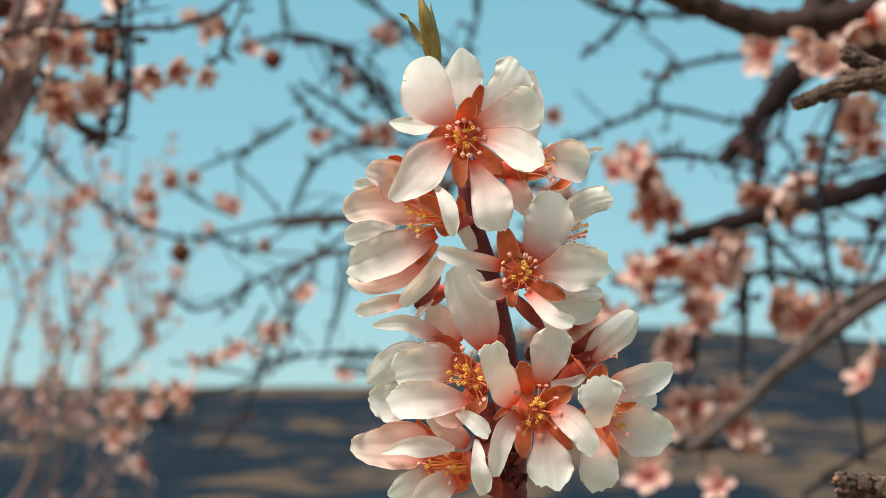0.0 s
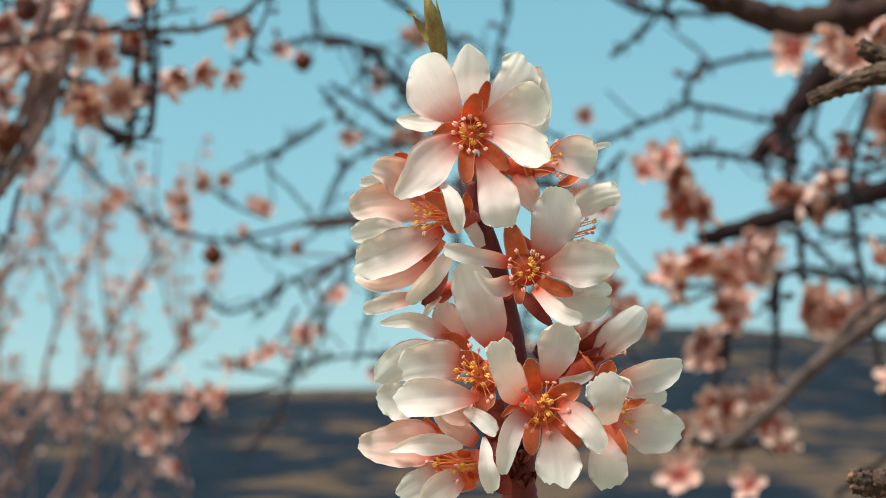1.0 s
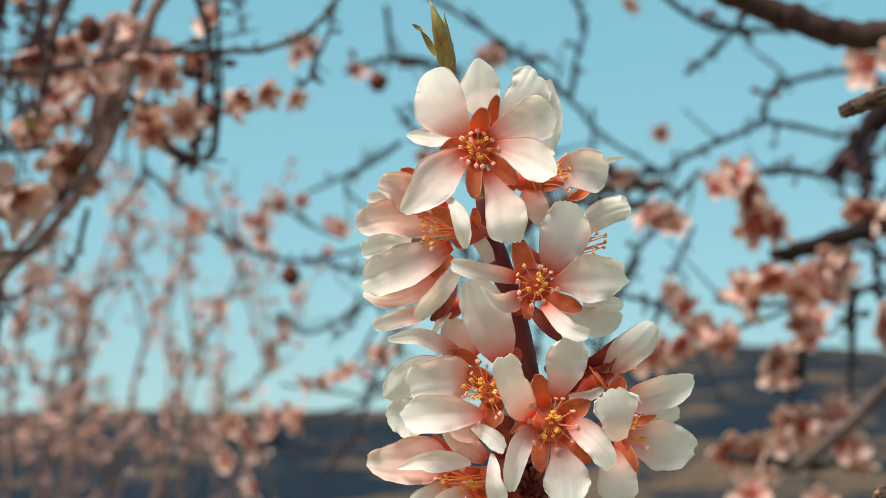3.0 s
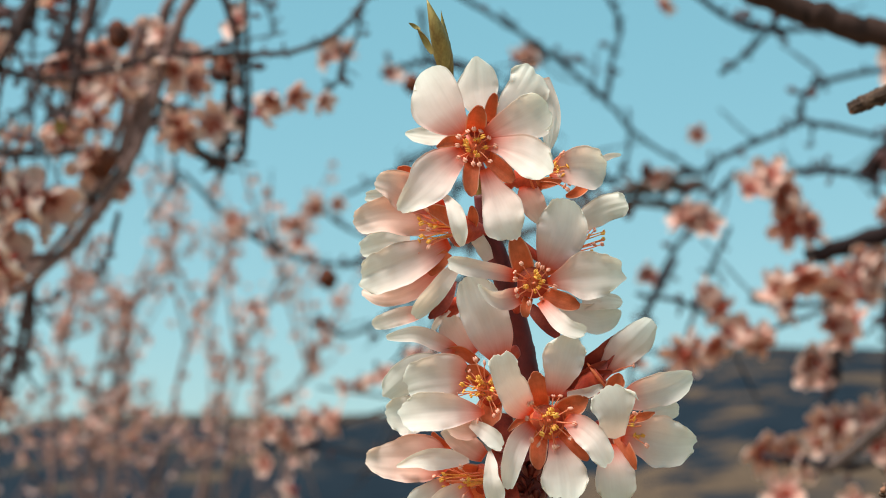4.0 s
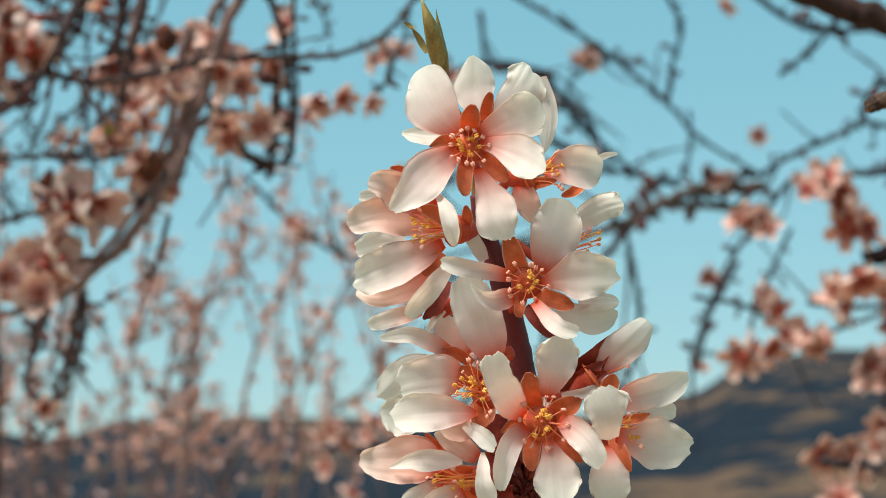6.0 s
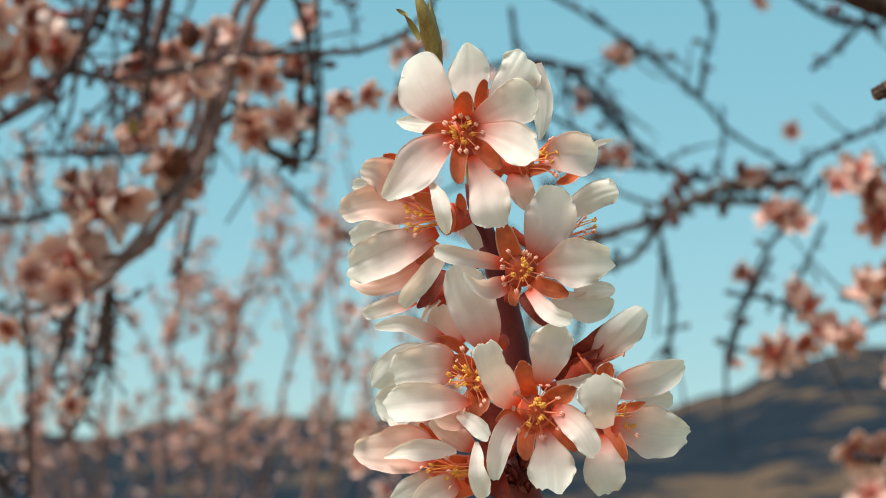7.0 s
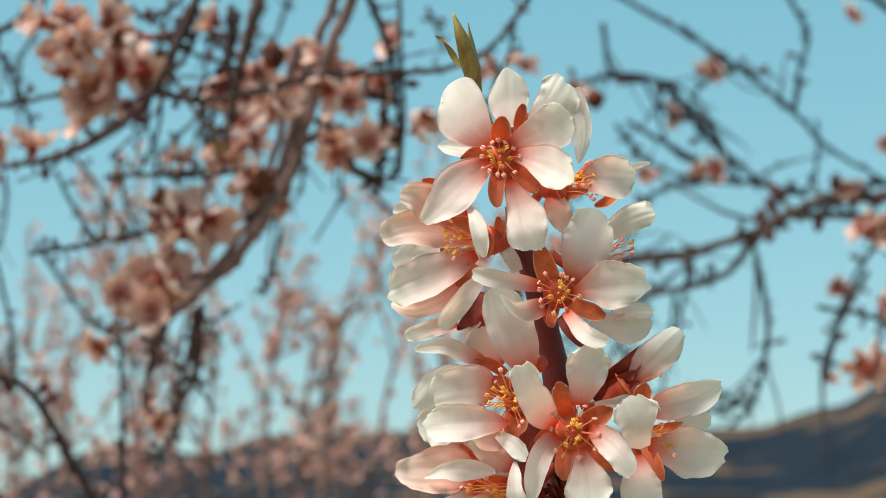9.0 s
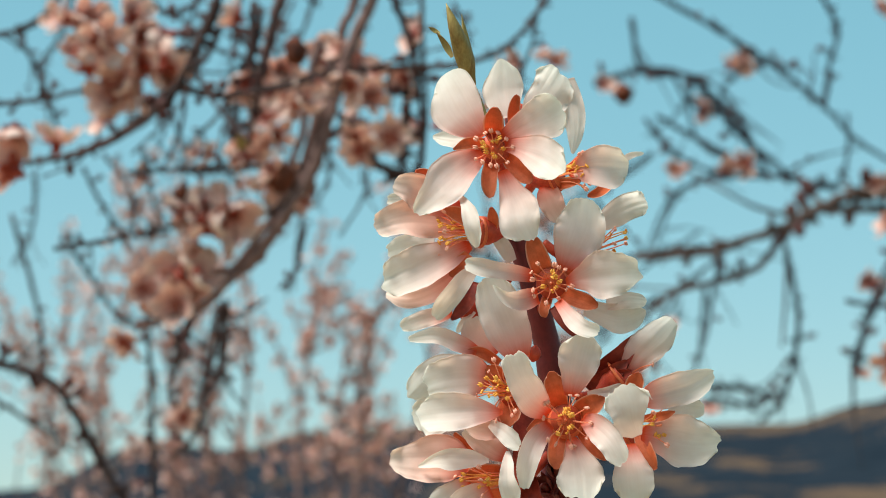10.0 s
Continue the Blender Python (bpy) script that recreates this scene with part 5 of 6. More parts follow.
twig(right_tree, [(-0.465, 2.973, 1.76), (-0.426, 2.977, 1.724), (-0.37, 2.975, 1.74), (-0.304, 2.97, 1.78), (-0.237, 2.967, 1.808), (-0.143, 2.959, 1.87)], 0.0057, 0.0057)
twig(right_tree, [(-0.206, 2.769, 1.777), (-0.268, 2.78, 1.688), (-0.293, 2.789, 1.608), (-0.325, 2.799, 1.532), (-0.374, 2.805, 1.481)], 0.0054, 0.0045)
twig(right_tree, [(-0.176, 2.965, 1.828), (-0.187, 2.978, 1.714), (-0.208, 2.988, 1.634)], 0.0047, 0.0038)
twig(right_tree, [(-0.321, 2.988, 1.629), (-0.217, 2.986, 1.65), (-0.103, 2.986, 1.647)], 0.0057, 0.0047)
twig(right_tree, [(-0.189, 2.988, 1.63), (-0.141, 2.988, 1.63), (-0.094, 2.99, 1.613)], 0.0047, 0.0038)
twig(right_tree, [(-0.567, 2.999, 1.537), (-0.482, 2.999, 1.543), (-0.416, 2.994, 1.579), (-0.321, 2.99, 1.612), (-0.464, 2.987, 1.637)], 0.0047, 0.0038)
twig(right_tree, [(-0.134, 2.619, 2.188), (-0.064, 2.627, 2.12), (-0.003, 2.628, 2.112)], 0.0043, 0.0035)
twig(right_tree, [(0.19, 2.997, 1.975), (0.071, 2.973, 1.966), (0.006, 2.964, 1.938), (-0.031, 2.959, 1.917), (-0.096, 2.949, 1.896), (-0.17, 2.937, 1.871), (-0.289, 2.914, 1.864)], 0.0150, 0.0105, skin=BARK_MID)
twig(right_tree, [(0.189, 3.002, 1.938), (0.024, 2.967, 1.941), (-0.031, 2.959, 1.917), (-0.088, 2.957, 1.848), (-0.162, 2.946, 1.822), (-0.218, 2.936, 1.808), (-0.292, 2.928, 1.757)], 0.0115, 0.0080, skin=BARK_MID)
twig(right_tree, [(-0.04, 2.963, 1.878), (-0.024, 2.982, 1.767), (-0.036, 2.991, 1.683), (-0.058, 2.995, 1.626), (-0.091, 2.993, 1.593)], 0.0075, 0.0056)
twig(right_tree, [(-0.058, 2.995, 1.626), (-0.112, 2.98, 1.651), (-0.185, 2.965, 1.654)], 0.0056, 0.0047)
twig(right_tree, [(-0.048, 2.995, 1.637), (-0.122, 2.983, 1.62), (-0.186, 2.969, 1.626)], 0.0047, 0.0037)
twig(right_tree, [(-0.282, 2.902, 2.327), (-0.136, 2.944, 2.244), (-0.026, 2.977, 2.167), (0.028, 2.995, 2.12), (0.082, 3.014, 2.063), (0.192, 3.045, 1.998)], 0.0066, 0.0057)
twig(right_tree, [(0.015, 2.963, 2.327), (0.052, 2.981, 2.251), (0.036, 2.987, 2.186), (0.028, 2.994, 2.124)], 0.0066, 0.0057)
twig(right_tree, [(-0.251, 2.939, 2.106), (-0.169, 2.963, 2.059), (-0.096, 2.984, 2.016), (-0.022, 3.001, 1.999), (0.043, 3.017, 1.981)], 0.0066, 0.0066)
twig(right_tree, [(-0.352, 2.911, 2.157), (-0.277, 2.923, 2.181), (-0.212, 2.937, 2.178), (-0.157, 2.954, 2.137), (-0.122, 2.969, 2.082), (-0.076, 2.984, 2.043), (-0.022, 3.002, 1.998)], 0.0066, 0.0066)
twig(right_tree, [(-0.022, 3.002, 1.998), (0.043, 3.015, 1.993), (0.065, 3.012, 2.052), (0.063, 3.003, 2.11)], 0.0057, 0.0047)
twig(right_tree, [(-0.076, 2.985, 2.037), (-0.189, 2.967, 1.996), (-0.227, 2.965, 1.958), (-0.257, 2.968, 1.894)], 0.0047, 0.0038)
twig(right_tree, [(-0.175, 2.948, 2.157), (-0.156, 2.958, 2.11), (-0.121, 2.965, 2.11), (-0.095, 2.981, 2.035)], 0.0047, 0.0038)
twig(right_tree, [(0.14, 2.953, 1.844), (0.088, 2.955, 1.752), (0.065, 2.96, 1.688), (0.061, 2.971, 1.606)], 0.0083, 0.0046)
twig(right_tree, [(0.05, 2.955, 1.702), (0.116, 2.97, 1.688), (0.181, 2.985, 1.679)], 0.0046, 0.0046)
twig(right_tree, [(-0.149, 2.894, 1.844), (-0.17, 2.905, 1.734), (-0.189, 2.908, 1.688)], 0.0046, 0.0037)
twig(right_tree, [(0.524, 2.888, 2.154), (0.367, 2.878, 2.118), (0.339, 2.883, 2.063), (0.302, 2.883, 2.04), (0.237, 2.88, 2.013), (0.173, 2.879, 1.976), (0.145, 2.876, 1.981)], 0.0083, 0.0065)
twig(right_tree, [(0.321, 2.684, 2.023), (0.373, 2.69, 2.014), (0.494, 2.704, 1.99)], 0.0069, 0.0069)
twig(right_tree, [(0.186, 2.367, 2.029), (0.249, 2.366, 2.082), (0.297, 2.361, 2.154)], 0.0055, 0.0039)
twig(right_tree, [(0.133, 2.346, 2.154), (0.21, 2.36, 2.101), (0.265, 2.366, 2.092), (0.359, 2.374, 2.093)], 0.0063, 0.0055)
twig(right_tree, [(0.338, 2.894, 1.981), (0.393, 2.899, 1.983), (0.521, 2.914, 1.953)], 0.0055, 0.0055)
twig(right_tree, [(0.225, 2.685, 1.947), (0.155, 2.691, 1.861), (0.102, 2.697, 1.775), (0.07, 2.71, 1.655)], 0.0069, 0.0052)
twig(right_tree, [(0.215, 2.696, 1.861), (0.171, 2.704, 1.767), (0.144, 2.712, 1.689)], 0.0052, 0.0043)
twig(right_tree, [(0.062, 2.097, 1.693), (0.132, 2.105, 1.679), (0.187, 2.115, 1.644), (0.272, 2.119, 1.664), (0.355, 2.121, 1.706)], 0.0042, 0.0042)
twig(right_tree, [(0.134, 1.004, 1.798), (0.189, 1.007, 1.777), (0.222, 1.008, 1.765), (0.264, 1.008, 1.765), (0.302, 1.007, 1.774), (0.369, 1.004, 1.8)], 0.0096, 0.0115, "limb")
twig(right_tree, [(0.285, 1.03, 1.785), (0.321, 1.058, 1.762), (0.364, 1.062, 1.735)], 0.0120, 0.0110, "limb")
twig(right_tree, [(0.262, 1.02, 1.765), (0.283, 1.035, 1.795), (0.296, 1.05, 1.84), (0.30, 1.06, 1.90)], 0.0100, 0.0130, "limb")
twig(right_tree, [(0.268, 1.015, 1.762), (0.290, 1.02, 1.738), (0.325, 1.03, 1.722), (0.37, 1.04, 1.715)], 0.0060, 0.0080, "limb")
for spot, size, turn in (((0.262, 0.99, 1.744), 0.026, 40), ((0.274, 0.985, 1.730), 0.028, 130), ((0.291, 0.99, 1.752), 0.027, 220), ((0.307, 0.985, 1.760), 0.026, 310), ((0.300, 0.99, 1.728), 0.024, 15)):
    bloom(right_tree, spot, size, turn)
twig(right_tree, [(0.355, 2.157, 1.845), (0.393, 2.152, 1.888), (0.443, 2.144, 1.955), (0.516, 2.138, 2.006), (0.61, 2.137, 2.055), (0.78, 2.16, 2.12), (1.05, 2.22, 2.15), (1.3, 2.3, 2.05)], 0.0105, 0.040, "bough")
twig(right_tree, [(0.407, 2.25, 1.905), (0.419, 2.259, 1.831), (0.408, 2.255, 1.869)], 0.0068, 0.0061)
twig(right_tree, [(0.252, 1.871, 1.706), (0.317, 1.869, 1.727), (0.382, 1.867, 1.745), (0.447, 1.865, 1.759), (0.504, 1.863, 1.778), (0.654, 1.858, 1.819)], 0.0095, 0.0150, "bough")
twig(right_tree, [(0.253, 1.699, 1.463), (0.303, 1.694, 1.502), (0.351, 1.689, 1.549), (0.41, 1.683, 1.594), (0.462, 1.679, 1.63), (0.57, 1.672, 1.69)], 0.0060, 0.0100, "limb", BARK_MID)
twig(right_tree, [(0.433, 1.753, 1.856), (0.41, 1.762, 1.776), (0.414, 1.771, 1.701), (0.429, 1.781, 1.615), (0.448, 1.792, 1.528), (0.461, 1.801, 1.454)], 0.0062, 0.0044)
twig(right_tree, [(0.358, 1.974, 1.685), (0.357, 1.981, 1.632), (0.352, 1.991, 1.544)], 0.0061, 0.0047)
twig(right_tree, [(0.297, 1.981, 1.631), (0.294, 1.987, 1.577)], 0.0047, 0.0041)
twig(right_tree, [(0.201, 1.959, 1.812), (0.275, 1.958, 1.821), (0.336, 1.959, 1.813), (0.35, 1.962, 1.786)], 0.0041, 0.0034)
twig(right_tree, [(0.195, 1.976, 1.671), (0.276, 1.977, 1.665), (0.358, 1.975, 1.682), (0.425, 1.976, 1.676), (0.526, 1.978, 1.66)], 0.0047, 0.0041)
twig(right_tree, [(0.525, 1.969, 1.727), (0.5, 1.976, 1.673), (0.426, 1.986, 1.592), (0.365, 1.992, 1.537)], 0.0047, 0.0034)
twig(right_tree, [(0.271, 2, 1.476), (0.318, 2, 1.473), (0.359, 1.998, 1.49)], 0.0047, 0.0041)
twig(right_tree, [(0.427, 2.007, 1.417), (0.481, 2.002, 1.458), (0.549, 1.997, 1.498)], 0.0047, 0.0047)
twig(right_tree, [(0.393, 2.062, 1.795), (0.428, 2.059, 1.823), (0.477, 2.06, 1.816), (0.546, 2.058, 1.831)], 0.0042, 0.0042)
twig(right_tree, [(0.4, 2.069, 1.739), (0.45, 2.074, 1.697), (0.521, 2.08, 1.641)], 0.0042, 0.0042)
twig(right_tree, [(0.367, 1.962, 1.786), (0.383, 1.97, 1.726), (0.389, 1.976, 1.669)], 0.0061, 0.0047)
twig(right_tree, [(0.365, 2.081, 1.64), (0.368, 2.076, 1.675), (0.4, 2.073, 1.7), (0.443, 2.075, 1.69), (0.471, 2.077, 1.673)], 0.0049, 0.0042)
twig(right_tree, [(0.569, 2.061, 1.803), (0.53, 2.069, 1.74), (0.505, 2.078, 1.666)], 0.0056, 0.0042)
twig(right_tree, [(0.438, 2.167, 1.757), (0.496, 2.168, 1.748), (0.591, 2.169, 1.744)], 0.0051, 0.0051)
twig(right_tree, [(0.294, 1.981, 1.635), (0.297, 1.987, 1.577), (0.264, 1.993, 1.533)], 0.0047, 0.0034)
twig(right_tree, [(0.291, 1.695, 1.496), (0.327, 1.692, 1.522), (0.374, 1.685, 1.576), (0.41, 1.681, 1.615), (0.481, 1.676, 1.654)], 0.0042, 0.0058, "limb", BARK_MID)
twig(right_tree, [(0.477, 2.342, 1.979), (0.462, 2.35, 1.917), (0.473, 2.351, 1.901), (0.493, 2.355, 1.87)], 0.0047, 0.0039)
twig(right_tree, [(0.437, 2.338, 2.018), (0.453, 2.34, 1.995), (0.449, 2.343, 1.971)], 0.0047, 0.0039)
twig(right_tree, [(0.54, 2.338, 2.011), (0.556, 2.345, 1.957), (0.579, 2.349, 1.926), (0.635, 2.358, 1.848)], 0.0055, 0.0047)
twig(right_tree, [(0.63, 2.439, 2.008), (0.6, 2.45, 1.919), (0.551, 2.456, 1.87), (0.527, 2.458, 1.854)], 0.0049, 0.0041)
twig(right_tree, [(-0.215, 2.824, 2.161), (-0.191, 2.83, 2.109), (-0.141, 2.833, 2.081)], 0.0046, 0.0037)
twig(right_tree, [(-0.178, 2.826, 2.145), (-0.187, 2.832, 2.09), (-0.168, 2.839, 2.035), (-0.122, 2.842, 2.008)], 0.0046, 0.0037)
twig(right_tree, [(-0.086, 2.824, 2.164), (-0.132, 2.829, 2.118), (-0.122, 2.836, 2.063)], 0.0046, 0.0037)
twig(right_tree, [(-0.43, 3.048, 1.973), (-0.362, 3.044, 2.003), (-0.314, 3.042, 2.023), (-0.265, 3.038, 2.057)], 0.0049, 0.0039)
twig(right_tree, [(-0.4, 3.062, 1.857), (-0.332, 3.064, 1.838), (-0.264, 3.059, 1.878), (-0.186, 3.053, 1.927)], 0.0049, 0.0039)
twig(right_tree, [(-0.341, 3.069, 1.8), (-0.351, 3.074, 1.751), (-0.39, 3.078, 1.722)], 0.0049, 0.0039)
twig(right_tree, [(-0.312, 3.076, 1.742), (-0.35, 3.083, 1.683), (-0.438, 3.087, 1.644)], 0.0049, 0.0039)
twig(right_tree, [(-0.52, 3.001, 1.524), (-0.463, 2.999, 1.538), (-0.387, 3.001, 1.525), (-0.34, 2.999, 1.539)], 0.0047, 0.0038)
twig(right_tree, [(-0.282, 3.081, 1.693), (-0.243, 3.073, 1.762), (-0.224, 3.067, 1.81)], 0.0049, 0.0039)
twig(left_tree, [(-0.546, 1.552, 1.984), (-0.561, 1.561, 1.9), (-0.561, 1.572, 1.818)], 0.0031, 0.0018)
twig(left_tree, [(-0.445, 1.298, 1.847), (-0.451, 1.301, 1.815), (-0.464, 1.305, 1.77)], 0.0029, 0.0016)
twig(left_tree, [(-0.627, 2.036, 2.094), (-0.661, 2.038, 2.027), (-0.678, 2.046, 1.949)], 0.0036, 0.0022)
twig(left_tree, [(-0.696, 1.755, 1.904), (-0.681, 1.768, 1.833), (-0.688, 1.776, 1.762)], 0.0028, 0.0020)
twig(left_tree, [(-0.631, 1.658, 2.01), (-0.644, 1.662, 1.956), (-0.665, 1.664, 1.916)], 0.0034, 0.0019)
twig(left_tree, [(-0.513, 1.887, 1.931), (-0.502, 1.895, 1.886), (-0.503, 1.904, 1.823)], 0.0035, 0.0020)
twig(left_tree, [(-0.578, 1.975, 1.837), (-0.6, 1.977, 1.788), (-0.609, 1.985, 1.719)], 0.0035, 0.0021)
twig(left_tree, [(-0.823, 1.77, 2.049), (-0.84, 1.774, 1.995), (-0.872, 1.773, 1.956)], 0.0039, 0.0020)
twig(left_tree, [(-0.676, 1.61, 1.824), (-0.666, 1.619, 1.77), (-0.649, 1.629, 1.727)], 0.0036, 0.0018)
twig(left_tree, [(-0.38, 1.426, 1.756), (-0.384, 1.428, 1.73), (-0.408, 1.429, 1.692)], 0.0024, 0.0016)
twig(left_tree, [(-0.77, 1.738, 1.844), (-0.738, 1.751, 1.797), (-0.735, 1.758, 1.747)], 0.0030, 0.0020)
twig(left_tree, [(-0.563, 1.551, 1.857), (-0.558, 1.558, 1.815), (-0.553, 1.565, 1.769)], 0.0031, 0.0018)
twig(left_tree, [(-0.534, 1.804, 2.043), (-0.552, 1.807, 1.992), (-0.576, 1.807, 1.957)], 0.0039, 0.0020)
twig(left_tree, [(-0.45, 1.825, 1.949), (-0.453, 1.832, 1.893), (-0.479, 1.832, 1.857)], 0.0029, 0.0020)
twig(left_tree, [(-0.934, 1.93, 1.864), (-0.938, 1.94, 1.794), (-0.966, 1.941, 1.744)], 0.0037, 0.0021)
twig(left_tree, [(-0.927, 1.85, 2.019), (-0.901, 1.863, 1.963), (-0.89, 1.875, 1.895)], 0.0036, 0.0021)
twig(left_tree, [(-0.679, 1.864, 2.048), (-0.695, 1.868, 2.006), (-0.7, 1.876, 1.948)], 0.0047, 0.0020)
twig(left_tree, [(-0.549, 1.54, 1.871), (-0.568, 1.547, 1.805), (-0.568, 1.554, 1.75)], 0.0026, 0.0017)
twig(left_tree, [(-0.576, 1.896, 1.991), (-0.593, 1.905, 1.918), (-0.598, 1.912, 1.857)], 0.0028, 0.0020)
twig(left_tree, [(-0.579, 1.785, 1.886), (-0.586, 1.79, 1.847), (-0.599, 1.796, 1.79)], 0.0032, 0.0019)
twig(left_tree, [(-0.475, 1.628, 1.84), (-0.473, 1.635, 1.79), (-0.488, 1.638, 1.757)], 0.0042, 0.0018)
twig(left_tree, [(-0.634, 1.688, 1.854), (-0.624, 1.697, 1.795), (-0.605, 1.709, 1.72)], 0.0025, 0.0019)
twig(left_tree, [(-0.627, 1.723, 1.659), (-0.641, 1.731, 1.593), (-0.641, 1.74, 1.524)], 0.0028, 0.0019)
twig(left_tree, [(-0.547, 1.496, 1.611), (-0.547, 1.502, 1.567), (-0.526, 1.509, 1.534)], 0.0038, 0.0017)
twig(left_tree, [(-0.424, 1.58, 1.961), (-0.424, 1.584, 1.931), (-0.443, 1.587, 1.897)], 0.0033, 0.0018)
twig(left_tree, [(-0.344, 1.665, 1.981), (-0.332, 1.669, 1.955), (-0.326, 1.673, 1.932)], 0.0036, 0.0018)
for spot, size, turn in (
        ((0.323, 1.873, 1.694), 0.0429, 300),
        ((0.316, 1.862, 1.686), 0.0365, 260),
        ((0.298, 1.877, 1.661), 0.0358, 170),
        ((0.279, 1.846, 1.666), 0.0325, 327),
        ((0.317, 1.876, 1.668), 0.0325, 350),
        ((0.312, 1.902, 1.676), 0.0283, 232),
        ((0.232, 1.876, 1.67), 0.0521, 145),
        ((0.246, 1.825, 1.678), 0.0427, 288),
        ((0.375, 1.866, 1.752), 0.0521, 230),
        ((0.409, 1.911, 1.784), 0.0453, 32),
        ((0.472, 1.856, 1.837), 0.0521, 170),
        ((0.478, 1.928, 1.866), 0.0520, 0),
        ((0.427, 1.846, 1.921), 0.0495, 24),
        ((0.279, 1.894, 1.519), 0.0364, 260),
        ((0.269, 1.919, 1.508), 0.0355, 174),
        ((0.306, 1.894, 1.513), 0.0325, 224),
        ((0.395, 1.881, 1.623), 0.0358, 320),
        ((0.41, 1.872, 1.617), 0.0337, 159),
        ((0.441, 1.88, 1.633), 0.0325, 45),
        ((0.253, 1.887, 1.576), 0.0273, 76),
        ((0.331, 1.892, 1.536), 0.0221, 25),
        ((0.329, 1.911, 1.524), 0.0200, 23),
        ((0.439, 1.843, 1.94), 0.0390, 60),
        ((0.425, 1.817, 1.948), 0.0374, 252),
):
    bloom(right_tree, spot, size, turn)
for spot, size, turn in (
        ((-0.303, 2.982, 1.685), 0.0323, 20),
        ((-0.35, 2.985, 1.657), 0.0342, 120),
        ((-0.397, 2.987, 1.642), 0.0323, 175),
        ((-0.389, 3.025, 1.64), 0.0284, 278),
        ((-0.265, 2.98, 1.695), 0.0304, 270),
        ((-0.246, 2.974, 1.752), 0.0323, 230),
        ((-0.549, 2.996, 1.566), 0.0418, 15),
        ((-0.572, 3.023, 1.558), 0.0366, 262),
        ((-0.444, 2.993, 1.59), 0.0380, 350),
        ((-0.451, 3.039, 1.581), 0.0374, 9),
        ((-0.482, 2.996, 1.562), 0.0380, 160),
        ((-0.569, 2.972, 1.768), 0.0342, 310),
        ((-0.466, 2.949, 1.957), 0.0285, 120),
        ((-0.423, 2.95, 1.948), 0.0285, 105),
        ((-0.513, 2.955, 1.91), 0.0323, 280),
        ((-0.371, 2.956, 1.902), 0.0285, 280),
        ((-0.381, 2.973, 1.908), 0.0265, 202),
        ((-0.304, 2.964, 1.836), 0.0285, 260),
        ((-0.306, 2.969, 1.828), 0.0226, 273),
        ((-0.134, 2.941, 2.021), 0.0323, 215),
        ((-0.106, 2.942, 2.017), 0.0285, 80),
):
    bloom(right_tree, spot, size, turn)
for spot, size, turn in (
        ((-0.509, 1.017, 1.81), 0.0354, 255),
        ((-0.496, 1.022, 1.793), 0.0420, 225),
        ((-0.477, 1.029, 1.762), 0.0398, 30),
        ((-0.491, 1.028, 1.753), 0.0309, 240),
        ((-0.516, 1.02, 1.784), 0.0265, 330),
        ((-0.535, 1.026, 1.714), 0.0309, 170),
        ((-0.468, 1.026, 1.797), 0.0265, 290),
        ((-0.446, 1.03, 1.797), 0.0265, 280),
):
    bloom(left_tree, spot, size, turn)
for spot, size, turn in (
        ((-0.424, 1.084, 1.662), 0.0450, 0),
        ((-0.411, 1.088, 1.648), 0.0360, 300),
        ((-0.447, 1.086, 1.613), 0.0450, 340),
        ((-0.465, 1.083, 1.617), 0.0360, 30),
        ((-0.432, 1.09, 1.608), 0.0315, 255),
        ((-0.4, 1.081, 1.706), 0.0225, 50),
        ((-0.436, 1.075, 1.711), 0.0225, 180),
        ((-0.373, 1.084, 1.724), 0.0225, 350),
        ((-0.307, 1.095, 1.724), 0.0248, 320),
        ((-0.261, 1.092, 1.804), 0.0270, 120),
        ((-0.268, 1.096, 1.769), 0.0270, 255),
):
    bloom(left_tree, spot, size, turn)
for spot, size, turn in (
        ((-0.414, 1.143, 1.782), 0.0323, 150),
        ((-0.395, 1.145, 1.778), 0.0277, 100),
        ((-0.386, 1.143, 1.791), 0.0277, 150),
        ((-0.414, 1.15, 1.732), 0.0323, 120),
        ((-0.324, 1.155, 1.728), 0.0230, 75),
        ((-0.271, 1.155, 1.742), 0.0253, 70),
        ((-0.243, 1.155, 1.755), 0.0253, 40),
        ((-0.225, 1.156, 1.756), 0.0230, 314),
        ((-0.199, 1.153, 1.787), 0.0184, 135),
        ((-0.391, 1.155, 1.7), 0.0323, 320),
        ((-0.377, 1.147, 1.769), 0.0277, 80),
):
    bloom(left_tree, spot, size, turn)
for spot, size, turn in (
        ((-0.443, 1.02, 1.771), 0.0309, 250),
        ((-0.561, 1.003, 1.719), 0.0354, 160),
        ((-0.564, 1.007, 1.69), 0.0398, 320),
        ((-0.522, 0.999, 1.808), 0.0265, 140),
):
    bloom(left_tree, spot, size, turn)
for spot, size, turn in (
        ((-0.413, 1.043, 1.653), 0.0420, 145),
        ((-0.396, 1.046, 1.655), 0.0354, 50),
        ((-0.431, 1.039, 1.657), 0.0331, 195),
        ((-0.428, 1.046, 1.607), 0.0398, 250),
        ((-0.441, 1.047, 1.585), 0.0309, 190),
        ((-0.465, 1.04, 1.598), 0.0265, 75),
        ((-0.342, 1.045, 1.743), 0.0265, 290),
        ((-0.302, 1.051, 1.756), 0.0265, 110),
        ((-0.365, 1.048, 1.69), 0.0221, 300),
):
    bloom(left_tree, spot, size, turn)
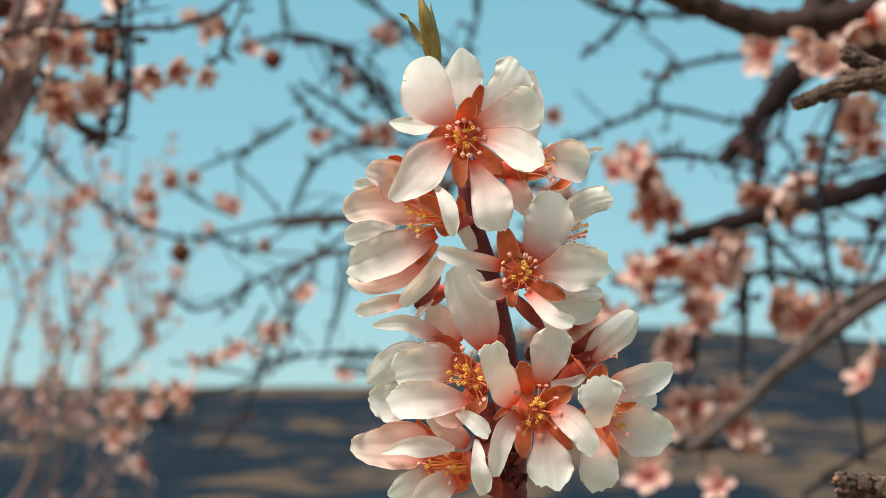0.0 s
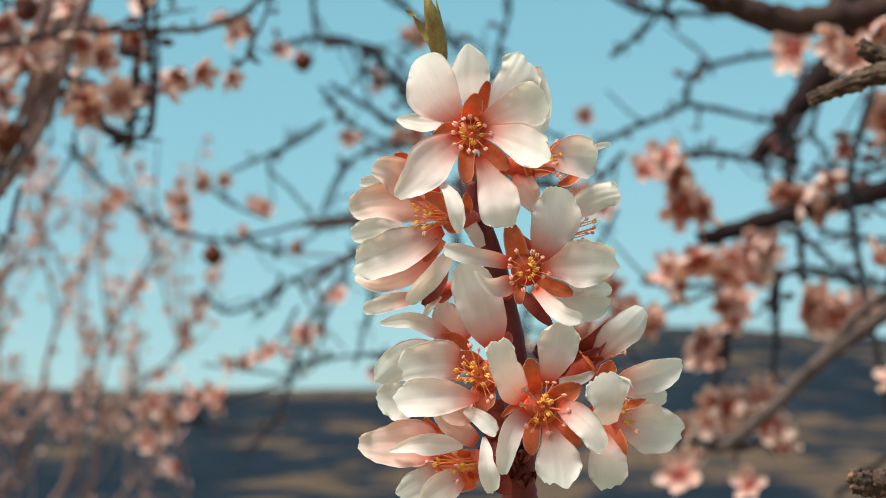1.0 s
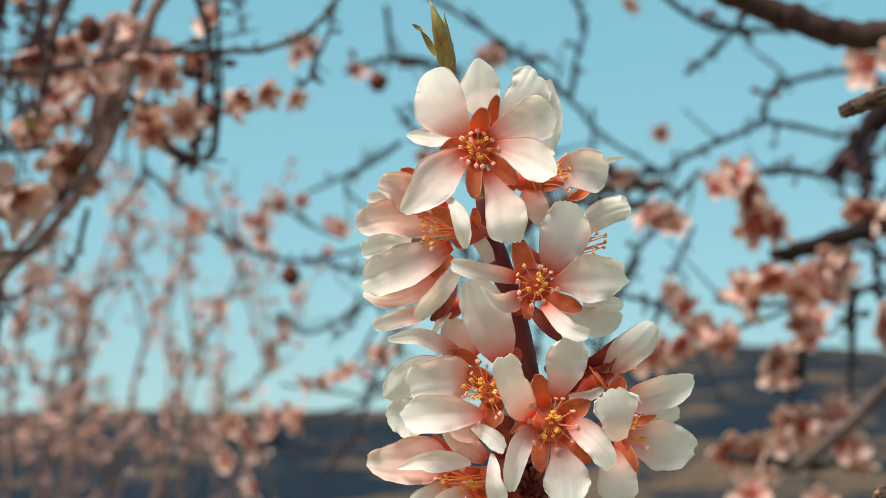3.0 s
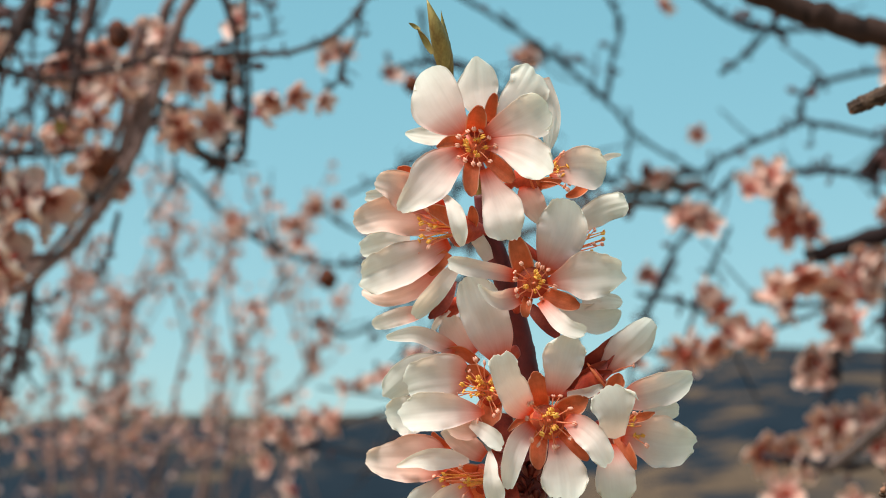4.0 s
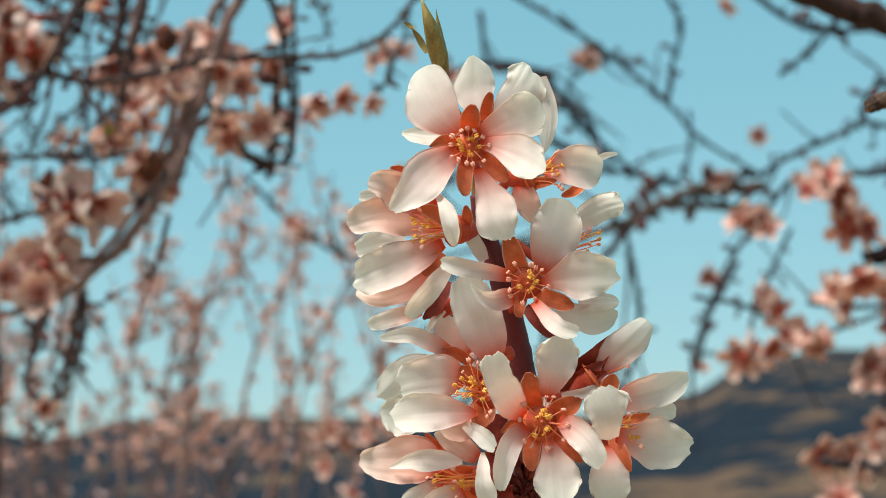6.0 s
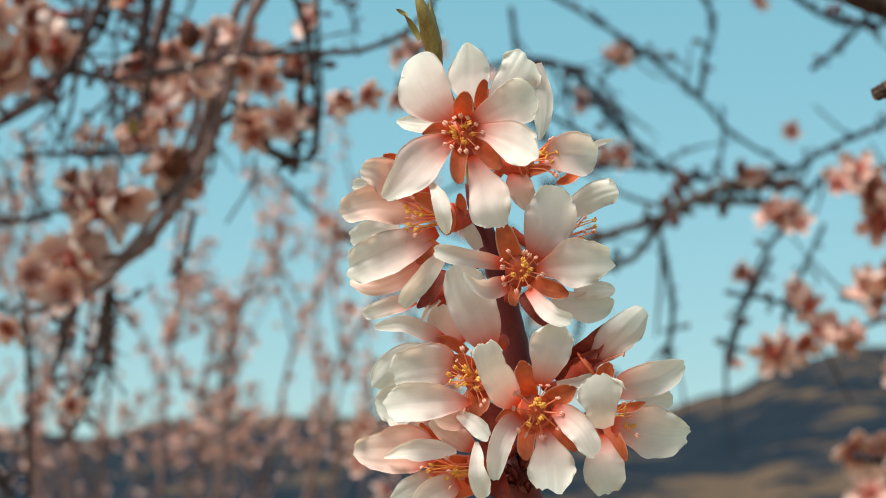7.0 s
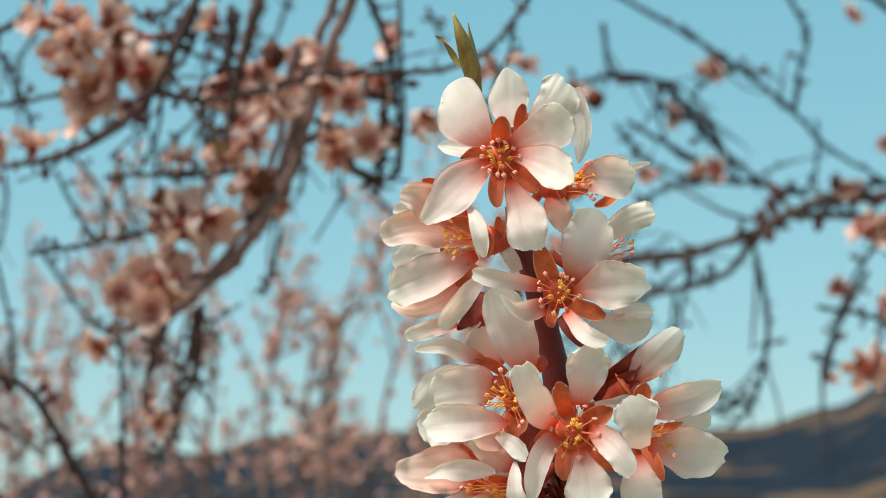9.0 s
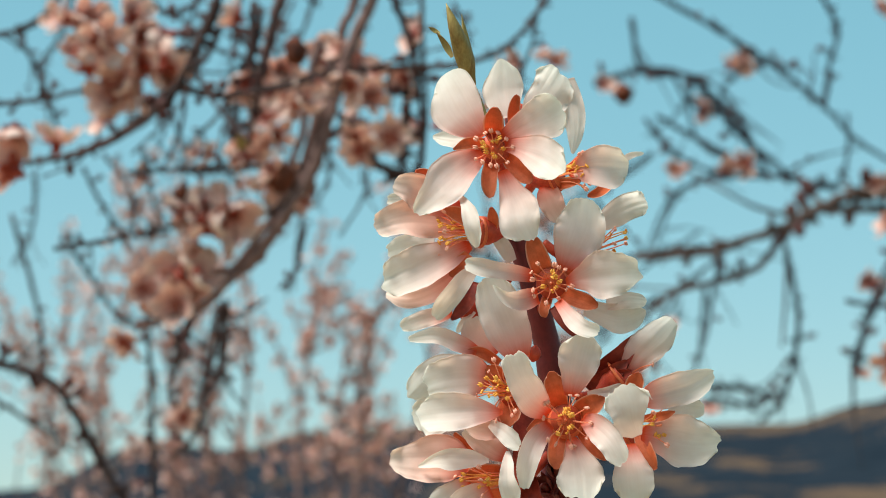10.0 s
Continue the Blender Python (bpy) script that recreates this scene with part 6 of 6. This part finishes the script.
for spot, size, turn in (
        ((-0.294, 1.084, 1.753), 0.0270, 55),
        ((-0.28, 1.091, 1.722), 0.0270, 150),
        ((-0.475, 1.056, 1.689), 0.0203, 175),
        ((-0.447, 1.088, 1.499), 0.0180, 175),
        ((-0.302, 1.088, 1.711), 0.0225, 235),
        ((-0.421, 1.065, 1.707), 0.0225, 175),
        ((-0.396, 1.078, 1.651), 0.0248, 250),
):
    bloom(left_tree, spot, size, turn)
for spot, size, turn in (
        ((-0.202, 1.154, 1.752), 0.0184, 338),
        ((-0.252, 1.15, 1.741), 0.0230, 0),
        ((-0.186, 1.15, 1.79), 0.0207, 310),
        ((-0.302, 1.14, 1.783), 0.0230, 34),
        ((-0.314, 1.147, 1.725), 0.0207, 240),
        ((-0.387, 1.135, 1.768), 0.0277, 275),
        ((-0.413, 1.138, 1.723), 0.0230, 190),
        ((-0.381, 1.144, 1.704), 0.0253, 80),
        ((-0.33, 1.142, 1.75), 0.0184, 190),
):
    bloom(left_tree, spot, size, turn)
for spot, size, turn in (
        ((-0.341, 1.156, 1.795), 0.0323, 180),
        ((-0.327, 1.155, 1.8), 0.0277, 0),
        ((-0.352, 1.155, 1.804), 0.0277, 305),
        ((-0.292, 1.162, 1.741), 0.0253, 195),
        ((-0.35, 1.16, 1.758), 0.0230, 280),
):
    bloom(left_tree, spot, size, turn)
for spot, size, turn in (
        ((-0.502, 1.042, 1.737), 0.0309, 285),
        ((-0.315, 1.063, 1.789), 0.0221, 20),
        ((-0.378, 1.063, 1.715), 0.0199, 270),
        ((-0.344, 1.074, 1.671), 0.0199, 50),
        ((-0.414, 1.066, 1.654), 0.0309, 130),
        ((-0.427, 1.062, 1.671), 0.0265, 160),
        ((-0.454, 1.066, 1.61), 0.0354, 160),
        ((-0.441, 1.07, 1.601), 0.0309, 70),
        ((-0.46, 1.043, 1.776), 0.0398, 320),
        ((-0.469, 1.045, 1.75), 0.0265, 0),
        ((-0.342, 1.065, 1.746), 0.0265, 260),
        ((-0.355, 1.061, 1.754), 0.0265, 350),
):
    bloom(left_tree, spot, size, turn)
for spot, size, turn in (
        ((-0.325, 2.827, 2.14), 0.0350, 95),
        ((-0.1, 2.823, 2.166), 0.0442, 289),
        ((-0.12, 2.827, 2.16), 0.0407, 146),
        ((-0.515, 2.895, 1.564), 0.0461, 146),
        ((-0.527, 2.9, 1.571), 0.0387, 31),
        ((-0.537, 2.902, 1.507), 0.0415, 160),
        ((-0.423, 2.893, 1.581), 0.0415, 75),
        ((-0.427, 2.901, 1.566), 0.0337, 85),
        ((-0.496, 2.908, 1.461), 0.0442, 265),
        ((-0.359, 2.886, 1.639), 0.0387, 16),
        ((-0.285, 2.881, 1.682), 0.0369, 75),
        ((-0.279, 2.877, 1.669), 0.0292, 159),
        ((-0.23, 2.874, 1.742), 0.0323, 300),
        ((-0.453, 2.853, 1.922), 0.0295, 186),
        ((-0.461, 2.909, 1.939), 0.0264, 149),
        ((-0.416, 2.852, 1.928), 0.0277, 85),
        ((-0.351, 2.857, 1.883), 0.0313, 5),
        ((-0.214, 2.843, 1.999), 0.0277, 320),
        ((-0.208, 2.835, 2), 0.0218, 350),
        ((-0.405, 2.887, 1.631), 0.0369, 50),
):
    bloom(right_tree, spot, size, turn)
for spot, size, turn in (
        ((0.173, 2.839, 2.033), 0.0332, 275),
        ((-0.308, 2.885, 1.65), 0.0332, 5),
        ((-0.325, 2.893, 1.656), 0.0318, 221),
        ((-0.48, 2.859, 1.868), 0.0332, 150),
        ((-0.485, 2.856, 1.896), 0.0313, 25),
        ((-0.486, 2.847, 1.899), 0.0245, 349),
        ((-0.591, 2.855, 1.904), 0.0332, 270),
        ((-0.585, 2.894, 1.91), 0.0295, 1),
        ((-0.505, 2.898, 1.543), 0.0415, 285),
        ((-0.473, 2.893, 1.585), 0.0406, 35),
        ((-0.457, 2.888, 1.582), 0.0401, 160),
        ((-0.117, 2.843, 2.004), 0.0313, 320),
        ((-0.132, 2.886, 2.002), 0.0288, 245),
        ((-0.174, 2.889, 1.614), 0.0277, 60),
        ((-0.161, 2.863, 1.606), 0.0262, 165),
):
    bloom(right_tree, spot, size, turn)
for spot, size, turn in (
        ((0.212, 1.86, 1.8), 0.0403, 55),
        ((0.189, 1.844, 1.785), 0.0322, 235),
        ((0.225, 1.863, 1.777), 0.0429, 300),
        ((0.234, 1.855, 1.779), 0.0367, 23),
        ((0.238, 1.865, 1.758), 0.0403, 170),
        ((0.238, 1.9, 1.747), 0.0356, 197),
        ((0.258, 1.867, 1.742), 0.0358, 95),
        ((0.202, 1.861, 1.79), 0.0325, 355),
        ((0.232, 1.875, 1.674), 0.0442, 130),
        ((0.227, 1.853, 1.649), 0.0358, 190),
        ((0.245, 1.873, 1.69), 0.0358, 195),
        ((0.219, 1.876, 1.667), 0.0325, 20),
        ((0.282, 1.88, 1.632), 0.0377, 130),
        ((0.3, 1.944, 1.627), 0.0369, 293),
        ((0.375, 1.866, 1.751), 0.0455, 236),
        ((0.395, 1.867, 1.739), 0.0358, 140),
        ((0.38, 1.886, 1.755), 0.0332, 234),
        ((0.352, 1.865, 1.759), 0.0325, 315),
        ((0.344, 1.892, 1.757), 0.0311, 206),
        ((0.323, 1.872, 1.7), 0.0358, 270),
):
    bloom(right_tree, spot, size, turn)
for spot, size, turn in (
        ((0.382, 1.88, 1.633), 0.0390, 135),
        ((0.409, 1.881, 1.623), 0.0358, 100),
        ((0.405, 1.948, 1.648), 0.0341, 212),
        ((0.292, 1.894, 1.519), 0.0390, 40),
        ((0.289, 1.91, 1.505), 0.0355, 43),
        ((0.321, 1.892, 1.529), 0.0325, 310),
        ((0.341, 1.898, 1.481), 0.0403, 25),
        ((0.335, 1.891, 1.496), 0.0392, 257),
        ((0.361, 1.845, 1.925), 0.0442, 6),
        ((0.429, 1.846, 1.921), 0.0403, 45),
        ((0.456, 1.923, 1.931), 0.0410, 205),
        ((0.472, 1.854, 1.847), 0.0377, 125),
        ((0.482, 1.858, 1.818), 0.0403, 5),
        ((0.467, 1.873, 1.695), 0.0358, 40),
        ((0.46, 1.854, 1.687), 0.0338, 29),
        ((0.253, 1.885, 1.589), 0.0312, 16),
        ((0.259, 1.882, 1.586), 0.0291, 95),
        ((0.42, 1.859, 1.811), 0.0293, 90),
        ((0.276, 1.893, 1.522), 0.0325, 210),
):
    bloom(right_tree, spot, size, turn)
for spot, size, turn in (
        ((0.162, 2.008, 1.665), 0.0339, 295),
        ((0.127, 2.012, 1.614), 0.0373, 170),
        ((0.118, 2.05, 1.611), 0.0376, 85),
        ((0.155, 2.013, 1.62), 0.0339, 66),
        ((0.168, 1.971, 1.632), 0.0321, 148),
        ((0.188, 2.015, 1.635), 0.0352, 350),
        ((0.209, 2.017, 1.628), 0.0339, 230),
        ((0.207, 2.017, 1.626), 0.0327, 215),
        ((0.123, 1.99, 1.774), 0.0312, 106),
        ((0.115, 1.978, 1.768), 0.0265, 43),
        ((0.14, 1.992, 1.772), 0.0271, 290),
        ((0.154, 2.065, 1.775), 0.0259, 75),
        ((0.317, 2.024, 1.651), 0.0380, 165),
        ((0.282, 2.029, 1.587), 0.0393, 100),
        ((0.282, 2.056, 1.606), 0.0360, 343),
        ((0.214, 2.036, 1.493), 0.0407, 180),
        ((0.232, 2.047, 1.502), 0.0404, 316),
        ((0.241, 2.038, 1.497), 0.0339, 85),
        ((0.142, 2.005, 1.675), 0.0271, 40),
        ((0.142, 1.962, 1.683), 0.0256, 4),
):
    bloom(right_tree, spot, size, turn)
for spot, size, turn in (
        ((-0.102, 2.908, 2.182), 0.0468, 181),
        ((-0.102, 2.931, 2.017), 0.0430, 30),
        ((-0.168, 2.904, 2.111), 0.0374, 279),
        ((-0.169, 2.902, 2.1), 0.0374, 305),
        ((0.085, 2.996, 1.827), 0.0374, 315),
        ((0.097, 2.994, 1.819), 0.0372, 63),
        ((0.072, 3.015, 1.674), 0.0374, 20),
        ((0.125, 2.941, 2.274), 0.0430, 156),
        ((-0.203, 2.911, 2.008), 0.0243, 10),
        ((-0.217, 2.931, 2.006), 0.0220, 297),
        ((-0.323, 2.867, 2.147), 0.0281, 55),
        ((-0.323, 2.888, 2.156), 0.0218, 54),
        ((-0.409, 2.844, 2.188), 0.0449, 335),
        ((-0.421, 2.828, 2.199), 0.0421, 178),
        ((0.122, 2.982, 1.98), 0.0374, 65),
        ((0.105, 2.964, 1.982), 0.0323, 274),
):
    bloom(right_tree, spot, size, turn)
for spot, size, turn in (
        ((0.194, 1.501, 1.436), 0.0325, 130),
        ((0.259, 1.502, 1.426), 0.0271, 310),
        ((0.41, 1.488, 1.546), 0.0325, 170),
        ((0.391, 1.449, 1.527), 0.0298, 110),
):
    bloom(right_tree, spot, size, turn)
# larger blossoms and small growth near the limbs
for spot, size, turn in (
        ((-0.463, 1.020, 1.773), 0.0310, 13),
        ((-0.488, 1.000, 1.789), 0.0320, 90),
        ((-0.486, 1.030, 1.754), 0.0300, 167),
        ((-0.447, 1.050, 1.775), 0.0260, 244),
        ((-0.473, 1.020, 1.811), 0.0300, 321),
        ((-0.504, 1.010, 1.768), 0.0280, 38),
        ((-0.419, 1.040, 1.644), 0.0300, 115),
        ((-0.408, 1.050, 1.661), 0.0250, 192),
        ((-0.449, 1.060, 1.610), 0.0290, 269),
        ((-0.466, 1.070, 1.594), 0.0270, 346),
        ((-0.440, 1.080, 1.635), 0.0240, 63),
        ((-0.344, 1.100, 1.768), 0.0240, 140),
        ((-0.315, 1.120, 1.725), 0.0240, 217),
        ((-0.385, 1.100, 1.742), 0.0220, 294),
        ((-0.576, 1.300, 1.581), 0.0320, 11),
        ((-0.395, 1.050, 1.814), 0.0240, 88),
):
    bloom(left_tree, spot, size, turn)
for spot, size, turn in (
        ((0.253, 1.930, 1.579), 0.0300, 13),
        ((0.281, 1.950, 1.522), 0.0340, 90),
        ((0.309, 1.960, 1.528), 0.0300, 167),
        ((0.346, 1.900, 1.479), 0.0360, 244),
        ((0.344, 1.970, 1.543), 0.0260, 321),
        ((0.242, 1.900, 1.468), 0.0300, 38),
        ((0.422, 1.970, 1.642), 0.0340, 269),
        ((0.356, 1.950, 1.704), 0.0360, 346),
        ((0.300, 1.930, 1.694), 0.0320, 63),
        ((0.224, 1.940, 1.682), 0.0360, 140),
        ((0.293, 1.930, 1.638), 0.0340, 217),
):
    bloom(right_tree, spot, size, turn)
twig(left_tree, [(-0.308, 1.060, 1.792), (-0.318, 1.060, 1.757), (-0.330, 1.060, 1.726), (-0.340, 1.060, 1.693), (-0.361, 1.060, 1.655)], 00.0030, 0.0022, "limb")
twig(left_tree, [(-0.337, 1.080, 1.801), (-0.344, 1.080, 1.756), (-0.353, 1.080, 1.712), (-0.370, 1.080, 1.676)], 0.0036, 0.0026, "limb")
twig(left_tree, [(-0.396, 1.100, 1.840), (-0.398, 1.100, 1.793), (-0.393, 1.100, 1.761), (-0.400, 1.100, 1.726)], 0.005, 0.0034)
twig(left_tree, [(-0.416, 1.070, 1.833), (-0.436, 1.070, 1.797), (-0.452, 1.070, 1.770), (-0.479, 1.070, 1.744), (-0.511, 1.070, 1.722), (-0.554, 1.070, 1.709)], 0.0056, 0.0034)
twig(left_tree, [(-0.521, 1.280, 1.558), (-0.512, 1.280, 1.593), (-0.485, 1.260, 1.611)], 0.0042, 0.003)
twig(left_tree, [(-0.475, 1.270, 1.612), (-0.485, 1.280, 1.568), (-0.497, 1.280, 1.528), (-0.507, 1.280, 1.503)], 0.0046, 0.003)
twig(right_tree, [(0.200, 1.900, 1.484), (0.246, 1.900, 1.478), (0.307, 1.900, 1.474)], 0.0056, 0.005)
twig(right_tree, [(0.407, 2.120, 1.833), (0.396, 2.120, 1.869), (0.413, 2.130, 1.897)], 0.0075, 0.008)
nut(left_tree, (-0.428, 1.030, 1.614), 0.005, "red_bud")
nut(left_tree, (-0.419, 1.030, 1.608), 0.0045, "red_bud")
nut(left_tree, (-0.433, 1.030, 1.606), 0.004, "red_bud")
nut(left_tree, (-0.425, 1.035, 1.600), 0.0045, "red_bud")
nut(left_tree, (-0.401, 1.040, 1.646), 0.0035, "red_bud")
nut(left_tree, (-0.344, 1.039, 1.782), 0.0105, "nut")
nut(left_tree, (-0.436, 1.036, 1.669), 0.0088, "dark_bud")
nut(left_tree, (-0.358, 1.05, 1.685), 0.0120, "nut")
nut(right_tree, (-0.27, 2.632, 2.08), 0.0156, "nut")
nut(right_tree, (-0.446, 2.966, 1.819), 0.0180, "nut")
nut(left_tree, (-0.399, 1.07, 1.711), 0.0062, "leafy")

# ---- cut stubs close by ----
def stub(points, r0, r1, label):
    ob = thing("twig_stub", points[0], label, "branch", "cut stubs")
    rnd = random.Random(int(points[0][0] * 1e4))
    bm = bm_new()
    line = curve(points, 14)
    n = len(line) - 1
    line = [p + Vector((rnd.uniform(-1, 1), rnd.uniform(-1, 1), rnd.uniform(-1, 1))) * r0 * 0.05 for p in line]
    thick = [r0 + (r1 - r0) * min(1, (p - line[0]).length / 0.03) + 0.012 * min(1, max(0, (p - line[0]).length - 0.1)) for p in line]
    tube(bm, line, [r * rnd.uniform(0.95, 1.05) for r in thick], 40, 0, 0.16, 0.34)
    part("bark", bm, BARK_NEAR, ob)
    way = (line[0] - line[1]).normalized()
    side = way.orthogonal().normalized()
    for k in range(7):
        g = 2 * math.pi * k / 7
        d = side * math.cos(g) + way.cross(side) * math.sin(g)
        a0 = line[0] + d * r0 * 0.55
        bm = bm_new()
        tube(bm, [a0 - way * r0 * 0.4, a0 + way * r0 * rnd.uniform(0.0, 0.45)], [r0 * 0.42, r0 * 0.2], 7, 0, 0.5)
        part("splinter", bm, WOOD if k % 3 == 0 else BARK_NEAR, ob, "torn reddish wood")
    return ob


stub([(0.1101, 0.1687, 1.5422), (0.1165, 0.1684, 1.5449), (0.1277, 0.1679, 1.549), (0.1404, 0.1676, 1.5514), (0.1651, 0.1678, 1.5493), (0.36, 0.45, 1.57), (0.9, 1.4, 1.75), (1.31, 2.27, 1.8)], 0.0020, 0.0038, "cut grey-brown twig stub with a torn end")
stub([(0.128, 0.1764, 1.562), (0.1353, 0.1768, 1.5582), (0.1425, 0.1772, 1.5553), (0.1562, 0.1775, 1.5527)], 0.0028, 0.0030, "short cut side stub with rough bark")
stub([(0.1085, 0.0931, 1.4168), (0.1143, 0.0931, 1.4162), (0.1222, 0.0932, 1.4156), (0.1404, 0.0935, 1.4135), (0.3, 0.3, 1.39), (0.8, 1.3, 1.3), (1.33, 2.28, 1.2)], 0.0033, 0.0036, "cut branch stub with rough dark bark")

# ---- tree further off ----
def build_far_tree():
    rnd = random.Random(5)
    root = Vector((-2.9, 9.6, 0))
    tree = thing("almond_tree", root, "slender almond tree full of pale pink blossom, further off", "tree", "almond trees")
    part("trunk", stem_tube([root - Vector((0, 0, 0.05)), root + Vector((0.04, 0, 0.5)), root + Vector((-0.03, 0.02, 1.0))], 0.11, 0.085, 0.25), BARK, tree)
    spots = []
    for k in range(13):
        t = k / 12
        top = Vector((-4.9 + 3.7 * t + rnd.uniform(-0.15, 0.15), 9.6 + rnd.uniform(-0.7, 0.9), 2.75 + rnd.uniform(-0.3, 0.45) - 0.5 * abs(t - 0.45)))
        start = root + Vector((0, 0, 0.75 + rnd.uniform(0, 0.25)))
        knee = start.lerp(top, 0.35) + Vector(((top.x - start.x) * 0.22, 0, -0.12))
        pts = [start, knee, start.lerp(top, 0.7) + Vector((rnd.uniform(-.08, .08), 0, 0)), top]
        line = curve(pts, 8)
        n = len(line) - 1
        bm = bm_new()
        tube(bm, line, [0.015 * (1 - i / n) + 0.005 for i in range(n + 1)], 7, 0, 0.3)
        part("limb", bm, BARK, tree)
        for i in range(6, n + 1):
            spots.append((line[i], 0.05))
        for j in range(9):
            i = rnd.randint(5, n - 1)
            end = line[i] + Vector((rnd.uniform(-0.35, 0.35), rnd.uniform(-0.3, 0.3), rnd.uniform(0.25, 0.85)))
            sl = curve([line[i], line[i].lerp(end, 0.5) + Vector((rnd.uniform(-.06, .06), 0, rnd.uniform(-.05, .05))), end], 6)
            bm = bm_new()
            m = len(sl) - 1
            tube(bm, sl, [0.006 * (1 - q / m) + 0.003 for q in range(m + 1)], 5, 0, 0.3)
            part("shoot", bm, BARK, tree)
            spots += [(p, 0.045) for p in sl[2:]]
    for k in range(44):
        foot = Vector((rnd.uniform(-5.0, -1.3), 9.6 + rnd.uniform(-0.9, 0.9), rnd.uniform(0.9, 1.5)))
        foot.z += 0.15 * abs(foot.x + 2.9)
        end = foot + Vector((rnd.uniform(-0.3, 0.3), rnd.uniform(-0.2, 0.2), rnd.uniform(0.3, 0.7)))
        heart = root + Vector((0, 0, rnd.uniform(0.6, 1.0)))
        sl = curve([heart, heart.lerp(foot, 0.6) - Vector((0, 0, 0.15)), foot, end], 6)
        m = len(sl) - 1
        bm = bm_new()
        tube(bm, sl, [0.006 * (1 - q / m) + 0.003 for q in range(m + 1)], 5, 0, 0.3)
        part("shoot", bm, BARK, tree)
        spots += [(p, 0.06) for p in sl[8:]]
    rnd.shuffle(spots)
    many = []
    for p, s in spots:
        for q in range(rnd.choice((1, 1, 2, 2) if p.x > -2.5 else (0, 1, 2, 2)) if p.z > 1.72 else rnd.choice((0, 0, 0, 0, 1))):
            many.append((p + Vector((rnd.uniform(-s, s), rnd.uniform(-s, s), rnd.uniform(-s, s))), rnd.uniform(0.044, 0.066) * (1 if p.z > 1.55 else 0.85), rnd.randint(0, 359)))
    for p, s, g in many[:280]:
        bloom(tree, p, s, g)
    # the blossoms that cannot be told apart
    me0 = bloom_mesh(77, 3, 2, 0, PETAL_PALE)
    co = np.empty(len(me0.vertices) * 3)
    me0.vertices.foreach_get("co", co)
    co = co.reshape(-1, 3)
    faces0 = [tuple(f.vertices) for f in me0.polygons]
    slots0 = [f.material_index for f in me0.polygons]
    uv0 = np.empty(len(me0.loops) * 2)
    me0.uv_layers[0].data.foreach_get("uv", uv0)
    verts, faces, slots = [], [], []
    rest = many[280:]
    for p, s, g in rest:
        way = Vector((rnd.uniform(-1, 1), rnd.uniform(-1, 0.3), rnd.uniform(-1, 1))).normalized()
        m = np.array(way.to_track_quat("Z", "Y").to_matrix())
        base = len(verts)
        verts += (co * s @ m.T + np.array(p)).tolist()
        faces += [tuple(v + base for v in f) for f in faces0]
        slots += slots0
    me = bpy.data.meshes.new("blossom_mass")
    me.from_pydata(verts, [], faces)
    lay = me.uv_layers.new(name="UVMap")
    lay.data.foreach_set("uv", np.tile(uv0, len(rest)))
    for m in (PETAL_PALE, CALYX_FAR, ANTHER_PINK):
        me.materials.append(m)
    me.polygons.foreach_set("material_index", slots)
    me.polygons.foreach_set("use_smooth", [True] * len(me.polygons))
    ob = new("blossom_mass", me)
    ob.parent = tree
    ob.matrix_parent_inverse = tree.matrix_basis.inverted()
    tagged(ob, "mass of small pale pink blossoms", kind="stuff")


build_far_tree()
